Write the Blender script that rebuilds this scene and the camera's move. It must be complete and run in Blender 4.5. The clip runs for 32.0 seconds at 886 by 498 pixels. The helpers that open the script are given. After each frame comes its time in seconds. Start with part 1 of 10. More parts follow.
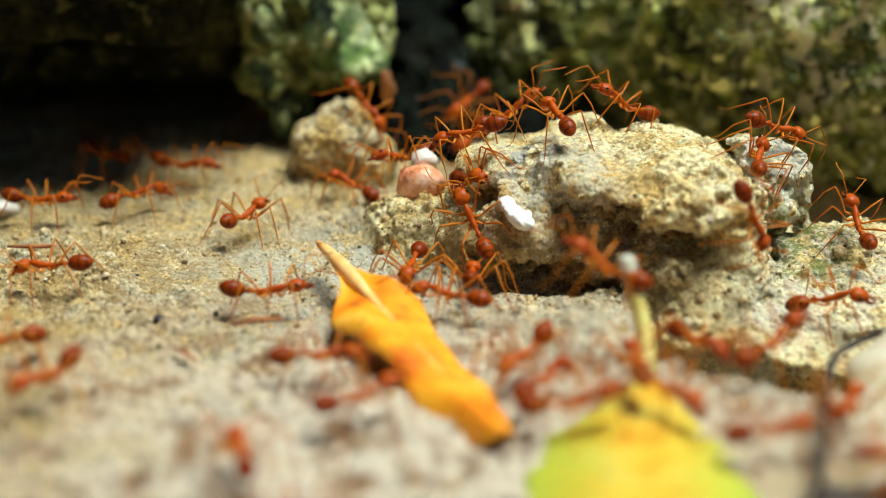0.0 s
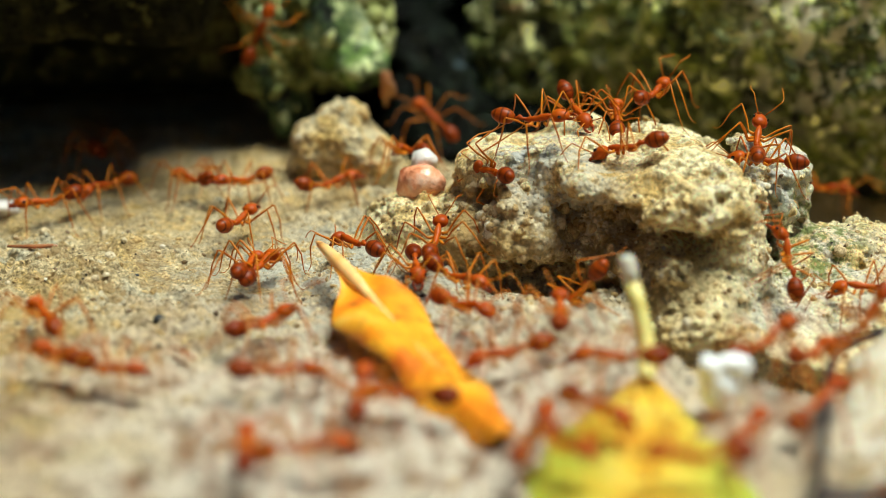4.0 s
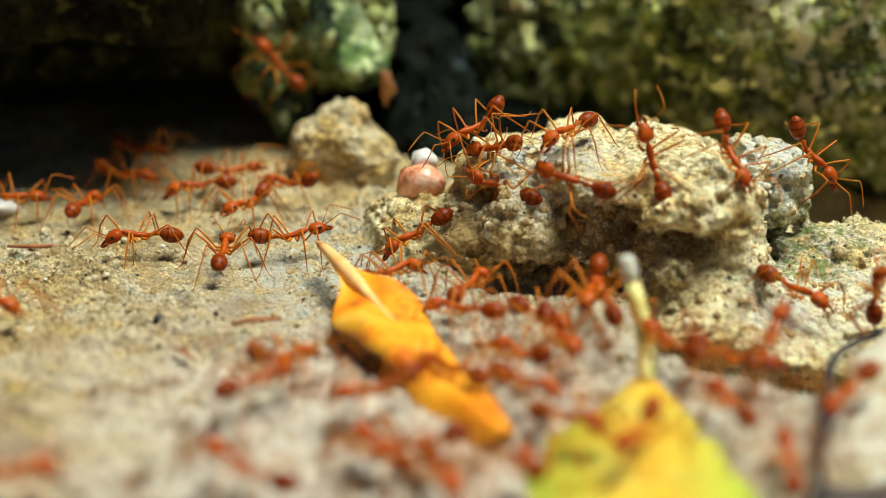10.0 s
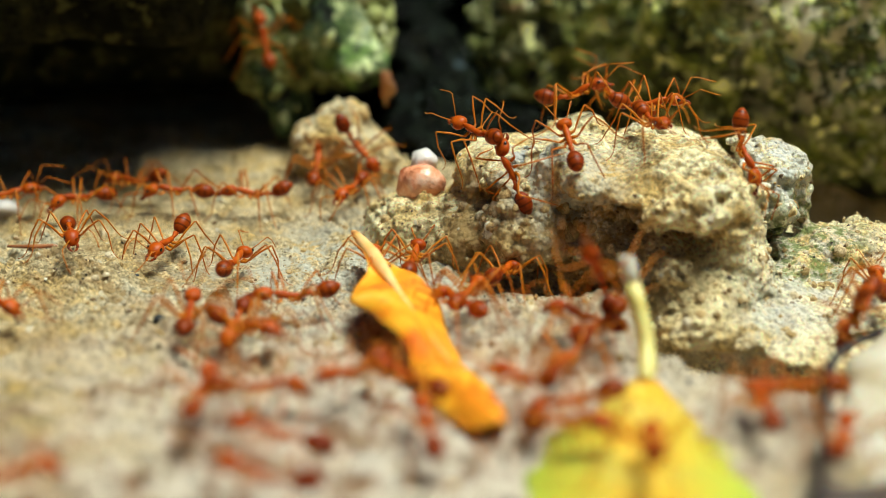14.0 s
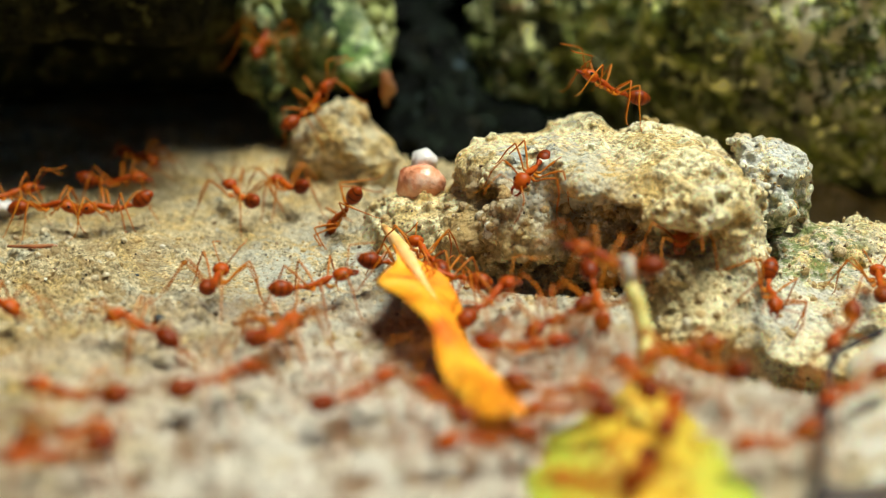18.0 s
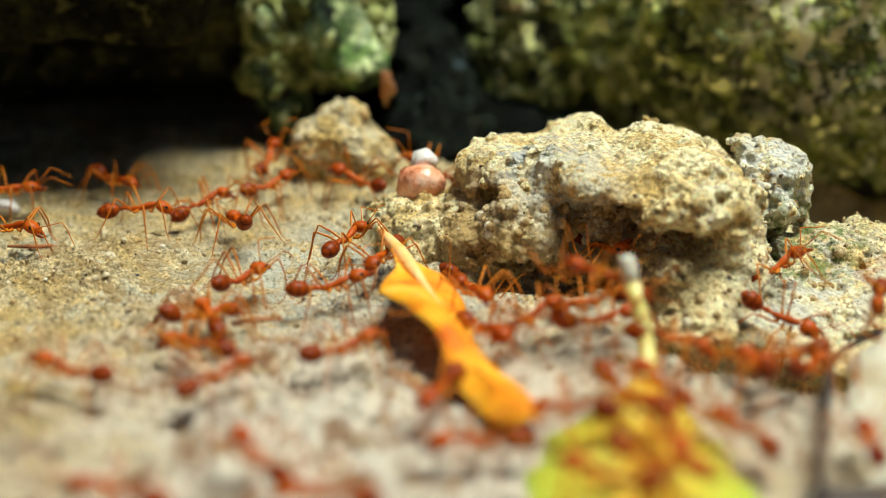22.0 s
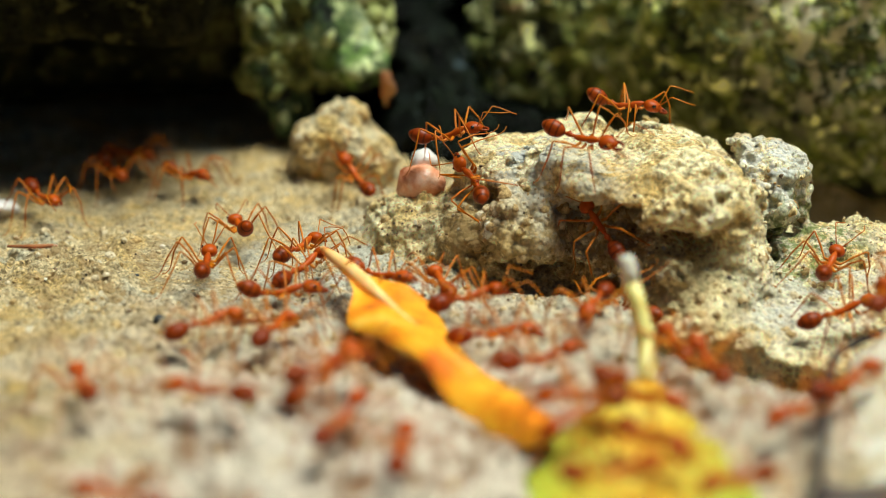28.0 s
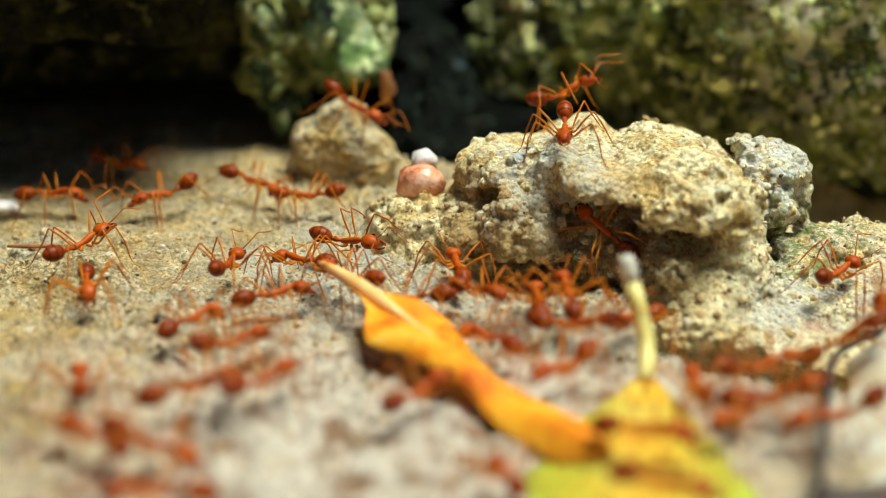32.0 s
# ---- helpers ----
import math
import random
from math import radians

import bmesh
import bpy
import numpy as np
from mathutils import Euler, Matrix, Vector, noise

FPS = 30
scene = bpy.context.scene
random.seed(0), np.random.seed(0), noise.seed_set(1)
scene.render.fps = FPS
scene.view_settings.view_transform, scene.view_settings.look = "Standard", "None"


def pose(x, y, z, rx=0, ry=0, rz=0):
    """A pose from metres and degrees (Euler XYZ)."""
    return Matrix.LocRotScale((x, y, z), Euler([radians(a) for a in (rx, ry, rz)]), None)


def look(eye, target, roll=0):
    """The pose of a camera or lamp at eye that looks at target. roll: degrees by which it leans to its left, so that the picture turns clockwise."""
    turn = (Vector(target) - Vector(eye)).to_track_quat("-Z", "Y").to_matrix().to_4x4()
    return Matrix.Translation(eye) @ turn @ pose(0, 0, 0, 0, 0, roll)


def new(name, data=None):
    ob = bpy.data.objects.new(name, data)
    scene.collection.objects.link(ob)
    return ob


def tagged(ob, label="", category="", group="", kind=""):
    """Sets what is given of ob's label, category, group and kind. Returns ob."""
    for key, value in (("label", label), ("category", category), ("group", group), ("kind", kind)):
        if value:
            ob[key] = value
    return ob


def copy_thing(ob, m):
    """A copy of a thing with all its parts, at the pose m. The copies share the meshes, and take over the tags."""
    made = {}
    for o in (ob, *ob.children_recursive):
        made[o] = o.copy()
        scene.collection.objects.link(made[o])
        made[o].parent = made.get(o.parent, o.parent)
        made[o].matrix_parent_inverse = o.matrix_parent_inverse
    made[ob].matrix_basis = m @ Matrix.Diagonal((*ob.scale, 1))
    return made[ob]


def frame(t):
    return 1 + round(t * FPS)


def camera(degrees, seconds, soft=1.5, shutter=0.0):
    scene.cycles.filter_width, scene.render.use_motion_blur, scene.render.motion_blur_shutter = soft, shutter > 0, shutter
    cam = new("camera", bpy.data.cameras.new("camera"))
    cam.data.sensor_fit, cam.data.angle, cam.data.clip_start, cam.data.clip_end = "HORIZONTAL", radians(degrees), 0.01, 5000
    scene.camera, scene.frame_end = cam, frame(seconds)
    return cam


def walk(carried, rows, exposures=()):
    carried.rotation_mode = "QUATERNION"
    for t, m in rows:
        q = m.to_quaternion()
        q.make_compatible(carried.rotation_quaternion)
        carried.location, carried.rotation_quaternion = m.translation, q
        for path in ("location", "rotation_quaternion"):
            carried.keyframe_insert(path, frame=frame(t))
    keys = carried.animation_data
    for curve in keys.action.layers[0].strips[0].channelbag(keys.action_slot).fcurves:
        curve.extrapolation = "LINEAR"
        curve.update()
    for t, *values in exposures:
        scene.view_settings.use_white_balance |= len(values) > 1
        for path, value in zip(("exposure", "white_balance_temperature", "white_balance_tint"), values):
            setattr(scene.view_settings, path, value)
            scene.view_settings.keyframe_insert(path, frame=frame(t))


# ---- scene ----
# A macro shot: all plans below are in millimetres, turned into metres by MM.
MM = 0.001
cam = camera(30, 32.0, soft=0.75)
EYE = pose(0, -0.0409, 0.0503, 72, 0, 0)
walk(cam, [(0, EYE), (32, EYE)], exposures=((0, 0.79, 5850, -2), (32, 0.79, 5850, -2)))
cam.data.dof.use_dof = True
cam.data.dof.focus_distance = 0.156
cam.data.dof.aperture_fstop = 15.0

# ---- light: soft daylight from above, slightly from the side ----
SUN_UP, SUN_TURN = 73, 98
world = bpy.data.worlds.new("sky")
scene.world = world
world.use_nodes = True
sky = world.node_tree.nodes.new("ShaderNodeTexSky")
sky.sky_type, sky.sun_disc = "NISHITA", False
sky.sun_elevation, sky.sun_rotation = radians(SUN_UP), radians(SUN_TURN)
back = world.node_tree.nodes["Background"]
back.inputs["Strength"].default_value = 0.012
world.node_tree.links.new(sky.outputs[0], back.inputs["Color"])
sun = new("sun", bpy.data.lights.new("sun", "SUN"))
sun.data.energy, sun.data.angle, sun.data.color = 3.7, radians(28), (1.0, 0.94, 0.82)
sun.matrix_world = look((0.3 * math.sin(radians(SUN_TURN)), 0.3 * math.cos(radians(SUN_TURN)), 0.3 * math.tan(radians(SUN_UP))), (0, 0, 0))


# ---- noise and solid shapes ----
def lattice(ix, iy, iz, seed):
    h = (ix.astype(np.int64) * 374761393 + iy.astype(np.int64) * 668265263 + iz.astype(np.int64) * 2147483647 + seed * 974711) & 0xFFFFFFFF
    h = ((h ^ (h >> 13)) * 1274126177) & 0xFFFFFFFF
    h = ((h ^ (h >> 15)) * 2246822519) & 0xFFFFFFFF
    return ((h ^ (h >> 16)) & 0xFFFFFF) / float(0xFFFFFF)


def vnoise(p, size, seed):
    """Smooth value noise in -1..1 at points p (n, 3), cells of the given size."""
    q = p / size
    i = np.floor(q)
    f = q - i
    f = f * f * (3 - 2 * f)
    i = i.astype(np.int64)
    out = np.zeros(len(p))
    for a in (0, 1):
        for b in (0, 1):
            for c in (0, 1):
                w = (f[:, 0] if a else 1 - f[:, 0]) * (f[:, 1] if b else 1 - f[:, 1]) * (f[:, 2] if c else 1 - f[:, 2])
                out += w * lattice(i[:, 0] + a, i[:, 1] + b, i[:, 2] + c, seed)
    return out * 2 - 1


def fbm(p, size, octaves, seed):
    out, amp = np.zeros(len(p)), 1.0
    for k in range(octaves):
        out += amp * vnoise(p, size / 2 ** k, seed + 17 * k)
        amp *= 0.5
    return out


def grains(p, size, seed):
    """Distance to the nearest of scattered grains, in cells: 0 at a grain's middle."""
    q = p / size
    i = np.floor(q).astype(np.int64)
    best = np.full(len(p), 9.0)
    for a in (-1, 0, 1):
        for b in (-1, 0, 1):
            for c in (-1, 0, 1):
                j = i + np.array((a, b, c))
                d = sum((j[:, k] + lattice(j[:, 0], j[:, 1], j[:, 2], seed + 31 * k) - q[:, k]) ** 2 for k in range(3))
                best = np.minimum(best, d)
    return np.sqrt(best)


def domes(p, size, reach, seed):
    """Rounded grains, 1 at a grain's middle and 0 between grains."""
    return np.clip(1 - (grains(p, size, seed) / reach) ** 2, 0, 1)


def blob(p, centre, radii, turn=0.0):
    """Signed distance, about, to an ellipsoid turned about z."""
    q = p - np.array(centre, float)
    c, s = math.cos(radians(turn)), math.sin(radians(turn))
    q = np.stack([c * q[:, 0] + s * q[:, 1], -s * q[:, 0] + c * q[:, 1], q[:, 2]], 1)
    r = np.array(radii, float)
    k0 = np.sqrt(((q / r) ** 2).sum(1))
    k1 = np.sqrt(((q / (r * r)) ** 2).sum(1))
    return k0 * (k0 - 1) / np.maximum(k1, 1e-6)


def merge(a, b, k):
    h = np.clip(0.5 + 0.5 * (b - a) / k, 0, 1)
    return b * (1 - h) + a * h - k * h * (1 - h)


def carve(a, b, k):
    return -merge(-a, b, k)


def skin(shape, rough, low, high, step, reach=5.0):
    """Vertices and faces of the surface where shape + rough is 0, in a box."""
    low, high = np.array(low, float), np.array(high, float)
    n = np.ceil((high - low) / step).astype(int) + 1
    axes = [low[k] + step * np.arange(n[k]) for k in range(3)]
    grid = np.stack(np.meshgrid(*axes, indexing="ij"), -1).reshape(-1, 3)
    d = shape(grid)
    near = np.abs(d) < reach
    d[near] += rough(grid[near])
    d = d.reshape(n)
    cells = n - 1
    total, count = np.zeros((*cells, 3)), np.zeros(cells)

    def corner(c):
        return d[c[0]:c[0] + cells[0], c[1]:c[1] + cells[1], c[2]:c[2] + cells[2]]
    for axis in range(3):
        for u in (0, 1):
            for v in (0, 1):
                a = [0, 0, 0]
                a[(axis + 1) % 3], a[(axis + 2) % 3] = u, v
                b = list(a)
                b[axis] = 1
                da, db = corner(a), corner(b)
                cross = (da < 0) != (db < 0)
                t = np.where(cross, da / np.where(cross, da - db, 1), 0)
                for k in range(3):
                    total[..., k] += np.where(cross, a[k] + (t if k == axis else 0), 0)
                count += cross
    active = count > 0
    number = np.full(cells, -1)
    number[active] = np.arange(active.sum())
    where = np.argwhere(active)
    verts = low + step * (where + total[active] / count[active][:, None])
    faces = []
    for axis in range(3):
        u, v = (axis + 1) % 3, (axis + 2) % 3
        s0 = [slice(1, -1)] * 3
        s0[axis] = slice(0, cells[axis])
        s1 = list(s0)
        s1[axis] = slice(1, cells[axis] + 1)
        da, db = d[tuple(s0)], d[tuple(s1)]
        for sign in (True, False):
            hit = np.argwhere(((da < 0) != (db < 0)) & ((da < 0) == sign))
            base = hit + 1
            base[:, axis] -= 1
            ring = []
            for du, dv in ((-1, -1), (0, -1), (0, 0), (-1, 0)):
                c = base.copy()
                c[:, u] += du
                c[:, v] += dv
                ring.append(number[c[:, 0], c[:, 1], c[:, 2]])
            quad = np.stack(ring if sign else ring[::-1], 1)
            faces.append(quad[(quad >= 0).all(1)])
    return verts, np.concatenate(faces)


def solid(name, verts, faces, material, smooth=True, parent=None):
    me = bpy.data.meshes.new(name)
    me.from_pydata((np.asarray(verts) * MM).tolist(), [], np.asarray(faces).tolist())
    me.materials.append(material)
    if smooth:
        me.polygons.foreach_set("use_smooth", [True] * len(me.polygons))
    me.update()
    ob = new(name, me)
    ob.parent = parent
    return ob


def part(name, bm, material, parent, label="", smooth=True):
    """Links a bmesh (in millimetres) as one mesh under a thing or a part."""
    bmesh.ops.scale(bm, vec=(MM, MM, MM), verts=bm.verts)
    me = bpy.data.meshes.new(name)
    bm.to_mesh(me)
    bm.free()
    me.materials.append(material)
    if smooth:
        me.polygons.foreach_set("use_smooth", [True] * len(me.polygons))
    ob = new(name, me)
    ob.parent = parent
    return tagged(ob, label)


def tube(bm, points, radii, sides=8):
    """A tapered round tube through points, closed at both ends."""
    rings = []
    points = [Vector(q) for q in points]
    for k, q in enumerate(points):
        way = (points[min(k + 1, len(points) - 1)] - points[max(k - 1, 0)]).normalized()
        side = way.cross(Vector((0.31, 0.2, 1))).normalized()
        top = side.cross(way)
        rings.append([bm.verts.new(q + radii[k] * (math.cos(a) * side + math.sin(a) * top)) for a in (2 * math.pi * j / sides for j in range(sides))])
    for a, b in zip(rings, rings[1:]):
        for j in range(sides):
            bm.faces.new((a[j], a[(j + 1) % sides], b[(j + 1) % sides], b[j]))
    bm.faces.new(rings[0][::-1])
    bm.faces.new(rings[-1])
    return bm


def lump(bm, centre, radii, turn=(0, 0, 0), fine=2, shape=None):
    """A rounded body: an ellipsoid, reshaped point by point by shape(x, y, z) in -1..1."""
    made = bmesh.ops.create_icosphere(bm, subdivisions=fine, radius=1)["verts"]
    m = Matrix.LocRotScale(Vector(centre), Euler([radians(a) for a in turn]), None)
    for v in made:
        q = Vector(shape(*v.co)) if shape else v.co
        v.co = m @ Vector((q[0] * radii[0], q[1] * radii[1], q[2] * radii[2]))
    return bm


# ---- materials ----
class Paint:
    """A procedural material, in metres of the place's own space."""

    def __init__(self, name):
        self.mat = bpy.data.materials.new(name)
        self.mat.use_nodes = True
        self.tree = self.mat.node_tree
        self.bsdf = self.tree.nodes["Principled BSDF"]
        self.coords = self.tree.nodes.new("ShaderNodeTexCoord")

    def node(self, kind, **values):
        n = self.tree.nodes.new(kind)
        for key, value in values.items():
            n.inputs[key.replace("_", " ")].default_value = value
        return n

    def link(self, a, b):
        self.tree.links.new(a, b)

    def noise(self, mm, detail=4, rough=0.6):
        n = self.node("ShaderNodeTexNoise", Scale=1000 / mm, Detail=detail, Roughness=rough)
        self.link(self.coords.outputs["Object"], n.inputs["Vector"])
        return n.outputs["Fac"]

    def cells(self, mm, feature="F1"):
        n = self.node("ShaderNodeTexVoronoi", Scale=1000 / mm)
        n.feature = feature
        self.link(self.coords.outputs["Object"], n.inputs["Vector"])
        return n

    def ramp(self, source, stops):
        n = self.tree.nodes.new("ShaderNodeValToRGB")
        while len(n.color_ramp.elements) < len(stops):
            n.color_ramp.elements.new(0.5)
        for e, (at, c) in zip(n.color_ramp.elements, stops):
            e.position, e.color = at, (*c, 1) if len(c) == 3 else (c[0], c[0], c[0], 1)
        self.link(source, n.inputs["Fac"])
        return n.outputs["Color"]

    def mix(self, fac, a, b, blend="MIX"):
        n = self.tree.nodes.new("ShaderNodeMix")
        n.data_type, n.blend_type = "RGBA", blend
        for slot, value in ((0, fac), (6, a), (7, b)):
            if isinstance(value, (int, float)):
                n.inputs[slot].default_value = value
            elif isinstance(value, tuple):
                n.inputs[slot].default_value = (*value, 1)
            else:
                self.link(value, n.inputs[slot])
        return n.outputs[2]

    def bump(self, source, mm, strength=1.0, before=None):
        n = self.node("ShaderNodeBump", Strength=strength, Distance=mm * MM)
        self.link(source, n.inputs["Height"])
        if before:
            self.link(before, n.inputs["Normal"])
        return n.outputs["Normal"]

    def done(self, colour, rough=0.6, normal=None, spec=0.4):
        if isinstance(colour, tuple):
            self.bsdf.inputs["Base Color"].default_value = (*colour, 1)
        else:
            self.link(colour, self.bsdf.inputs["Base Color"])
        if isinstance(rough, (int, float)):
            self.bsdf.inputs["Roughness"].default_value = rough
        else:
            self.link(rough, self.bsdf.inputs["Roughness"])
        self.bsdf.inputs["Specular IOR Level"].default_value = spec
        if normal:
            self.link(normal, self.bsdf.inputs["Normal"])
        return self.mat


def around(p, middle, inner, outer, mm, cut, most=0.9):
    """How much a ragged patch covers: full near its middle (mm), gone beyond outer."""
    at = p.node("ShaderNodeVectorMath")
    at.operation = "DISTANCE"
    p.link(p.coords.outputs["Object"], at.inputs[0])
    at.inputs[1].default_value = tuple(c * MM for c in middle)
    fade = p.ramp(at.outputs["Value"], [(inner * MM, (1,)), (outer * MM, (0,))])
    crust = p.ramp(p.noise(mm, 6, 0.72), [(cut - 0.05, (0,)), (cut + 0.05, (most,))])
    return p.mix(1.0, fade, crust, "MULTIPLY")


def sandy_rock(name, tan, pale, grey, patch=9.0, ochre=0.85, patches=()):
    """Crumbly limestone: cream, tan and grey with ochre stains, brown pits and grains."""
    p = Paint(name)
    colour = p.ramp(p.noise(patch, 6, 0.65), [(0.38, grey), (0.45, pale), (0.51, pale), (0.60, tan)])
    shade = p.ramp(p.noise(0.9, 5, 0.7), [(0.32, (0.42, 0.31, 0.17)), (0.44, (0.92, 0.87, 0.78)), (0.58, (1.25, 1.23, 1.18))])
    colour = p.mix(0.6, colour, shade, "MULTIPLY")
    rust = p.ramp(p.noise(4.2, 6, 0.68), [(0.48, (0,)), (0.58, (ochre,))])
    colour = p.mix(rust, colour, (0.66, 0.445, 0.13))
    stain = p.ramp(p.noise(1.7, 6, 0.7), [(0.34, (0.7,)), (0.42, (0,))])
    colour = p.mix(stain, colour, (0.30, 0.20, 0.075))
    # grains of their own tint, with dark joints between
    cells = p.cells(0.55)
    tone = p.node("ShaderNodeHueSaturation", Saturation=0.0)
    p.link(cells.outputs["Color"], tone.inputs["Color"])
    colour = p.mix(0.5, colour, p.ramp(tone.outputs["Color"], [(0.2, (0.62, 0.52, 0.36)), (0.5, (1.05, 1.03, 0.98)), (0.8, (1.5, 1.47, 1.4))]), "MULTIPLY")
    fine = p.ramp(p.noise(0.32, 3, 0.7), [(0.36, (0.50, 0.44, 0.34)), (0.48, (0.98, 0.97, 0.95)), (0.62, (1.4, 1.38, 1.34))])
    colour = p.mix(0.75, colour, fine, "MULTIPLY")
    pits = p.cells(0.8)
    dark = p.ramp(pits.outputs["Distance"], [(0.10, (1,)), (0.22, (0,))])
    spots = p.ramp(p.noise(2.0, 2), [(0.49, (0,)), (0.55, (1,))])
    colour = p.mix(p.mix(1.0, dark, spots, "MULTIPLY"), colour, (0.05, 0.035, 0.02))
    for middle, inner, outer, mm, cut, tint in patches:
        colour = p.mix(around(p, middle, inner, outer, mm, cut), colour, tint)
    n = p.bump(p.noise(0.5, 8, 0.82), 0.6, 1.0)
    n = p.bump(p.ramp(cells.outputs["Distance"], [(0.0, (1,)), (0.75, (0,))]), 0.34, 1.0, n)
    return p.done(colour, p.ramp(p.noise(1.5), [(0.3, (0.42,)), (0.7, (0.85,))]), n, 0.35)


def lump_paint():
    """Knobs of ochre and cream grit, each its own shade."""
    p = Paint("lump_paint")
    info = p.tree.nodes.new("ShaderNodeObjectInfo")
    colour = p.ramp(info.outputs["Random"], [(0.0, (0.50, 0.32, 0.11)), (0.4, (0.64, 0.45, 0.19)), (0.75, (0.78, 0.63, 0.37)), (1.0, (0.86, 0.78, 0.58))])
    grain = p.ramp(p.noise(0.5, 5, 0.7), [(0.36, (0.30, 0.20, 0.10)), (0.55, (1, 1, 1))])
    return p.done(p.mix(0.8, colour, grain, "MULTIPLY"), 0.7, p.bump(p.noise(0.4, 5, 0.7), 0.25, 1.0), 0.35)


def pale_patch(p, colour, middle, inner, outer, tint):
    """Pale lichen that thins out with distance from its middle (mm)."""
    at = p.node("ShaderNodeVectorMath")
    at.operation = "DISTANCE"
    p.link(p.coords.outputs["Object"], at.inputs[0])
    at.inputs[1].default_value = tuple(c * MM for c in middle)
    fade = p.ramp(at.outputs["Value"], [(inner * MM, (1,)), (outer * MM, (0,))])
    crust = p.ramp(p.noise(2.4, 5, 0.65), [(0.46, (0,)), (0.54, (0.8,))])
    return p.mix(p.mix(1.0, fade, crust, "MULTIPLY"), colour, tint)


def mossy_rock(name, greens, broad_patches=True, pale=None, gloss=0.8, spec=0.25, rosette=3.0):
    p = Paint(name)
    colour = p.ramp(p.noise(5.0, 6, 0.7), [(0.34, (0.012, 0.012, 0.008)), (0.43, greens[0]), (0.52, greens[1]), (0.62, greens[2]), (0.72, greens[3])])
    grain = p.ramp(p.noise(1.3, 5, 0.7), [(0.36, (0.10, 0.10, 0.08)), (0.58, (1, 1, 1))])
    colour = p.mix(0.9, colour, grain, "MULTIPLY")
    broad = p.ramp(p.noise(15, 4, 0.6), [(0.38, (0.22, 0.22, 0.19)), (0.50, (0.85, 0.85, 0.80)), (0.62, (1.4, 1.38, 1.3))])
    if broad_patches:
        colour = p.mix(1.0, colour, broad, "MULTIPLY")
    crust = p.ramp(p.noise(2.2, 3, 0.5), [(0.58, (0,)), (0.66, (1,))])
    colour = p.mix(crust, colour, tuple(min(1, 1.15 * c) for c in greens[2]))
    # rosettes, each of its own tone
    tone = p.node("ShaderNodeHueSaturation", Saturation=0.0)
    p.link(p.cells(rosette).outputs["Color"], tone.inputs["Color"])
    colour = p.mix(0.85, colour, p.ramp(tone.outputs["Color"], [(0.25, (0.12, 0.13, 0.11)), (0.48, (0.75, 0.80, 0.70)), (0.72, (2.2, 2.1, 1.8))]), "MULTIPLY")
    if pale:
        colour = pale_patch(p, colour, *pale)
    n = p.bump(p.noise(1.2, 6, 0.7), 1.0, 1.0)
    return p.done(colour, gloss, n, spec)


PALE_SPOTS = (((-4, 68, 1), 18, 42, 7.0, 0.46, (0.88, 0.73, 0.55)), ((0, 62, 1), 14, 30, 6.0, 0.38, (0.95, 0.83, 0.66)), ((29, 76, 2), 6, 13, 4.0, 0.40, (0.90, 0.79, 0.61)), ((-8, 106, 1), 8, 22, 3.0, 0.49, (0.72, 0.69, 0.56)),
              ((-6, 70, 1), 18, 40, 5.0, 0.545, (0.36, 0.19, 0.085)), ((-32, 104, 1), 8, 20, 3.4, 0.54, (0.46, 0.30, 0.12)), ((12, 92, 1), 6, 14, 2.6, 0.50, (0.80, 0.72, 0.54)))
ROCK_SPOTS = (((3.8, 108.1, 4.2), 4, 8, 2.0, 0.44, (0.60, 0.38, 0.13)), ((14.4, 104.8, 3.6), 4, 8, 2.0, 0.42, (0.58, 0.36, 0.12)), ((21.7, 97.1, -0.8), 3, 7, 1.8, 0.46, (0.72, 0.52, 0.22)),
              ((8.6, 111.2, 10.3), 2.5, 6, 2.0, 0.52, (0.56, 0.60, 0.62)), ((11.7, 105.4, 8.6), 2.5, 6, 1.8, 0.48, (0.86, 0.84, 0.70)), ((31.7, 110.7, 8.7), 3, 6, 1.6, 0.46, (0.86, 0.87, 0.84)),
              ((34.8, 104.9, -2.6), 6, 11, 2.4, 0.48, (0.90, 0.84, 0.70)), ((28.0, 99.2, -3.8), 2.5, 6, 2.0, 0.46, (0.84, 0.84, 0.80)),
              ((34.1, 108.6, 2.3), 4, 8, 1.1, 0.50, (0.24, 0.30, 0.07)), ((25.8, 99.4, -0.1), 2, 5, 1.0, 0.54, (0.42, 0.44, 0.16)))
GROUND = sandy_rock("sandy_ground", (0.36, 0.27, 0.13), (0.58, 0.48, 0.29), (0.54, 0.50, 0.37), patch=12, ochre=0.55, patches=PALE_SPOTS)
ROCK = sandy_rock("sandy_rock", (0.90, 0.68, 0.30), (1.0, 0.91, 0.58), (0.93, 0.87, 0.64), patch=10, ochre=0.75, patches=ROCK_SPOTS)
KNOB = sandy_rock("sandy_knob", (0.62, 0.46, 0.22), (0.68, 0.58, 0.37), (0.46, 0.46, 0.36), patch=7)
LUMP = lump_paint()
PALE_MOSS = mossy_rock("pale_mossy_rock", ((0.012, 0.020, 0.014), (0.075, 0.12, 0.045), (0.44, 0.50, 0.28), (0.16, 0.24, 0.30)), False, ((-10, 146, 10), 2.5, 6.5, (0.22, 0.36, 0.07)), rosette=1.5)
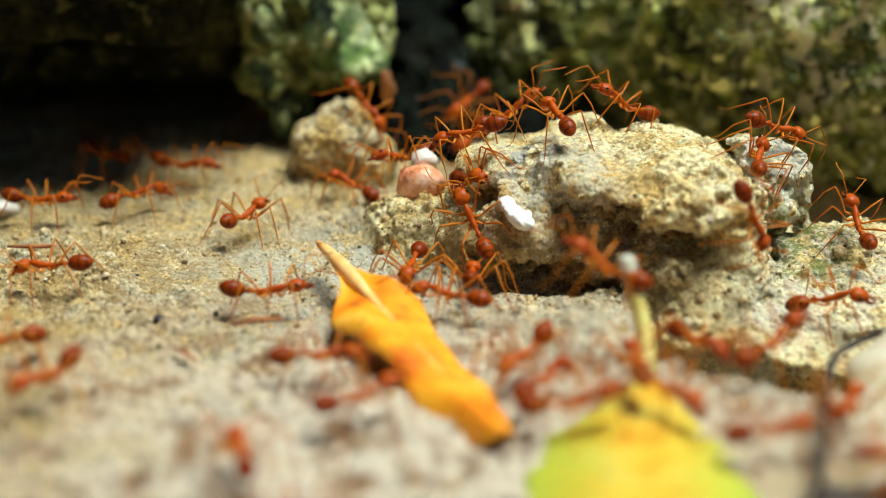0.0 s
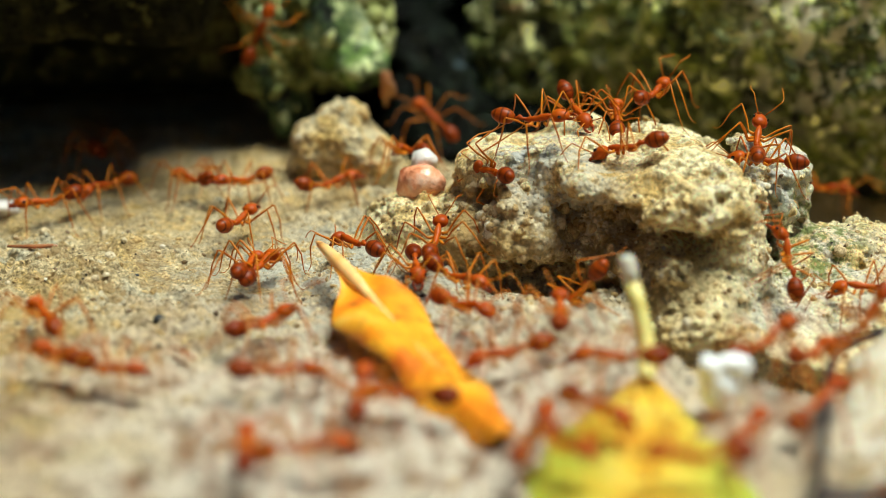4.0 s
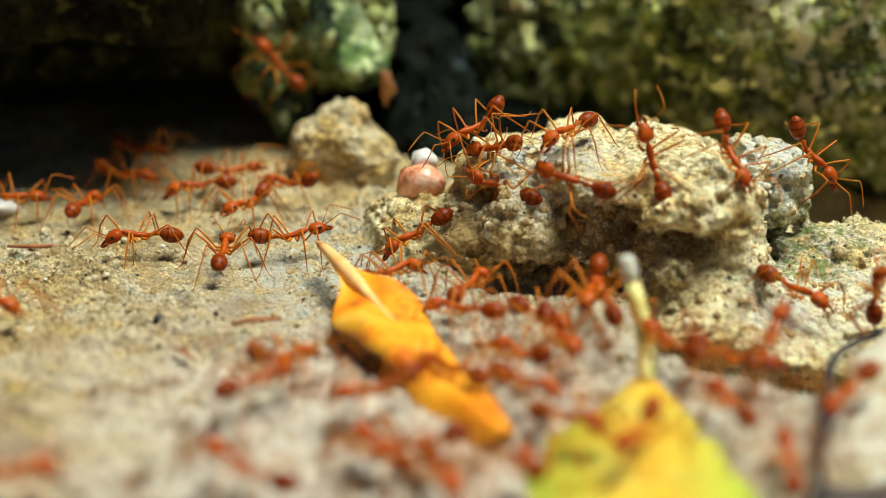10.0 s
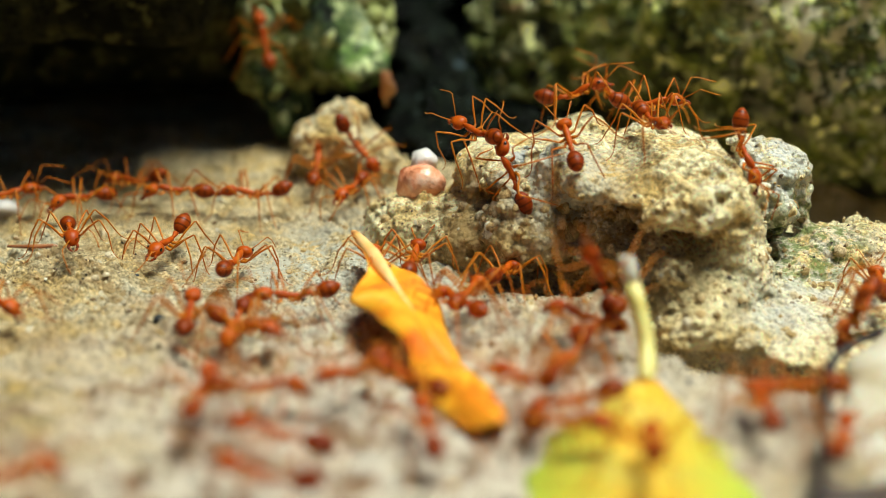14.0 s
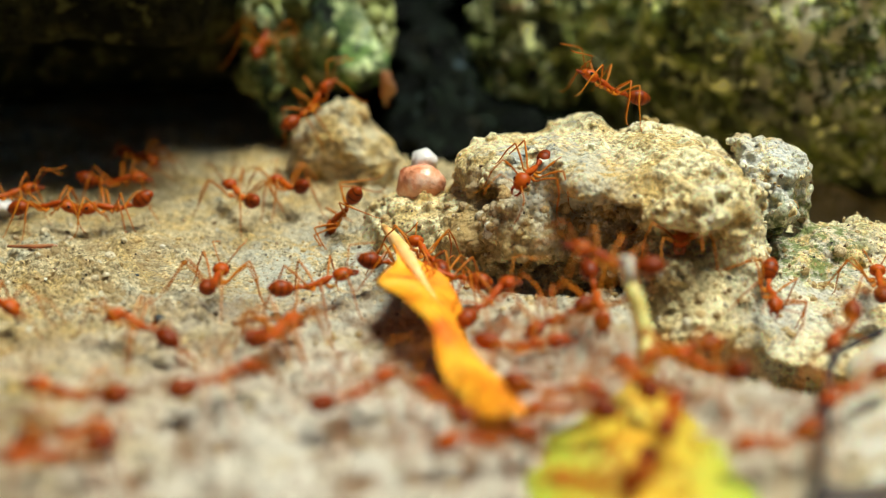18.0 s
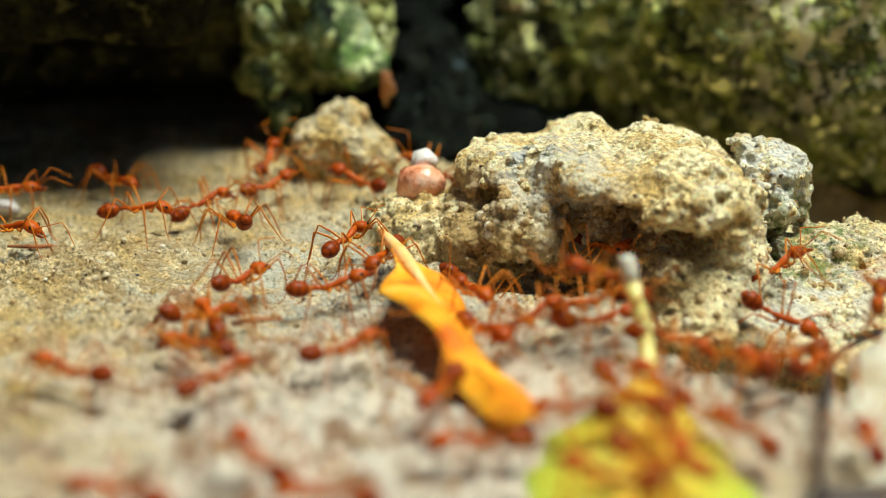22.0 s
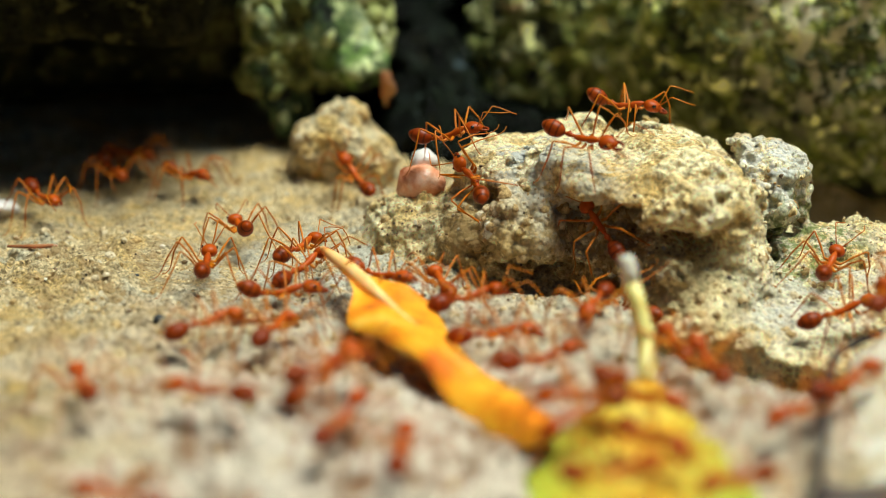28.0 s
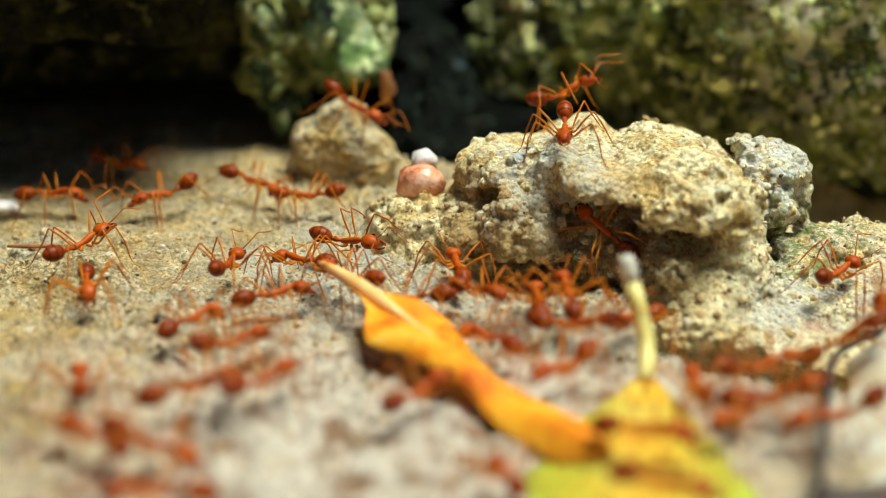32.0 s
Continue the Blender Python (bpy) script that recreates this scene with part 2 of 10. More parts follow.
MOSS = mossy_rock("mossy_rock", ((0.06, 0.08, 0.014), (0.27, 0.31, 0.07), (0.66, 0.68, 0.34), (0.56, 0.38, 0.20)), True, ((43.6, 135.6, 17.3), 6, 17, (0.95, 0.86, 0.58)))
# Near black, so the colour itself stands in for the deep shade.
SHADE_BLACK = mossy_rock("shade_black_rock", ((0.012, 0.012, 0.005), (0.018, 0.018, 0.007), (0.034, 0.034, 0.012), (0.022, 0.017, 0.009)), spec=0.08)
# Wet rock: shade is in the near-black tones, sky glints in the bluish one.
WET_SHADE = mossy_rock("wet_shade_rock", ((0.001, 0.002, 0.001), (0.002, 0.003, 0.002), (0.006, 0.009, 0.006), (0.07, 0.10, 0.14)), gloss=0.25, spec=0.1, rosette=1.4)


def leaf_paint(name, stops, patch, spots):
    p = Paint(name)
    colour = p.ramp(p.noise(patch, 4, 0.6), stops)
    colour = p.mix(p.ramp(p.noise(2.3, 4), [(0.60, (0,)), (0.70, (0.8,))]), colour, spots)
    vein = p.noise(0.8, 4)
    p.bsdf.inputs["Transmission Weight"].default_value = 0.0
    p.bsdf.inputs["Subsurface Weight"].default_value = 0.25
    p.bsdf.inputs["Subsurface Radius"].default_value = (0.0012, 0.0006, 0.0002)
    p.bsdf.inputs["Subsurface Scale"].default_value = 1.0
    return p.done(colour, 0.45, p.bump(vein, 0.12, 0.7), 0.4)


ORANGE_LEAF = leaf_paint("dry_orange_leaf", [(0.34, (0.60, 0.12, 0.006)), (0.46, (0.88, 0.27, 0.008)), (0.58, (0.95, 0.38, 0.015)), (0.72, (0.95, 0.52, 0.08))], 6, (0.42, 0.10, 0.01))
def green_edged(mat):
    """Green margins along a yellow blade, whose middle runs along x."""
    tree = mat.node_tree
    bsdf = tree.nodes["Principled BSDF"]
    old = bsdf.inputs["Base Color"].links[0].from_socket
    co, split = tree.nodes.new("ShaderNodeTexCoord"), tree.nodes.new("ShaderNodeSeparateXYZ")
    ab = tree.nodes.new("ShaderNodeMath")
    ab.operation = "ABSOLUTE"
    wob = tree.nodes.new("ShaderNodeTexNoise")
    wob.inputs["Scale"].default_value = 160
    add = tree.nodes.new("ShaderNodeMath")
    add.operation, add.inputs[1].default_value = "MULTIPLY_ADD", 0.006
    ramp = tree.nodes.new("ShaderNodeValToRGB")
    ramp.color_ramp.elements[0].position, ramp.color_ramp.elements[1].position = 0.0064, 0.0086
    mix = tree.nodes.new("ShaderNodeMix")
    mix.data_type = "RGBA"
    mix.inputs[7].default_value = (0.36, 0.46, 0.04, 1)
    tree.links.new(co.outputs["Object"], split.inputs[0])
    tree.links.new(split.outputs["Y"], ab.inputs[0])
    tree.links.new(wob.outputs["Fac"], add.inputs[0])
    tree.links.new(ab.outputs[0], add.inputs[2])
    tree.links.new(add.outputs[0], ramp.inputs["Fac"])
    tree.links.new(ramp.outputs["Color"], mix.inputs[0])
    tree.links.new(old, mix.inputs[6])
    tree.links.new(mix.outputs[2], bsdf.inputs["Base Color"])
    return mat


YELLOW_LEAF = leaf_paint("yellow_green_leaf", [(0.36, (0.62, 0.27, 0.014)), (0.50, (0.74, 0.42, 0.03)), (0.62, (0.66, 0.47, 0.07))], 6, (0.40, 0.14, 0.02))
green_edged(YELLOW_LEAF)
STEM = leaf_paint("leaf_stem", [(0.3, (0.62, 0.52, 0.12)), (0.7, (0.80, 0.72, 0.30))], 4, (0.35, 0.16, 0.05))
STEM_END = leaf_paint("dry_stem_end", [(0.3, (0.42, 0.40, 0.32)), (0.7, (0.60, 0.58, 0.48))], 2, (0.30, 0.27, 0.20))
RIB = leaf_paint("leaf_rib", [(0.3, (0.84, 0.42, 0.10)), (0.7, (0.92, 0.60, 0.26))], 4, (0.45, 0.16, 0.03))
BROWN_LEAF = leaf_paint("dead_leaf", [(0.32, (0.42, 0.31, 0.18)), (0.5, (0.62, 0.53, 0.38)), (0.68, (0.72, 0.66, 0.54))], 5, (0.30, 0.20, 0.11))
ROTTEN_LEAF = leaf_paint("rotten_leaf", [(0.3, (0.035, 0.022, 0.014)), (0.7, (0.09, 0.05, 0.03))], 4, (0.02, 0.014, 0.01))


def plain(name, colour, rough, spec=0.5, mm=0.6, depth=0.05, vary=0.25):
    p = Paint(name)
    shade = tuple(c * (1 - vary) for c in colour)
    return p.done(p.ramp(p.noise(mm * 3), [(0.35, shade), (0.65, colour)]), rough, p.bump(p.noise(mm), depth, 0.6), spec)


def shell_paint(name, dark, light, bands=0):
    """Glossy amber cuticle of an ant, each ant a little different."""
    p = Paint(name)
    info = p.tree.nodes.new("ShaderNodeObjectInfo")
    colour = p.mix(info.outputs["Random"], dark, light)
    colour = p.mix(p.ramp(p.noise(0.7, 3), [(0.3, (0,)), (0.7, (0.6,))]), colour, tuple(c * 0.6 for c in dark))
    p.bsdf.inputs["Subsurface Weight"].default_value = 0.08
    p.bsdf.inputs["Subsurface Radius"].default_value = (0.0006, 0.00015, 0.00005)
    p.bsdf.inputs["Subsurface Scale"].default_value = 1.0
    if bands:
        # darker rings where the plates of the gaster overlap
        ring = p.node("ShaderNodeTexWave", Scale=bands, Distortion=0.6)
        ring.bands_direction = "X"
        p.link(p.coords.outputs["Object"], ring.inputs["Vector"])
        colour = p.mix(p.ramp(ring.outputs["Fac"], [(0.06, (0.75,)), (0.26, (0,))]), colour, tuple(c * 0.3 for c in dark))
    return p.done(colour, 0.40, p.bump(p.noise(0.12, 2), 0.015, 0.4), 0.16)


SHELL = shell_paint("ant_shell", (0.35, 0.050, 0.001), (0.50, 0.092, 0.002))
GASTER = shell_paint("ant_gaster", (0.20, 0.026, 0.001), (0.33, 0.055, 0.001), 480)
LIMB = shell_paint("ant_limb", (0.48, 0.13, 0.004), (0.60, 0.20, 0.007))
EYE_BLACK = plain("ant_eye", (0.015, 0.01, 0.008), 0.2)
TWIG = plain("dark_twig", (0.035, 0.028, 0.028), 0.6, 0.3, 0.5, 0.08)
CHARCOAL = plain("black_speck", (0.012, 0.011, 0.010), 0.5)
WHITE = plain("white_food", (0.93, 0.94, 0.92), 0.45, 0.5, 0.8, 0.06, 0.06)
PINK = Paint("pink_quartz")
PINK = PINK.done(PINK.ramp(PINK.noise(2.6, 5, 0.65), [(0.36, (0.50, 0.14, 0.06)), (0.48, (0.74, 0.30, 0.15)), (0.58, (0.82, 0.44, 0.28)), (0.70, (0.86, 0.64, 0.48))]), 0.18, PINK.bump(PINK.noise(1.4, 4), 0.3, 0.8), 0.6)
QUARTZ = plain("white_quartz", (0.80, 0.74, 0.68), 0.22, 0.6, 0.8, 0.15, 0.1)

SHRED = leaf_paint("brown_shred", [(0.3, (0.26, 0.09, 0.03)), (0.7, (0.42, 0.18, 0.07))], 2, (0.12, 0.05, 0.02))


def grain_paint():
    """Sand grains, each of its own colour: ochre, cream, white, brown."""
    p = Paint("sand_grains")
    geo = p.tree.nodes.new("ShaderNodeNewGeometry")
    colour = p.ramp(geo.outputs["Random Per Island"], [(0.0, (0.06, 0.04, 0.03)), (0.18, (0.30, 0.18, 0.06)), (0.45, (0.55, 0.38, 0.15)), (0.75, (0.56, 0.44, 0.24)), (0.95, (0.62, 0.52, 0.34)), (1.0, (0.70, 0.63, 0.48))])
    return p.done(colour, 0.5, p.bump(p.noise(0.2), 0.05, 0.5), 0.45)


GRAIN = grain_paint()


def scale_paint():
    """Moss scales: dark olive, yellow green, pale grey green, a few tan."""
    p = Paint("moss_scale")
    geo = p.tree.nodes.new("ShaderNodeNewGeometry")
    both = p.tree.nodes.new("ShaderNodeMath")
    both.operation, both.inputs[1].default_value = "MULTIPLY_ADD", 0.45
    p.link(geo.outputs["Random Per Island"], both.inputs[0])
    p.link(p.ramp(p.noise(13, 5, 0.65), [(0.38, (0.0,)), (0.62, (0.65,))]), both.inputs[2])
    colour = p.ramp(both.outputs[0], [(0.0, (0.02, 0.022, 0.006)), (0.3, (0.09, 0.10, 0.02)), (0.5, (0.25, 0.27, 0.06)), (0.68, (0.48, 0.50, 0.16)), (0.92, (0.72, 0.73, 0.42)), (1.0, (0.62, 0.42, 0.22))])
    return p.done(p.mix(p.ramp(p.noise(0.6), [(0.3, (0,)), (0.7, (0.7,))]), colour, (0.06, 0.07, 0.02)), 0.7, p.bump(p.noise(0.4), 0.15, 0.8), 0.4)


SCALE = scale_paint()

# ---- the ground: one sheet ----


def spread(inner, outer, step):
    """Coordinates, evenly spaced inside, ever wider outside."""
    line = list(np.arange(inner[0], inner[1] + step / 2, step))
    for sign, end in ((-1, outer[0]), (1, outer[1])):
        at, gap = (line[0] if sign < 0 else line[-1]), step
        more = []
        while (at - end) * sign < 0:
            gap *= 1.35
            at += sign * gap
            more.append(at)
        line = more[::-1] + line if sign < 0 else line + more
    return np.array(line)


def bell(x, y, cx, cy, rx, ry, turn=0.0):
    c, s = math.cos(radians(turn)), math.sin(radians(turn))
    u, v = c * (x - cx) + s * (y - cy), -s * (x - cx) + c * (y - cy)
    return np.exp(-(u / rx) ** 2 - (v / ry) ** 2)


def ease(t):
    t = np.clip(t, 0, 1)
    return t * t * (3 - 2 * t)


def ground_height(x, y):
    p = np.stack([x, y, np.zeros_like(x)], 1)
    z = 0.5 * fbm(p, 16, 3, 5) + 0.35 * fbm(p, 4.5, 3, 9)
    z += 2.0 * bell(x, y, 12, 90, 6, 3.5, -15) + 0.8 * bell(x, y, -2, 121, 10, 6)
    z += 1.4 * bell(x, y, -13, 136, 10, 8) + 1.0 * bell(x, y, -30, 113, 4, 3)
    z -= 3.2 * bell(x, y, 10, 106, 6.5, 4)
    z += 1.2 * bell(x, y, -8, 70, 22, 9) + 1.0 * bell(x, y, 25, 75, 11, 4, -20)
    # the gap between the ground's edge and the shelf of the rock
    lip = np.interp(x, (10, 16, 18, 22, 28, 40), (97, 85.5, 82.5, 79, 76.5, 76)) + 0.8 * vnoise(p, 3.5, 88)
    z -= 8 * ease((y - lip) / 3.0) * ease((x - 15.2 - 0.14 * (y - 86)) / 2.2) * ease((150 - y) / 8) * ease((70 - x) / 12)
    far = np.clip((np.hypot(x, y - 110) - 300) / 2000, 0, 1)
    return z * (1 - far)


def build_ground():
    xs, ys = spread((-62, 56), (-60000, 60000), 0.33), spread((58, 178), (-60000, 60000), 0.33)
    gx, gy = np.meshgrid(xs, ys, indexing="ij")
    x, y = gx.ravel(), gy.ravel()
    z = ground_height(x, y)
    near = (np.abs(x) < 70) & (y > 40) & (y < 200)
    p = np.stack([x, y, z * 0 + 1.3], 1)[near]
    where = np.clip(1.3 * vnoise(p, 8, 21) + 0.45, 0.05, 1)
    p = p + 0.4 * np.stack([fbm(p, 1.7, 2, 73), fbm(p, 1.7, 2, 74), np.zeros(len(p))], 1)
    crumb = 0.55 * domes(p, 1.6, 0.58, 3) + 0.3 * domes(p, 0.85, 0.6, 7)
    z[near] += 1.6 * where * crumb + 0.35 * fbm(p, 1.3, 2, 33) + 0.25 * np.abs(vnoise(p, 2.6, 35))
    n, m = len(xs), len(ys)
    i = (np.arange(n - 1)[:, None] * m + np.arange(m - 1)[None]).ravel()
    ob = solid("ground", np.stack([x, y, z], 1), np.stack([i, i + m, i + m + 1, i + 1], 1), GROUND)
    return tagged(ob, "pale sandy limestone ground with loose grit and crumbs", "ground", kind="structure")


ground = build_ground()

# ---- rocks ----


def stony(p):
    flat = p * (1, 1, 1.7)
    bumps = 0.6 * fbm(flat, 5.0, 4, 2) + 0.25 * fbm(p, 1.6, 2, 8)
    # sharp ledges and creases along the beds
    bumps += 0.55 * np.abs(vnoise(flat, 4.2, 61)) + 0.4 * np.abs(vnoise(flat, 2.0, 63)) - 0.3
    where = np.clip(1.6 * vnoise(p, 6, 12) + 0.65, 0.15, 1)
    p = p + 0.15 * np.stack([fbm(p, 1.5, 2, 70), fbm(p, 1.5, 2, 71), fbm(p, 1.5, 2, 72)], 1)
    return bumps - 0.5 * where * domes(p, 1.35, 0.6, 4) - 0.34 * (0.4 + 0.6 * where) * domes(p, 0.8, 0.58, 6) + 0.8 * domes(p, 2.6, 0.24, 15)


def main_rock(p):
    # the ridge, from its low end to the high crown
    d = blob(p, (8.6, 118.9, 5.0), (6.0, 7.0, 5.2))
    d = merge(d, blob(p, (4.3, 115.9, 5.4), (3.2, 6.0, 4.1)), 2.0)
    d = merge(d, blob(p, (13.7, 119.2, 6.0), (4.1, 7.0, 5.7)), 1.6)
    d = merge(d, blob(p, (15.1, 119.4, 9.6), (1.2, 4.0, 2.3)), 1.2)
    d = merge(d, blob(p, (20.6, 118.3, 6.3), (4.7, 7.0, 5.1)), 1.6)
    d = merge(d, blob(p, (20.5, 118.6, 10.3), (1.9, 4.0, 1.7)), 1.0)
    d = merge(d, blob(p, (25.7, 115.7, 4.8), (4.3, 7.0, 4.9)), 2.0)
    d = merge(d, blob(p, (18.4, 121.0, -1.6), (17.4, 7.0, 8.7)), 2.5)
    # the slab, whose edge hangs over the recess
    d = merge(d, blob(p, (12.2, 111.8, 8.9), (5.4, 6.0, 2.5), -6), 1.6)
    d = merge(d, blob(p, (13.6, 106.6, 9.3), (4.0, 4.6, 1.8), -6), 1.2)
    d = merge(d, blob(p, (5.8, 113.6, 8.1), (3.6, 5.0, 2.4), 8), 1.4)
    d = merge(d, blob(p, (15.8, 107.5, 8.7), (2.2, 4.0, 1.4)), 1.2)
    d = merge(d, blob(p, (17.8, 110.9, 9.4), (4.5, 5.5, 2.5)), 1.6)
    d = merge(d, blob(p, (16.9, 105.5, 9.0), (2.6, 4.0, 1.1)), 1.2)
    # the crumbly bulge under the slab
    d = merge(d, blob(p, (6.3, 108.3, 4.1), (3.3, 5.0, 4.4)), 1.3)
    d = merge(d, blob(p, (8.6, 108.8, 6.1), (2.1, 3.2, 1.9)), 1.0)
    d = merge(d, blob(p, (9.2, 106.8, 3.2), (2.3, 3.6, 2.4)), 1.0)
    d = merge(d, blob(p, (15.3, 110.8, 2.8), (4.6, 5.4, 4.6)), 1.5)
    d = merge(d, blob(p, (13.4, 107.6, 0.9), (2.7, 4.0, 1.8)), 0.9)
    d = merge(d, blob(p, (16.7, 105.9, 2.1), (2.1, 3.6, 2.3)), 1.0)
    # the great lobe that comes forward, and its shoulder
    d = merge(d, blob(p, (21.5, 106.7, 9.4), (5.0, 6.0, 3.0), -8), 1.5)
    d = merge(d, blob(p, (22.3, 101.1, 8.4), (3.7, 5.0, 1.9)), 1.2)
    d = merge(d, blob(p, (19.3, 102.8, 7.1), (1.8, 3.6, 1.2)), 1.0)
    d = merge(d, blob(p, (25.7, 102.4, 5.9), (2.3, 4.6, 4.7)), 1.5)
    d = merge(d, blob(p, (28.3, 105.3, 5.1), (1.8, 3.6, 3.7)), 1.2)
    d = merge(d, blob(p, (27.6, 103.2, 1.9), (2.7, 4.0, 2.7)), 1.2)
    d = merge(d, blob(p, (19.9, 104.4, 2.5), (2.9, 4.0, 2.6)), 0.9)
    # the grey block behind a cleft
    d = merge(d, blob(p, (31.4, 113.3, 7.3), (3.6, 4.4, 3.7)), 0.5)
    d = merge(d, blob(p, (34.2, 114.0, 5.9), (1.8, 3.2, 2.8)), 1.0)
    d = merge(d, blob(p, (31.8, 109.6, 5.5), (1.7, 3.0, 1.8)), 0.7)
    d = merge(d, blob(p, (29.4, 114.3, 10.2), (1.4, 3.0, 1.0)), 0.7)
    # the crumbly slope below the pebble
    d = merge(d, blob(p, (-0.5, 117.0, -0.9), (8.5, 8.0, 4.7)), 3.0)
    d = merge(d, blob(p, (2.1, 111.6, 1.9), (3.4, 5.4, 4.0)), 2.0)
    d = merge(d, blob(p, (-2.2, 115.8, 1.8), (3.9, 5.0, 3.5)), 2.0)
    # the foot of the lobe and the lower shelf, which slopes down into a gap
    d = merge(d, blob(p, (23.1, 100.6, 0.3), (4.9, 5.0, 3.2)), 2.0)
    d = merge(d, blob(p, (18.8, 102.6, 0.2), (2.1, 4.0, 2.1)), 1.2)
    d = merge(d, blob(p, (22.2, 96.8, -1.5), (3.8, 5.0, 3.0)), 1.5)
    d = merge(d, blob(p, (20.6, 98.3, 2.9), (2.0, 3.0, 1.4)), 1.0)
    d = merge(d, blob(p, (33, 103, -7.0), (15, 13.5, 6.2)), 2.0)
    d = merge(d, blob(p, (24.2, 99.5, -5.0), (6.5, 7.5, 4.3)), 1.2)
    d = merge(d, blob(p, (43, 105, -3.6), (16, 8.5, 4.2)), 2.0)
    d = merge(d, blob(p, (35.5, 110.5, -0.8), (5.5, 6, 3.2)), 1.6)
    d = merge(d, blob(p, (41, 111, 0.2), (7, 5, 2.6)), 1.6)
    # recesses, the low mouth of the hole, cleft and gap
    d = carve(d, blob(p, (16.8, 102.7, 6.9), (0.8, 6.0, 1.2)), 0.5)
    d = carve(d, blob(p, (7.8, 101.9, 1.0), (3.8, 9.0, 1.1)), 0.4)
    d = carve(d, blob(p, (11.2, 102.8, 0.6), (2.1, 7.0, 1.1)), 0.4)
    d = carve(d, blob(p, (21.0, 98.2, 6.0), (1.8, 3.6, 0.6), -8), 0.4)
    d = carve(d, blob(p, (17.1, 101.2, 8.6), (0.5, 3.6, 0.9)), 0.4)
    d = carve(d, blob(p, (28.1, 107.7, 9.2), (0.5, 3.6, 2.4), -14), 0.3)
    d = carve(d, blob(p, (29.7, 108.1, 7.2), (0.5, 2.6, 1.2), -14), 0.3)
    d = carve(d, blob(p, (31.4, 107.0, 4.0), (1.3, 2.8, 0.5)), 0.4)
    d = carve(d, blob(p, (3.9, 108.0, 7.1), (2.1, 2.8, 0.8)), 0.4)
    d = carve(d, blob(p, (24, 90.5, -5.2), (12, 6.8, 3.2), -8), 0.4)
    return d


def build_rock(name, shape, rough, low, high, step, material, label, category="rock", reach=5.0):
    verts, faces = skin(shape, rough, low, high, step, reach)
    return tagged(solid(name, verts, faces, material), label, category)


rock = build_rock("rock", main_rock, stony, (-12, 88, -9), (57, 126, 14.5), 0.25, ROCK, "tan crumbly limestone rock with a hollow and green lichen", reach=2.6)
def small_rock(p):
    d = blob(p, (-11.4, 135.6, 4.6), (4.4, 4.6, 4.9))
    d = merge(d, blob(p, (-7.7, 134.1, 3.3), (3.1, 3.6, 3.2)), 0.9)
    d = merge(d, blob(p, (-14.4, 134.8, 5.3), (2.2, 3.4, 3.1)), 0.9)
    d = merge(d, blob(p, (-10.7, 136.5, 7.4), (2.1, 2.6, 2.1)), 0.7)
    return merge(d, blob(p, (-12.2, 136.0, -0.8), (9.4, 6.0, 2.6)), 2.0)


knob = build_rock("small_rock", small_rock, stony, (-26, 124, -5), (4, 148, 13), 0.3, KNOB, "small tan crumbly rock knob", reach=2.6)


def craggy(p):
    bumps = 1.3 * fbm(p, 9.0, 3, 41) + 0.6 * fbm(p, 2.6, 2, 43)
    return bumps - 1.5 * domes(p, 3.6, 0.62, 44) - 0.8 * domes(p, 1.9, 0.6, 46)


def crusty(p):
    return 0.7 * fbm(p, 6.0, 4, 41) - 0.55 * domes(p, 2.4, 0.6, 44) - 0.35 * domes(p, 1.3, 0.6, 46)


def hanging_boulder(p):
    d = blob(p, (-11.9, 153.5, 14.3), (4.8, 6.5, 5.6))
    d = merge(d, blob(p, (-9.8, 148.4, 11.5), (3.0, 4.5, 2.5)), 1.2)
    d = merge(d, blob(p, (-20.4, 154.0, 15.9), (2.4, 6.0, 3.3)), 0.8)
    d = merge(d, blob(p, (-16.2, 156.7, 17.8), (4.1, 6.0, 4.1)), 1.5)
    d = merge(d, blob(p, (-19.2, 155.7, 11.5), (1.4, 3.5, 2.4)), 1.5)
    d = merge(d, blob(p, (-17.5, 155.2, 6.8), (1.4, 3.5, 4.1)), 2.0)
    d = merge(d, blob(p, (-20.9, 153.1, 10.0), (2.0, 4.0, 4.2)), 1.5)
    d = merge(d, blob(p, (-19.2, 152.7, 5.3), (1.6, 3.5, 4.3)), 1.5)
    # the furrow between its two heads
    return carve(d, blob(p, (-16.2, 146.4, 12.0), (0.8, 4.0, 3.9)), 0.8)


def wet_shade_rock(p):
    d = blob(p, (-3.0, 161.6, 6.8), (4.6, 8.0, 7.7))
    d = merge(d, blob(p, (0.4, 154.6, 4.8), (3.1, 6.0, 4.1)), 1.5)
    d = merge(d, blob(p, (-6.7, 167.3, 11.4), (3.3, 8.0, 8.6)), 2.0)
    d = merge(d, blob(p, (-12.6, 165.4, -0.7), (7.2, 7.0, 4.3)), 2.5)
    d = merge(d, blob(p, (-0.6, 149.5, 1.9), (4.7, 5.0, 2.7)), 1.5)
    d = merge(d, blob(p, (6.5, 178.7, 7.7), (9.1, 9.0, 12.1)), 3.0)
    return merge(d, blob(p, (8.2, 158.7, -1.9), (10.6, 9.0, 4.9)), 2.0)


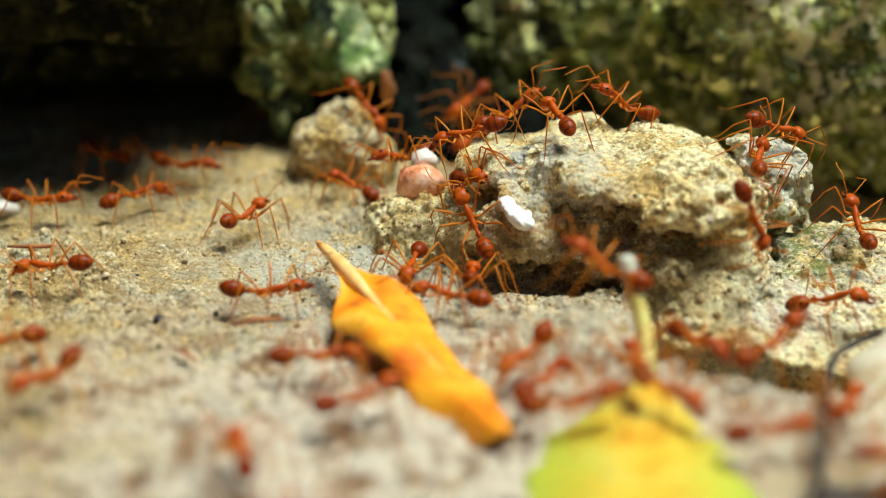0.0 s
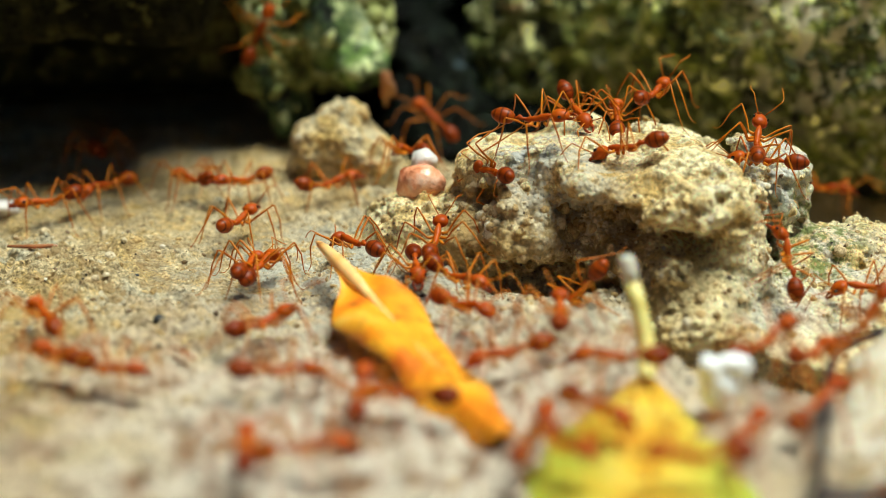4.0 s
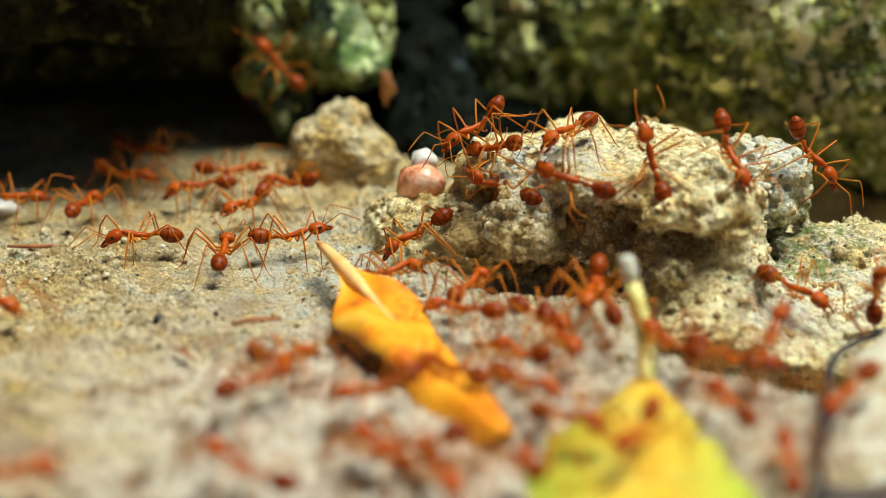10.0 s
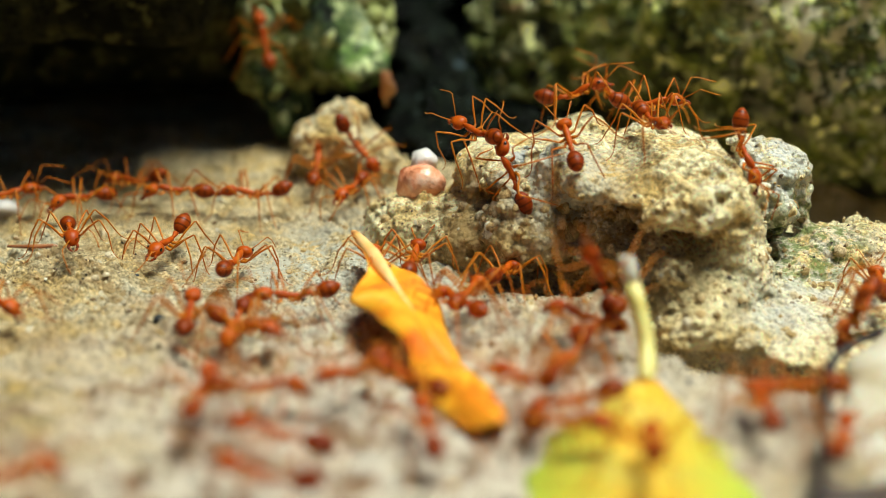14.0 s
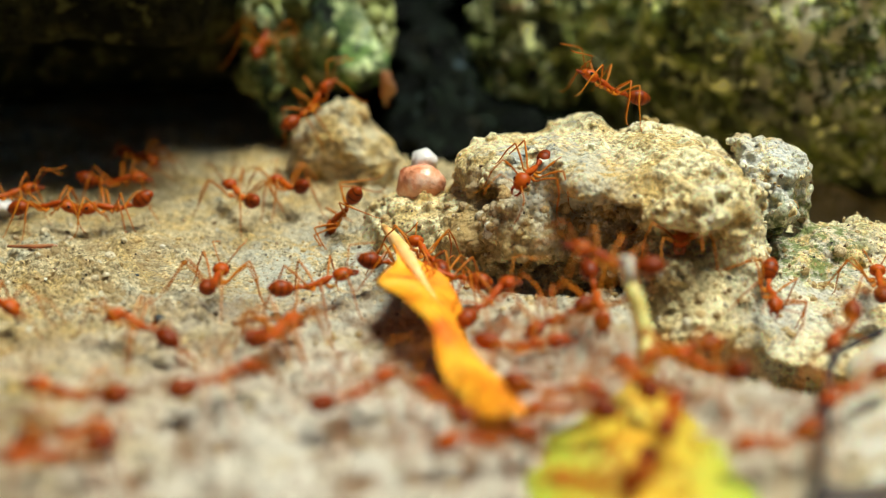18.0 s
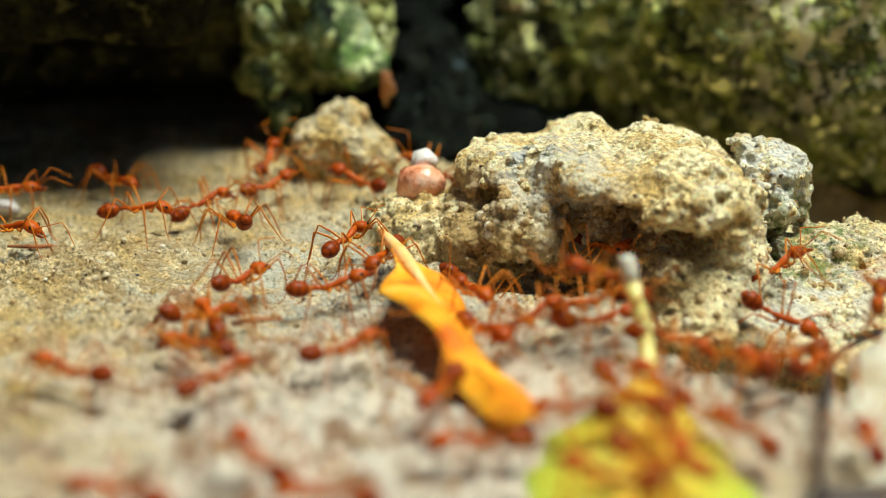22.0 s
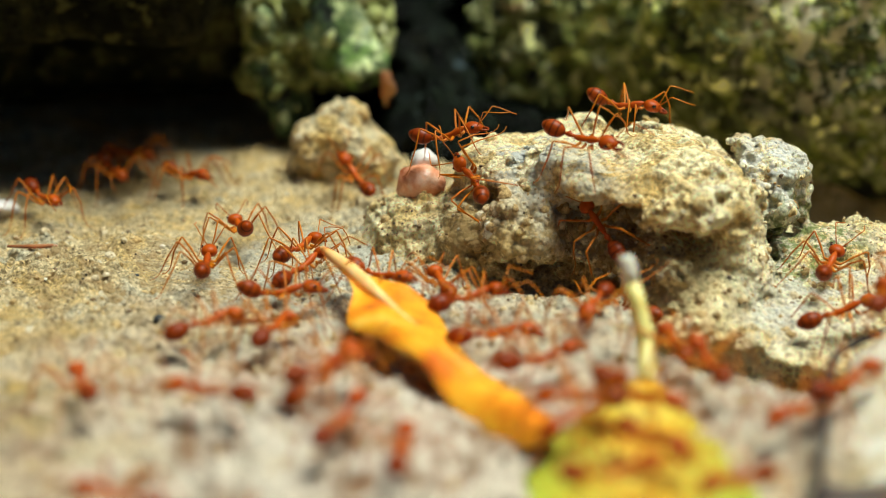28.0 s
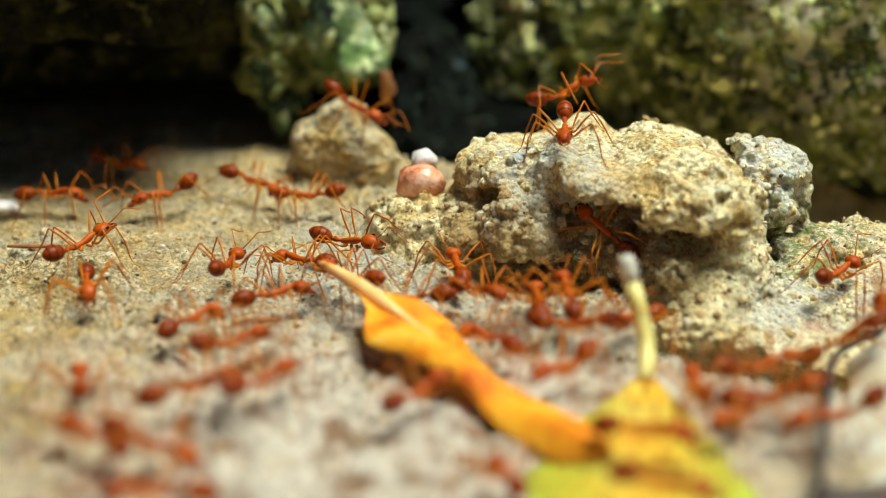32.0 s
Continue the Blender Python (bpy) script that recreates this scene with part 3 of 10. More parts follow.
boulder = build_rock("mossy_boulder", hanging_boulder, crusty, (-34, 134, -6), (4, 170, 36), 0.5, PALE_MOSS, "boulder with pale green moss on its two heads")
dark_rock = build_rock("dark_rock", wet_shade_rock, craggy, (-28, 136, -8), (28, 190, 26), 0.6, WET_SHADE, "wet rock with shade and blue sky glints put into its colour")
rock_face = build_rock("mossy_rock_face", lambda p: merge(merge(merge(blob(p, (50, 176, 13), (42, 27, 27), -8), blob(p, (60, 154, 14), (36, 16, 20)), 3.0), blob(p, (44, 158, 19), (16, 12, 8)), 4.0), blob(p, (11.7, 168.8, 9.7), (6.9, 8.0, 10.9)), 9.0),
           craggy, (-2, 122, -16), (106, 208, 50), 1.05, MOSS, "rugged rock face covered with moss and lichen")


def slab(p, low, high, round_):
    """Signed distance to a box with rounded edges."""
    low, high = np.array(low, float), np.array(high, float)
    q = np.abs(p - (low + high) / 2) - (high - low) / 2 + round_
    return np.sqrt((np.maximum(q, 0) ** 2).sum(1)) + np.minimum(q.max(1), 0) - round_


# Partly out of view: added to block sun over the back left ground.
def shade_roof(p):
    d = slab(p, (-190, 127, 29), (-17, 250, 80), 5)
    d = merge(d, slab(p, (-130, 133, 15), (-25, 190, 60), 4), 2)
    d = merge(d, slab(p, (-70, 151, 7), (-20.5, 205, 60), 3), 3)
    d = merge(d, slab(p, (-60, 182, 23), (-4, 250, 60), 4), 3)
    d = merge(d, blob(p, (-30, 226, 44), (44, 34, 20)), 6)
    d = merge(d, blob(p, (-60, 275, 20), (150, 40, 60)), 10)
    d = merge(d, slab(p, (-70, 160, 3), (-5, 205, 60), 3), 2)
    return merge(d, blob(p, (-130, 200, 20), (58, 80, 60)), 10)


build_rock("shading_rock", shade_roof, lambda p: 2 * fbm(p, 20, 3, 51), (-230, 110, -20), (120, 340, 95), 2.6, SHADE_BLACK, "large overhanging rock added for shade, its near-black colour standing for shade")

# ---- leaves, twig, small stones ----


def blade(name, length, width, curl, ripple, material, parent, thick=0.16, seed=1, taper=0.5, label="", power=0.8, least=0.10, ragged=0.03, outline=None):
    """A leaf blade along +x from its tip, with a rolled cross-section and real thickness."""
    nu, nv = 56, 18
    bm = bmesh.new()
    sheets = []
    for side in (0, 1):
        rows = []
        for i in range(nu + 1):
            u = i / nu
            half = 0.5 * width * (1 + ragged * (math.sin(31 * u + seed) + math.sin(17 * u + 3 * seed) + 0.6 * math.sin(53 * u))) * (least + (1 - least) * max(0, math.sin(math.pi * min(1, u ** taper))) ** power) * (1 + 0.12 * math.sin(9 * u + seed) + 0.07 * math.sin(23 * u + 2 * seed))
            if outline:
                half = 0.5 * width * outline(u) * (1 + ragged * (math.sin(31 * u + seed) + math.sin(17 * u + 3 * seed)))
            row = []
            for j in range(nv + 1):
                v = 2 * j / nv - 1
                bend = curl * v
                y = half * (math.sin(bend) / curl if abs(curl) > 0.01 else v)
                z = half * ((1 - math.cos(bend)) / curl if abs(curl) > 0.01 else 0)
                z += ripple * min(1, half / (0.32 * width)) * (math.sin(11 * u + 2 * v + seed) * 0.5 + 0.5 * math.sin(5 * u - 3 * v + seed)) * (0.3 + abs(v)) - 0.25 * math.exp(-(v / 0.08) ** 2)
                row.append(bm.verts.new((u * length, y, z + side * thick)))
            rows.append(row)
        sheets.append(rows)
    for s, rows in enumerate(sheets):
        for i in range(nu):
            for j in range(nv):
                q = (rows[i][j], rows[i + 1][j], rows[i + 1][j + 1], rows[i][j + 1])
                bm.faces.new(q if s else q[::-1])
    a, b = sheets
    rim = [(i, 0) for i in range(nu)] + [(nu, j) for j in range(nv)] + [(i, nv) for i in range(nu, 0, -1)] + [(0, j) for j in range(nv, 0, -1)]
    for (i, j), (k, l) in zip(rim, rim[1:] + rim[:1]):
        bm.faces.new((a[i][j], a[k][l], b[k][l], b[i][j]))
    return part(name, bm, material, parent, label)


def orange_leaf():
    """The dry leaf that the ants drag: its origin is its middle, its tip along -x."""
    leaf = tagged(new("dry_leaf"), "curled dry orange leaf dragged by ants over the ground", "leaf")
    b = blade("blade", 42, 9.2, -0.85, 1.4, ORANGE_LEAF, leaf, 0.2, 3, 0.8, "", 0.9, 0.06, 0.05,
              lambda u: float(np.interp(u, (0, 0.10, 0.20, 0.25, 0.30, 0.36, 0.44, 0.54, 0.62, 0.70, 0.80, 0.90, 0.97, 1), (0.04, 0.12, 0.22, 0.36, 0.66, 0.90, 1.0, 0.92, 0.78, 0.74, 0.68, 0.52, 0.32, 0.06))))
    b.location = (-0.0225, 0, 0)
    bm = tube(bmesh.new(), [(-23.4, 0, -0.1), (-22.4, 0, 0), (-20, 0, 0.1), (-16, 0, 0.15), (-13, 0, 0.1), (-10, 0, 0), (-6, 0, -0.15), (-1, 0, -0.3), (5, 0, -0.35), (11, 0, -0.35), (17, 0, -0.3)], [0.10, 0.32, 0.52, 0.70, 0.66, 0.46, 0.30, 0.24, 0.2, 0.16, 0.1], 10)
    part("midrib", bm, RIB, leaf, "pale cream midrib and stalk")
    return leaf


def yellow_leaf():
    leaf = tagged(new("yellow_leaf"), "fallen yellow and green leaf with an upright stalk", "leaf")
    b = blade("blade", 44, 20, -0.5, 0.6, YELLOW_LEAF, leaf, 0.2, 7, 0.95, "", 1.4, 0.03, 0.045)
    part("stalk", tube(bmesh.new(), [(3, 0, 0.3), (0.5, 0, 0.6), (-0.8, -0.2, 2.4), (-1.8, -0.9, 4.8), (-2.4, -1.5, 6.4)], [0.6, 0.8, 0.7, 0.66, 0.68]), STEM, leaf, "pale yellow upright stalk")
    part("stalk_end", tube(bmesh.new(), [(-2.38, -1.48, 6.3), (-2.6, -1.75, 7.2), (-2.8, -2.0, 8.1), (-2.9, -2.05, 8.5)], [0.69, 0.7, 0.72, 0.5]), STEM_END, leaf, "dry grey end of the stalk")
    leaf.matrix_basis = pose(16.0 * MM, 79.5 * MM, 1.2 * MM, 0, -2, -98)
    return leaf


dry_leaf = orange_leaf()
yellow = yellow_leaf()


def brown_leaf():
    leaf = tagged(new("dead_leaf"), "dry brown dead leaf lying on the ground", "leaf")
    blade("blade", 40, 17, -0.5, 0.7, BROWN_LEAF, leaf, 0.2, 5, 0.6, "", 0.8, 0.1, 0.03, lambda u: float(np.interp(u, (0, 0.1, 0.3, 0.7, 0.95, 1), (0.05, 0.4, 0.85, 1.0, 0.9, 0.6))))
    part("midrib", tube(bmesh.new(), [(2, 0, 0.1), (14, 0, 0.1), (26, 0, 0.1), (38, 0, 0.1)], [0.3, 0.4, 0.45, 0.3]), RIB, leaf, "pale midrib")
    leaf.matrix_basis = pose(41.5 * MM, 91 * MM, 3.4 * MM, 0, 2, -102)


brown_leaf()


def dark_leaf():
    leaf = tagged(new("dead_leaf"), "dark brown rotten leaf lying by the twig", "leaf")
    blade("blade", 16, 6, -0.7, 0.5, ROTTEN_LEAF, leaf, 0.2, 6, 0.6)
    part("midrib", tube(bmesh.new(), [(1, 0, 0.1), (8, 0, 0.1), (15, 0, 0.1)], [0.2, 0.3, 0.2]), ROTTEN_LEAF, leaf)
    leaf.matrix_basis = pose(23.6 * MM, 54.6 * MM, 2.0 * MM, 20, 0, 8)


dark_leaf()


def stem_thing(name, points, radii, material, label, category):
    ob = part(name, tube(bmesh.new(), points, radii), material, None, label)
    return tagged(ob, label, category)


stem_thing("twig", [(23.9, 51.0, 0.5), (23.9, 53.0, 2.2), (24.3, 55.5, 3.0), (25.9, 62.0, 2.8), (27.4, 68.1, 3.0), (29.4, 75.6, 3.2), (30.9, 79.4, 2.7), (33.9, 85.0, 1.5), (37.5, 90.0, 0.6), (42.5, 95.4, 0.0)], [0.34, 0.33, 0.32, 0.32, 0.3, 0.4, 0.3, 0.27, 0.22, 0.16], TWIG, "thin dark bent twig", "twig")


stem_thing("stick", [(-42.5, 112.6, 0.7), (-40, 112.2, 0.8), (-38, 112.4, 0.8), (-36.6, 112.0, 0.7)], [0.12, 0.22, 0.2, 0.1], SHRED, "thin brown stick on the sandy ground", "stick")
stem_thing("stick", [(-17.8, 89.5, 1.3), (-15.5, 90.2, 1.5), (-13.6, 90.6, 1.3)], [0.15, 0.24, 0.14], SHRED, "thin brown stick on the sandy ground", "stick")
stem_thing("stick", [(-22.0, 84.5, 1.2), (-20.8, 82.8, 1.4), (-19.8, 81.6, 1.2)], [0.15, 0.24, 0.14], SHRED, "thin brown stick on the sandy ground", "stick")


def stone(name, centre, radii, material, label, seed, fine=3, rough=0.25):
    bm = lump(bmesh.new(), (0, 0, 0), radii, (seed * 31 % 40, seed * 17 % 40, seed * 57 % 180), fine)
    for v in bm.verts:
        v.co += v.co.normalized() * rough * noise.fractal(v.co * 0.9 + Vector((seed, 0, 0)), 1, 2, 3)
    ob = part(name, bm, material, None)
    ob.location = Vector(centre) * MM
    return tagged(ob, label, "stone")


def crystal(name, centre, radii, material, label, seed, points=18):
    """A broken quartz chip: flat facets with blunt edges."""
    rnd = random.Random(seed)
    bm = bmesh.new()
    for k in range(points):
        a = Vector((rnd.gauss(0, 1), rnd.gauss(0, 1), rnd.gauss(0, 1))).normalized()
        bm.verts.new(Vector((a.x * radii[0], a.y * radii[1], a.z * radii[2])) * rnd.uniform(0.9, 1.08))
    hull = bmesh.ops.convex_hull(bm, input=bm.verts)
    bmesh.ops.delete(bm, geom=[v for v in hull["geom_interior"] if isinstance(v, bmesh.types.BMVert)], context="VERTS")
    bmesh.ops.bevel(bm, geom=list(bm.edges), offset=0.16, segments=2, affect="EDGES", clamp_overlap=True)
    ob = part(name, bm, material, None)
    ob.location = Vector(centre) * MM
    return tagged(ob, label, "stone")


crystal("pink_pebble", (-2.5, 116.0, 6.3), (3.1, 1.9, 1.9), PINK, "glossy pink quartz chip leaning on the rock", 4, 26)
crystal("white_pebble", (-1.9, 118.4, 7.6), (1.5, 1.2, 1.8), QUARTZ, "small white quartz chip beside the pink one", 11, 14)
stone("white_pebble", (-46.5, 126, 0.6), (2.8, 2.0, 1.0), QUARTZ, "flat white pebble on the sandy ground", 8)
stone("black_speck", (-24.2, 92.2, 0.7), (0.75, 0.55, 0.5), CHARCOAL, "black speck of char on the ground", 4, 2)
stone("black_speck", (-28.6, 104, 0.5), (0.6, 0.4, 0.35), CHARCOAL, "black speck of char on the ground", 6, 2)


def dead_scrap():
    """A curled brown shred of leaf that hangs from the mossy boulder."""
    leaf = tagged(new("leaf_shred"), "curled dry brown shred of leaf hanging from the boulder", "leaf")
    blade("blade", 4.4, 2.4, 1.6, 0.4, SHRED, leaf, 0.15, 9, 0.7)
    leaf.matrix_basis = pose(-7.0 * MM, 143.6 * MM, 11.6 * MM, 15, 78, 60)


dead_scrap()


def grit(name, source, low, high, count, sizes, material, seed, up=0.55):
    """Loose grains lying on a surface: many small stones in one mesh."""
    rnd = np.random.RandomState(seed)
    me = source.data
    co, no = np.empty(len(me.vertices) * 3), np.empty(len(me.vertices) * 3)
    me.vertices.foreach_get("co", co)
    me.vertices.foreach_get("normal", no)
    co, no = co.reshape(-1, 3) / MM, no.reshape(-1, 3)
    fit = np.flatnonzero((co > np.array(low)).all(1) & (co < np.array(high)).all(1) & (no[:, 2] > up))
    pick = co[rnd.choice(fit, count)] + rnd.uniform(-0.2, 0.2, (count, 3)) * (1, 1, 0)
    bm = bmesh.new()
    bmesh.ops.create_icosphere(bm, subdivisions=1, radius=1)
    base = np.array([v.co for v in bm.verts])
    tri = np.array([[v.index for v in f.verts] for f in bm.faces])
    bm.free()
    size = sizes[0] + (sizes[1] - sizes[0]) * rnd.uniform(0, 1, count) ** 3
    verts = pick[:, None] + base[None] * size[:, None, None] * rnd.uniform(0.55, 1.1, (count, len(base), 1)) * rnd.uniform(0.7, 1.2, (count, 1, 3))
    faces = tri[None] + len(base) * np.arange(count)[:, None, None]
    ob = solid(name, verts.reshape(-1, 3), faces.reshape(-1, 3), material, smooth=False)
    return tagged(ob, "loose pale and ochre grains of sand and stone chips", "grit", kind="stuff")


grit("ground_grit", ground, (-60, 56, -9), (52, 150, 9), 6500, (0.1, 0.42), GRAIN, 5)
grit("rock_grit", rock, (-8, 88, -1), (56, 118, 9.5), 1800, (0.08, 0.32), GRAIN, 6, 0.2)


def flakes(name, source, low, high, count, sizes, material, seed, facing=-0.2):
    """Small rounded scales of moss and lichen that stand off a rock face."""
    rnd = np.random.RandomState(seed)
    me = source.data
    co, no = np.empty(len(me.vertices) * 3), np.empty(len(me.vertices) * 3)
    me.vertices.foreach_get("co", co)
    me.vertices.foreach_get("normal", no)
    co, no = co.reshape(-1, 3) / MM, no.reshape(-1, 3)
    fit = np.flatnonzero((co > np.array(low)).all(1) & (co < np.array(high)).all(1) & (no[:, 1] < -facing))
    mid = co[rnd.choice(fit, count // 9)]
    tree = [fit[np.argsort(((co[fit] - m) ** 2).sum(1))[:rnd.randint(8, 26)]] for m in mid[:count // 40]]
    pool = np.concatenate(tree + [rnd.choice(fit, count // 2)])
    pick = rnd.choice(pool, count)
    wide = rnd.uniform(0.5, 1.35, (count, 3))
    bm = bmesh.new()
    bmesh.ops.create_icosphere(bm, subdivisions=1, radius=1)
    base = np.array([v.co for v in bm.verts]) * (1, 1, 0.3)
    tri = np.array([[v.index for v in f.verts] for f in bm.faces])
    bm.free()
    verts = []
    for k, w in zip(pick, wide):
        n = Vector(no[k]) + Vector(rnd.uniform(-0.6, 0.6, 3))
        turn = np.array((n.to_track_quat("Z", "Y") @ Euler((0, 0, rnd.uniform(0, 6))).to_quaternion()).to_matrix())
        size = sizes[0] + (sizes[1] - sizes[0]) * rnd.uniform() ** 2
        verts.append(co[k] + no[k] * 0.25 * size + (base * w * size * rnd.uniform(0.8, 1.2, (len(base), 1))) @ turn.T)
    faces = tri[None] + len(base) * np.arange(count)[:, None, None]
    ob = solid(name, np.concatenate(verts), faces.reshape(-1, 3), material, True, source)
    return tagged(ob, "pale green and olive scales of moss and lichen", kind="stuff")


flakes("moss", boulder, (-40, 150, 8), (10, 190, 40), 1300, (0.5, 1.7), SCALE, 3, 0.0)
flakes("moss", rock_face, (-4, 120, -2), (80, 200, 44), 3600, (0.25, 1.0), SCALE, 4, 0.1)


def crumbs(source, low, high, count, sizes, seed, name, material):
    """Separate knobbly lumps stuck on a surface."""
    rnd = random.Random(seed)
    meshes = []
    for k in range(5):
        bm = lump(bmesh.new(), (0, 0, 0), (1, 0.8, 0.75), (k * 40, k * 25, 0), 2)
        for v in bm.verts:
            v.co += v.co.normalized() * 0.3 * noise.fractal(v.co * 1.9 + Vector((k * 9, 0, 0)), 0.8, 2, 4)
        seed_ob = part(name, bm, material, None)
        meshes.append(seed_ob.data)
        bpy.data.objects.remove(seed_ob)
    me = source.data
    co, no = np.empty(len(me.vertices) * 3), np.empty(len(me.vertices) * 3)
    me.vertices.foreach_get("co", co)
    me.vertices.foreach_get("normal", no)
    co, no = co.reshape(-1, 3) / MM, no.reshape(-1, 3)
    fit = np.flatnonzero((co > np.array(low)).all(1) & (co < np.array(high)).all(1) & ((no[:, 1] < 0.1) | (no[:, 2] > 0.5)))
    for k in range(count):
        at = fit[rnd.randrange(len(fit))]
        ob = new(name, meshes[k % 5])
        ob.parent = source
        size = sizes[0] + (sizes[1] - sizes[0]) * rnd.random() ** 2
        q = co[at] - no[at] * 0.3 * size
        ob.matrix_basis = pose(*(q * MM), rnd.uniform(0, 360), rnd.uniform(0, 360), 0) @ Matrix.Diagonal((size, size, size, 1))


def nodule(x, y, z, size, material):
    """A rounded knob grown on the rock."""
    bm = lump(bmesh.new(), (0, 0, 0), (size, size * 0.85, size * 0.9), (20, 10, 40 * x), 3)
    for v in bm.verts:
        v.co += v.co.normalized() * 0.22 * size * noise.fractal(v.co * 1.6 + Vector((x, y, z)), 0.9, 2, 3)
    part("lump", bm, material, rock).location = Vector((x, y, z)) * MM


for x, y, z, size in ((19.2, 116.5, 11.3, 0.7), (19.4, 110.0, 12.6, 0.85), (21.0, 116.2, 11.7, 0.6), (22.4, 106.8, 12.5, 0.85), (17.7, 108.5, 11.7, 0.5), (20.3, 101.9, 10.8, 0.6), (17.5, 101.2, 8.9, 0.7), (24.3, 98.3, 9.7, 0.8), (23.6, 102.2, 11.7, 0.5), (12.4, 101.9, 9.0, 0.5), (7.7, 107.0, 8.4, 0.6), (4.0, 109.2, 8.2, 0.6), (29.1, 103.6, 7.7, 0.6), (32.5, 106.9, 6.1, 0.7)):
    nodule(x, y + 0.4 * size, z - 0.35 * size, size, ROCK)
nodule(4.9, 117.2, 10.3, 0.7, ROCK)
crumbs(rock, (-6, 92, -4), (40, 118, 8.5), 210, (0.2, 0.8), 7, "lump", LUMP)
crumbs(rock, (2, 102, 1), (23, 113, 8.5), 80, (0.4, 1.1), 17, "lump", LUMP)
crumbs(knob, (-24, 128, 0), (2, 142, 10), 30, (0.4, 1.1), 8, "lump", LUMP)
crumbs(ground, (-48, 66, -3), (34, 140, 5), 120, (0.25, 0.8), 9, "pebble", LUMP)


def food():
    """A ragged white scrap of three lobes grown together, carried by ants."""
    ob = tagged(new("white_food_scrap"), "three-lobed white scrap of food carried by ants", "food scrap")
    for k, (c, r) in enumerate((((-0.5, 0, -0.5), (1.35, 0.8, 1.7)), ((1.0, 0.1, 0.9), (1.25, 0.8, 1.0)), ((-0.9, 0, 1.1), (1.05, 0.8, 1.0)))):
        bm = lump(bmesh.new(), c, r, (0, 25 * k, 0), 4)
        for v in bm.verts:
            v.co += (v.co - Vector(c)).normalized() * (0.30 * noise.fractal(v.co * 0.9 + Vector((k, 0, 0)), 0.9, 2, 3) + 0.10 * noise.noise(v.co * 4))
        part("lobe", bm, WHITE, ob)
    return ob


scrap = food()

# ---- ants ----
# An ant stands on z = 0 with its head along +x; its origin is under its waist.
LEGS = ((1.55, 58), (0.95, 98), (0.45, 140))


def leg_mesh(reach, rise):
    bm = bmesh.new()
    pts = [(0, 0, 0), (0.5, 0, -0.12), (0.7, 0, -0.02), (1.5, 0, 0.75 * rise), (2.5, 0, 1.45 * rise), (2.62, 0, 1.45 * rise), (3.3, 0, 0.1), (4.0 * reach, 0, -1.5), (4.15 * reach, 0, -1.85), (4.55 * reach, 0, -2.32), (5.0 * reach, 0, -2.45)]
    tube(bm, pts, [0.17, 0.13, 0.08, 0.105, 0.075, 0.075, 0.08, 0.052, 0.038, 0.035, 0.03], 7)
    return bm


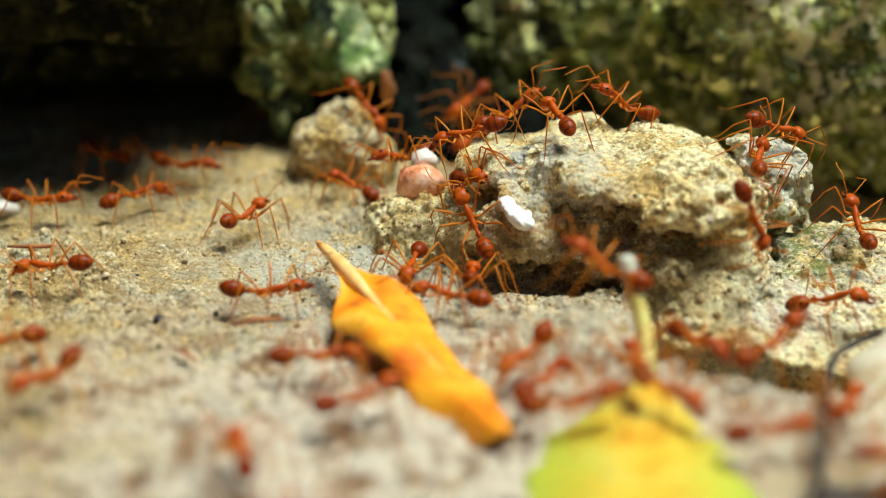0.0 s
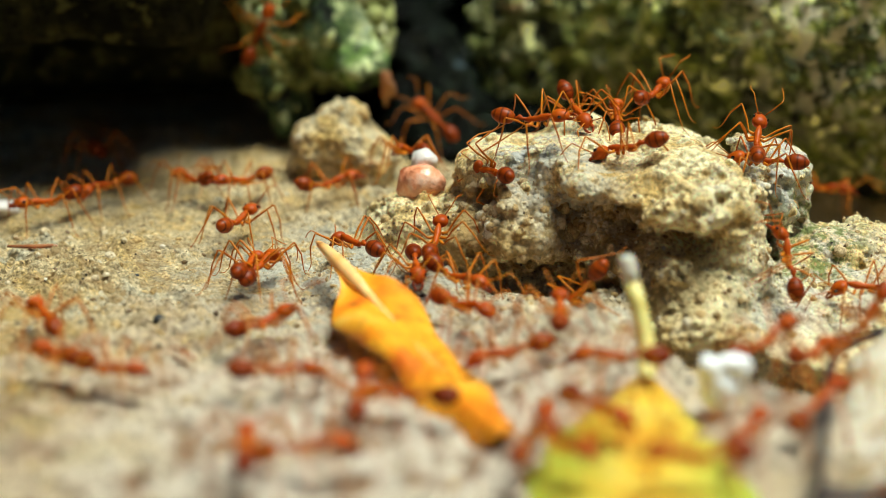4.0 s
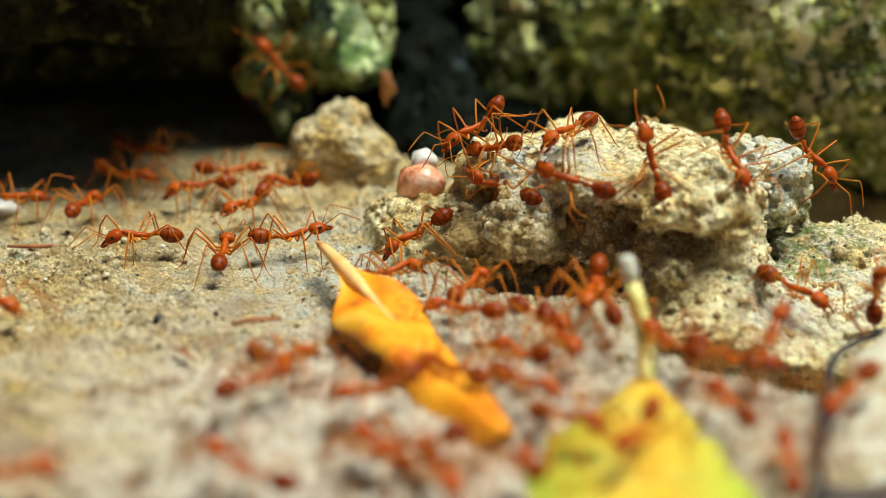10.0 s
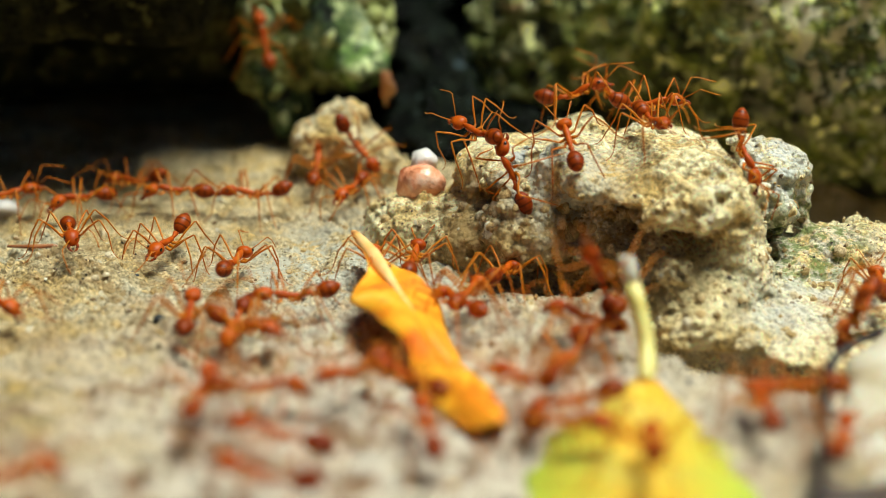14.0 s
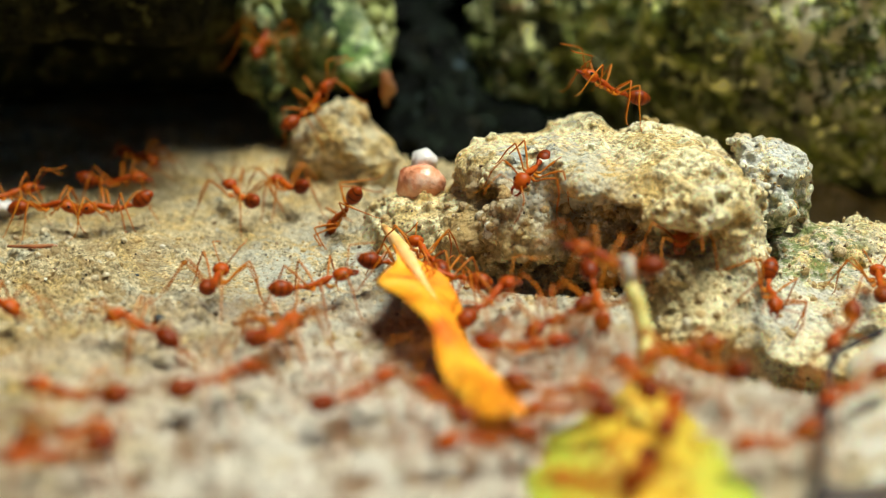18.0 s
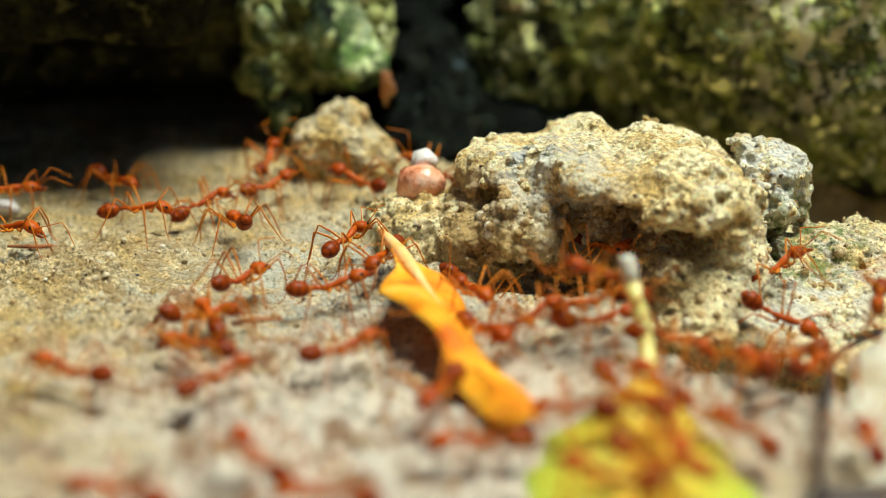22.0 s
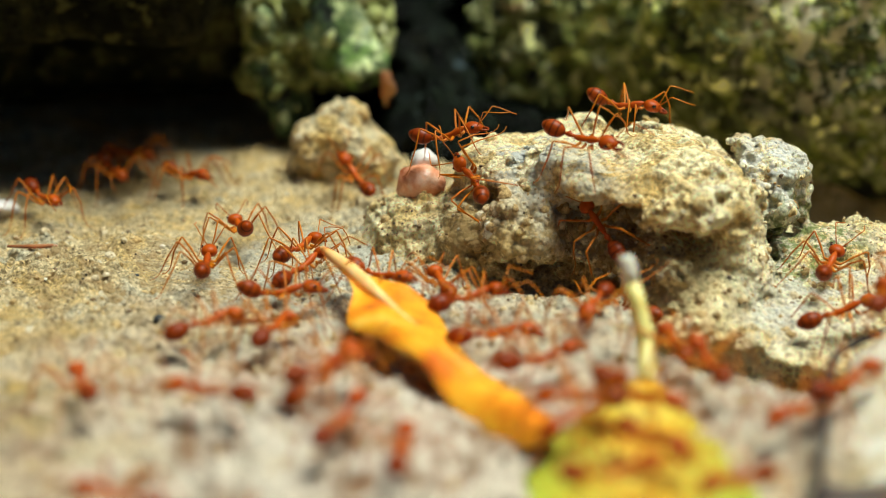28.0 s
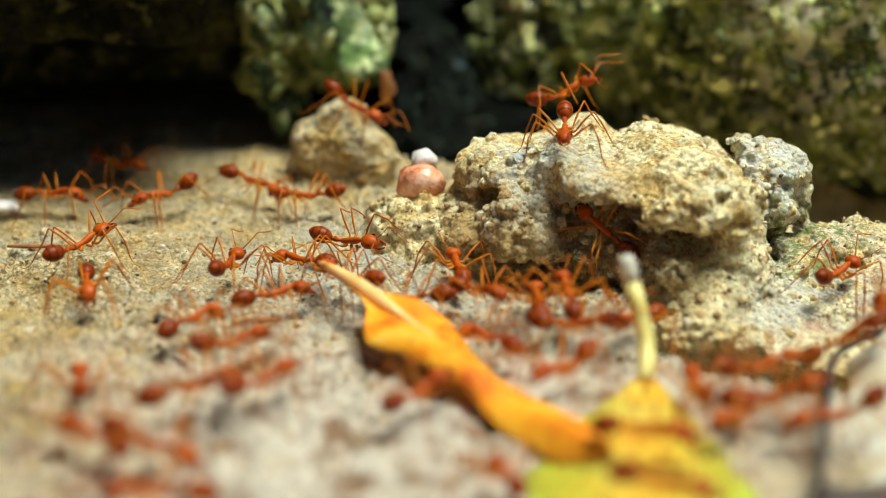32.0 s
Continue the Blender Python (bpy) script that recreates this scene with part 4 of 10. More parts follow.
def ant(bend_head=0, bend_gaster=0, rise=1.0):
    """One weaver ant: head with eyes, jaws and feelers; thorax, waist, gaster and six legs."""
    body = tagged(new("ant"), "orange-red weaver ant walking with long thin legs", "ant", "weaver ants")

    def thorax_shape(x, y, z):
        w = 1 - 0.38 * math.exp(-((x + 0.12) / 0.3) ** 2)
        return x, y * w * (1 - 0.25 * abs(x)), z * w + 0.35 * x * x * (1 if x > 0 else 0.2)
    part("thorax", lump(bmesh.new(), (0.9, 0, 2.7), (1.45, 0.43, 0.40), (0, -10, 0), 3, thorax_shape), SHELL, body)
    part("waist", tube(bmesh.new(), [(-0.2, 0, 2.65), (-0.6, 0, 2.65), (-0.9, 0, 2.82), (-1.15, 0, 2.7), (-1.5, 0, 2.65)], [0.16, 0.17, 0.3, 0.18, 0.14], 8), SHELL, body)
    tail = part("gaster", lump(bmesh.new(), (-1.2, 0, 0.05), (1.2, 0.80, 0.78), (0, 0, 0), 3, lambda x, y, z: (x, y * (1 - 0.28 * max(0, -x) ** 2) * (1 + 0.015 * math.sin(14 * x)), z * (1 - 0.28 * max(0, -x) ** 2) * (1 + 0.015 * math.sin(14 * x)))), GASTER, body, "darker banded gaster")
    tail.matrix_basis = pose(-1.35 * MM, 0, 2.65 * MM, 0, bend_gaster, 0)
    head = part("head", lump(bmesh.new(), (0.85, 0, 0), (0.92, 0.74, 0.58), (0, 0, 0), 3, lambda x, y, z: (x, y * (1 - 0.22 * x + 0.08 * abs(x)), z * (1 - 0.15 * x))), SHELL, body)
    head.matrix_basis = pose(2.3 * MM, 0, 3.0 * MM, 0, 22 + bend_head, 0)
    for s in (1, -1):
        part("eye", lump(bmesh.new(), (0.95, s * 0.68, 0.26), (0.2, 0.1, 0.17), (0, 0, 0), 2), EYE_BLACK, head, "small black eye")
        part("jaw", tube(bmesh.new(), [(1.55, s * 0.36, -0.1), (1.85, s * 0.42, -0.14), (2.2, s * 0.26, -0.16), (2.38, s * 0.05, -0.14)], [0.17, 0.15, 0.11, 0.04], 7), GASTER, head, "dark curved jaw")
        feeler = part("antenna", tube(bmesh.new(), [(0, 0, 0), (0.7, s * 0.55, 0.6), (1.3, s * 1.0, 1.2), (1.42, s * 1.1, 1.25), (2.1, s * 1.2, 0.95), (3.0, s * 1.1, 0.45), (3.6, s * 0.95, 0.2)], [0.06, 0.05, 0.05, 0.055, 0.05, 0.055, 0.045], 6), LIMB, head, "thin elbowed antenna")
        feeler.location = Vector((1.35, s * 0.26, 0.28)) * MM
        for k, (x, turn) in enumerate(LEGS):
            leg = part("leg", leg_mesh((0.88, 0.95, 1.06)[k], rise), LIMB, body, "long thin amber leg")
            leg.matrix_basis = pose(x * MM, s * 0.3 * MM, 2.45 * MM, 0, 0, s * turn)
    return body


PATTERNS = [ant(), ant(-25, 14, 1.15), ant(12, -10, 0.95), ant(-8, 30, 1.1)]


# ---- what moves ----


def placed(rows):
    """Rows of seconds, millimetres and degrees, as walk() takes them."""
    return [(t, pose(x * MM, y * MM, z * MM, rx, ry, rz)) for t, x, y, z, rx, ry, rz in rows]


def step_legs(body, rows, seed):
    """Legs swing in two sets of three with the distance walked; feelers sway."""
    rnd = random.Random(seed)
    times = [r[0] for r in rows]
    xyz = np.array([r[1:4] for r in rows])
    ticks = np.arange(0, 32.01, 0.2)
    at = np.stack([np.interp(ticks, times, xyz[:, k]) for k in range(3)], 1)
    moved = np.concatenate([[0], np.linalg.norm(np.diff(at, axis=0), axis=1)])
    turned = np.concatenate([[0], np.abs(np.diff(np.interp(ticks, times, [r[6] for r in rows])))])
    pace = np.minimum(moved / 5.5 * 2 * math.pi + np.minimum(turned, 30) * 0.03, 2.2)
    phase = np.cumsum(pace) + rnd.uniform(0, 6)
    swing = np.clip(pace * 26, 0, 24)
    legs = [c for c in body.children if c.name.startswith("leg")]
    for n, leg in enumerate(legs):
        side, k = (1, n) if n < 3 else (-1, n - 3)
        x, turn = LEGS[k]
        turn += rnd.uniform(-14, 14)
        lean = rnd.uniform(-6, 6)
        beat = math.pi * ((k + (side > 0)) % 2)
        keys, last = [], None
        for i, t in enumerate(ticks):
            a = turn + swing[i] * math.sin(phase[i] + beat)
            lift = lean - 0.35 * swing[i] * max(0, math.cos(phase[i] + beat))
            now = (round(a), round(lift))
            if last == now and 0 < i < len(ticks) - 1 and swing[i] < 2 and i % 20:
                continue
            last = now
            keys.append((float(t), pose(x * MM, side * 0.3 * MM, 2.45 * MM, 0, lift, side * a)))
        walk(leg, keys)
    for head in (c for c in body.children if c.name.startswith("head")):
        for feeler in (c for c in head.children if c.name.startswith("antenna")):
            base = feeler.location.copy()
            t, keys = 0.0, []
            while t < 32:
                keys.append((t, pose(*base, 0, rnd.uniform(-30, 12), rnd.uniform(-20, 20))))
                t += rnd.uniform(0.4, 1.1)
            keys.append((32, keys[-1][1]))
            walk(feeler, keys)


def go(kind, *rows):
    """An ant of that pattern, walking along its rows; the first of a kind is the pattern itself."""
    first = kind not in used
    body = PATTERNS[kind] if first else copy_thing(PATTERNS[kind], Matrix())
    used.setdefault(kind, []).append(body)
    colony.append((body, rows))


used, colony = {}, []


def motions():
    """All that moves: the dry leaf, the white scrap and the ants."""
    walk(dry_leaf, placed([(0, -3.0, 83.6, 2.8, 0, 2, -68.0), (11.5, -3.0, 83.6, 2.8, 0, 2, -68.0), (12, -2.8, 83.5, 2.9, -4, 2, -69.3), (13, -2.3, 84.5, 3, -10, 2, -70.8), (14, -1.7, 85.3, 3.1, -17, 2, -72.9), (15.5, -0.5, 85.6, 3.3, -24, 2, -74.7), (17, 0.5, 85.9, 3.4, -30, 2, -76.1), (18, 0.4, 85.9, 3.4, -30, 2, -74.8), (19, 0.7, 86.1, 3.4, -32, 2, -75.4), (20, 1.4, 85.2, 3.3, -25, 2, -74.3), (21, 0.9, 85.0, 3.3, -25, 2, -73.1), (22, 0.8, 85.3, 3.3, -25, 2, -72.8), (23, 0.9, 85.2, 3.3, -25, 2, -73.2), (24, 0.7, 85.0, 3.3, -24, 2, -72.5), (25, 0.0, 84.3, 3.2, -19, 2, -71.2), (26.5, -0.5, 83.2, 3, -10, 2, -67.4), (28, -1.0, 82.4, 2.9, -7, 2, -63.6), (29, -0.7, 81.3, 2.9, -7, 2, -62.8), (30, 0.4, 79.0, 3, -9, 2, -59.7), (31, 0.2, 79.7, 2.9, -7, 2, -58.5), (32, 1.2, 78.7, 3, -9, 2, -58.5)]))
    walk(scrap, placed([(0, 7.1, 104.5, 6.2, -65, 30, 43), (0.125, 8.3, 105.6, 6.2, -40, 15, 49), (0.25, 9.6, 104.3, 6.8, -35, -2, 65), (0.375, 10.8, 103.4, 7.3, 12, -23, 29), (0.5, 12, 102.6, 7.8, 63, -9, -10), (1, 14.4, 101.4, 8.4, 26, 13, 28), (1.25, 16, 102.7, 9.9, -24, -33, 6), (1.5, 17.9, 105, 11.1, -12, -55, 2), (2, 20.5, 96.4, 10.4, -51, 4, -10), (2.25, 22.6, 97.6, 6.7, -3, 0, 0), (2.5, 24.4, 97.5, 3.4, -4, 29, 26), (3, 21.5, 91.8, 0.4, -7, -21, 8), (3.5, 19.1, 77.9, 4, 0, 0, 10), (4.5, 23.7, 70.6, 3.3, 0, -20, 10), (5.5, 29.1, 70.7, 3.5, 0, 20, 10), (6, 31.6, 72, 4.5, 0, -20, 10), (6.5, 31.5, 69, 4.4, 0, 0, 10), (7.3, 34.6, 63.6, 5.8, 0, 32, 10), (9, 42.6, 61.4, 4.3, 0, -20, 10), (32, 42.6, 61.4, 4.3, 0, -20, 10)]))
    go(0, (0, 53.7, 90.5, -7.4, 2, -2, 171), (0.1, 49.1, 91.2, -7.4, -17, -8, 177), (0.2, 44.6, 92, -7.5, -36, -11, -174), (0.255, 42.1, 91.6, -7.2, -82, -19, -161), (0.31, 39.6, 91.2, -7, -128, -15, -147), (0.425, 37.2, 91.3, -5.9, -91, -19, 162), (0.54, 34.9, 91.4, -4.8, -65, 5, 118), (0.77, 30.6, 92.2, -2.7, -36, 15, 168), (0.88, 28.4, 93.4, -2.8, 1, -23, 113), (0.94, 27.3, 93.4, -2.4, 5, -26, 85), (1, 26.2, 93.5, -2.2, 32, -13, 50), (1.5, 23.8, 92.7, 1, 29, -27, 46), (2, 21.2, 95.7, 3.2, 34, -52, 65), (2.33, 21.6, 95.6, 3.7, 49, 9, 28), (2.67, 22.5, 97.5, 3.4, 1, 53, -28), (3, 23, 98, 3.7, -17, 41, -100), (3.75, 16.5, 97.7, 0.1, -20, 59, -176), (4.5, 12.2, 96.9, 1, -32, 36, 137), (5.25, 7.8, 94.9, 0.5, -23, 13, 103), (6, 2.2, 93.5, 0.4, -3, 0, 67), (7, 1.9, 94.9, 0.2, -3, 4, 72), (8, 2.5, 95, 0.3, -3, -2, 56), (9, 2.3, 94.7, 0.3, -3, -2, 65), (10, 2.3, 94.7, 0.3, -3, -2, 65), (11, 1.8, 95.5, 0.1, -1, 2, 73), (12, 2, 94.4, 0.2, -3, 1, 62), (13, 2.2, 94.5, 0.2, -3, -3, 54), (14, 2.2, 92.6, 0.3, -3, 0, 69), (17, 2.4, 97.7, 0.4, 4, 2, 138), (18, 0.5, 98, 0, 2, -7, 166), (18.33, 0.5, 98.7, 0.1, -4, -6, -137), (18.67, 0.5, 99.4, 0.2, -6, -1, -80), (19, 0.6, 100.1, 0.2, -3, 3, -24), (19.5, 1.1, 100.7, 0, -1, 8, 20), (20, 1.7, 101.3, -0.2, 3, 9, 64), (21, 1.3, 97, 0.1, 2, 3, 64), (21.5, 1.9, 95.5, 0.2, -2, -1, -1), (22, 2.5, 93.9, 0.3, 1, -6, -67), (22.33, 2.7, 93.6, 0.4, 7, -2, -124), (22.67, 2.9, 93.4, 0.5, 6, 6, 178), (23, 3.1, 93.1, 0.6, 0, 9, 120), (24, 1.1, 94.8, 0.1, 0, -1, 120), (25, 0.1, 99.4, -0, 3, -5, 140), (28, -0.1, 95.9, 0.1, 0, 0, 103), (29, 0.4, 96.5, 0.2, 3, 0, 86), (30, 0.9, 100.4, 0.1, 4, -4, 106), (31, 0.5, 101.7, 0.2, 8, -5, 99), (32, 1.1, 100.9, 0, 5, -3, 99))
    go(1, (0, -45.8, 173.8, 0.5, -1, 3, -17), (0.1, -41.9, 172.6, 0.5, -1, 2, -17), (0.2, -37.9, 171.5, 0.3, -1, 2, -17), (0.31, -34, 170.3, 0.5, -1, 1, -17), (0.54, -30.1, 169.1, 0.3, -2, 0, -18), (0.77, -26.2, 167.9, 0.1, 0, 0, -16), (0.797, -24.4, 158.5, 3.8, 40, -18, -51), (0.825, -22.6, 149.1, 7.5, 86, -12, -78), (0.853, -22.5, 154.3, 8, 71, -27, -107), (0.88, -22.3, 159.6, 8.4, 66, -47, -138), (0.885, -21.9, 155.8, 9.4, 85, -70, -106), (0.89, -21.5, 151.9, 10.4, -34, -82, 61), (0.895, -21.1, 148.1, 11.4, -31, -57, 107), (0.91, -21.1, 148.4, 12, -16, 11, 115), (0.925, -20.9, 147.9, 12.8, -32, -25, 99), (0.94, -20.7, 147.3, 13.5, -42, -64, 89), (1, -20, 146.8, 16.3, -30, -69, 123), (1.33, -20.6, 149.3, 17.2, 42, -32, 5), (1.67, -20.9, 150.9, 18.3, 32, 5, -51), (2, -21.3, 153.2, 19.6, 16, 23, -112), (2.5, -21.8, 151.9, 18, 39, 9, -70), (2.75, -21.8, 149.2, 17.8, 51, 0, -24), (3, -21.7, 147, 17.4, 54, -22, 13), (4.5, -20.8, 146.8, 14.8, 129, -71, -28), (6, -20, 147.1, 12.3, 14, -48, 102), (7, -20.5, 147.6, 11.7, 13, -35, 94), (8, -20.5, 147.6, 11.7, 13, -35, 94), (9, -20.9, 147.9, 11.6, 16, -27, 83), (9.5, -20.1, 147.2, 11.1, 39, -62, 80), (10, -19.4, 146.9, 10.3, -39, -46, 164), (11, -18.8, 146.9, 10.2, -70, -39, -163), (11.25, -20, 153.9, 9.6, -105, -37, 159), (11.5, -21.1, 160.9, 9, -138, -53, 123), (12, -21.8, 161.1, 10.7, -130, -72, 114), (12.25, -21.7, 161.3, 10.5, -114, -73, 92), (12.375, -21.7, 161.3, 10.5, -126, -72, 102), (12.438, -21, 154.6, 11.8, -119, -52, 138), (12.5, -20.4, 147.9, 13.1, -100, -37, 167), (13, -20.7, 147.8, 12.9, -172, -34, -115), (13.5, -20.5, 147.7, 12.8, -116, -74, -158), (14, -20.4, 147.5, 12.7, -13, -48, 111), (15.5, -20.8, 147.5, 12.5, -5, -14, 90), (16.25, -20.8, 147.8, 12.7, -35, -37, 133), (17, -20.7, 147.6, 13.1, -110, -21, -166), (17.25, -20.7, 147.6, 12.9, -63, -43, 162), (17.5, -20.7, 147.5, 12.7, -5, -34, 118), (18, -21.2, 148.3, 11.9, 15, -24, 79), (18.5, -20.7, 147.5, 12.8, -4, -38, 119), (18.75, -20.5, 149.4, 12.2, -57, -78, 169), (18.875, -20.8, 154.6, 11.1, -160, -70, -151), (19, -21.1, 159.7, 9.9, 147, -58, -162), (20, -22.3, 159.5, 8.5, -68, -72, 32), (21, -21.1, 159.7, 9.8, 144, -56, -171), (21.125, -20.5, 153.8, 10.5, -158, -53, -163), (21.25, -19.9, 148, 11.2, -101, -55, -155), (21.5, -20, 146.8, 10.6, -45, -36, 167), (21.562, -21.1, 156.6, 8.1, -54, -59, 141), (21.625, -22.2, 166.3, 5.5, -15, -80, 71), (21.75, -24.2, 183.7, 0.9, 45, -44, -26), (21.875, -23.8, 180.8, 0.9, 2, -66, 29), (22, -23.3, 177.5, 0.8, -15, -29, 75), (23, -24.6, 166.6, 0.6, -3, -29, 97), (23.2, -27.7, 164.8, -0.3, 1, 0, 151), (23.41, -31.3, 166.8, 0.3, 1, 0, 151), (23.61, -34.8, 168.7, 0.5, 0, 0, 151), (23.81, -38.4, 170.7, -0, -2, 1, 151), (24.01, -41.9, 172.7, 0.5, 0, -5, 151), (24.22, -45.4, 174.6, 0.7, 2, -3, 151), (32, -45.4, 174.6, 0.7, 2, -3, 151))
    go(2, (0, 1.8, 147, 6.8, -58, 20, -130), (0.1, -0.3, 145.3, 4.6, -50, -1, -113), (0.21, -2.6, 143.4, 1.4, -45, 4, -107), (0.31, -4.3, 139.9, 1, -46, -34, -88), (0.54, -6.2, 131.6, 5.1, -62, 1, -114), (0.77, -8.2, 130.5, 1.6, -71, 60, -170), (0.88, -9.3, 129.5, 1.3, -20, 12, -171), (1, -10.3, 127.4, 1.3, -13, 8, 143), (1.5, -12.1, 122, 0.4, -11, 4, 127), (2, -13.8, 116.3, -0.1, -8, 0, 111), (2.5, -16, 110.6, 0.1, -3, -2, 95), (3, -17.7, 105, -0, 1, -4, 79), (4.5, -15.8, 101.5, -0.4, 0, -3, 69), (6, -14.1, 98, -0.4, -1, -2, 58), (6.5, -14.2, 99.9, -0.4, -3, 0, 99), (7, -14.3, 101.8, -0.4, -4, 3, 141), (7.5, -10.4, 101.2, 0.2, -4, -4, 134), (8, -6.4, 100.6, 0.6, -3, -11, 127), (9, -5.8, 98.7, 0.3, -2, 0, 130), (9.5, -5.3, 98.6, 0.3, -1, -1, 83), (10, -4.9, 98.5, 0.3, 0, -1, 36), (10.5, -5.6, 98.7, 0.3, -1, -1, 86), (11, -6.2, 99, 0.4, -2, 1, 135), (12, -6.4, 99.4, 0.4, -2, -3, 135), (13, -6.6, 99.9, 0.5, -1, -8, 117), (14, -5.6, 100.5, 0.6, 1, -4, 108), (15, -6.8, 95.9, -0.1, 2, -1, 89), (16, -8.2, 90.7, -0.2, 2, 2, 71), (17, -9.7, 85.8, 0.1, 1, 5, 52), (18, -13.6, 85.2, -0.1, -2, 3, 65), (18.33, -14.7, 86, -0, 1, 3, 8), (18.67, -15.7, 86.8, 0.1, 3, 5, -50), (19, -16.8, 87.5, 0.3, 1, 8, -107), (19.33, -17.3, 87.1, 0.3, -4, 5, -167), (19.67, -17.8, 86.6, 0.3, -5, -1, 133), (20, -18.4, 86.1, 0.3, 0, -5, 73), (21, -18.9, 86.4, 0.3, 4, -2, 86), (22, -19.4, 87, 0.3, 4, -2, 111), (23, -21, 85.6, 0.6, 6, 1, 92), (24, -20.9, 84.3, 0.5, 3, -2, 33), (25, -17.8, 86.1, 0.4, -2, 1, 25), (28, -19.3, 84.8, 0.6, 0, -2, 37), (29, -20.3, 86.6, 0.4, 5, 0, 60), (30, -20.4, 86.1, 0.5, 4, 1, 56), (31, -21.2, 85, 0.3, 4, 7, 53), (32, -20.9, 85.9, 0.5, 5, 1, 55))
    go(3, (0, 2.8, 142.9, 3, -48, 11, -131), (0.15, -2.1, 143, 0.5, 1, -3, -127), (0.36, -4.9, 147.5, 2.7, 13, 1, -99), (0.47, -6, 140.2, 4.6, -16, 34, -120), (0.58, -7.1, 132.9, 6.4, -72, 46, -169), (0.685, -8.4, 133.9, 3.8, -73, 37, -161), (0.79, -9.6, 131.6, 2, -126, 48, 143), (0.84, -10.2, 131.3, 1.9, -47, 64, -131), (0.89, -10.9, 131.1, 1.7, -7, 28, -83), (1, -12.3, 129.5, 1.1, 16, 1, -27), (1.5, -12.7, 132.1, 3.9, 63, -7, -10), (2, -12.8, 132.3, 6.8, 46, -27, 3), (2.5, -11.6, 131.6, 2, 101, -9, -12), (2.75, -11.3, 130.3, 1.5, 58, -8, -10), (3, -11.1, 128.8, 1.1, 15, -5, -9), (4.5, -13.1, 126.9, 0.4, 3, -9, 55), (6, -15.1, 125.3, 0.8, -5, -1, 117), (7, -15.1, 126.7, 0.9, -5, -5, 115), (8, -15.5, 126.8, 0.9, -6, -4, 117), (9, -18.7, 123.1, 0.2, -4, 0, 180), (10, -19.8, 121.1, 0.1, -1, 0, -121), (11, -20.1, 115.9, -0, -1, 6, -110), (12, -23.6, 111.4, -0, -8, -1, -123), (14, -26, 109.1, 0.1, -6, 6, -109), (15, -27.3, 111.8, 0.9, -4, 5, -62), (16, -29.1, 115.3, 0.8, -3, 3, -15), (17, -30.5, 118.3, 0.1, -4, 0, 31), (17.33, -31.1, 118.4, 0.2, -4, 4, 83), (17.67, -31.7, 118.6, 0.2, 0, 5, 135), (18, -32.3, 118.7, 0.2, 3, 4, -174), (18.5, -32.5, 114.1, 0.8, 1, 3, 150), (19, -32, 109.7, 0.5, 0, 0, 113), (19.5, -31.8, 105.2, 1, 1, -2, 76), (20, -31.7, 100.6, 1, 3, -3, 39), (20.5, -29.2, 95.5, 0.4, 1, -1, 31), (21, -26.7, 89.7, 0.6, -2, 1, 23), (21.67, -22.6, 88.2, 0.3, -2, 2, 30), (22.33, -18.3, 86.5, -0.1, -2, 3, 36), (23, -14.3, 85.5, -0.1, -2, 4, 43), (24, -11.8, 85.8, 0.2, 1, 12, 58), (25, -12.1, 87.4, -0, -1, 10, 28), (26.5, -13.2, 91.2, -0.7, 0, 4, 21), (28, -14.4, 95.1, -0.5, 1, -2, 14), (29, -15.3, 93.7, -0.5, -4, -5, -34), (29.5, -15.4, 88.7, 0, -4, -1, 15), (30, -15.8, 83.8, 0.4, -2, 2, 63), (31, -15.6, 81.8, 0.7, -3, -2, 31), (32, -16.8, 80.2, 0.5, -3, 0, 41))
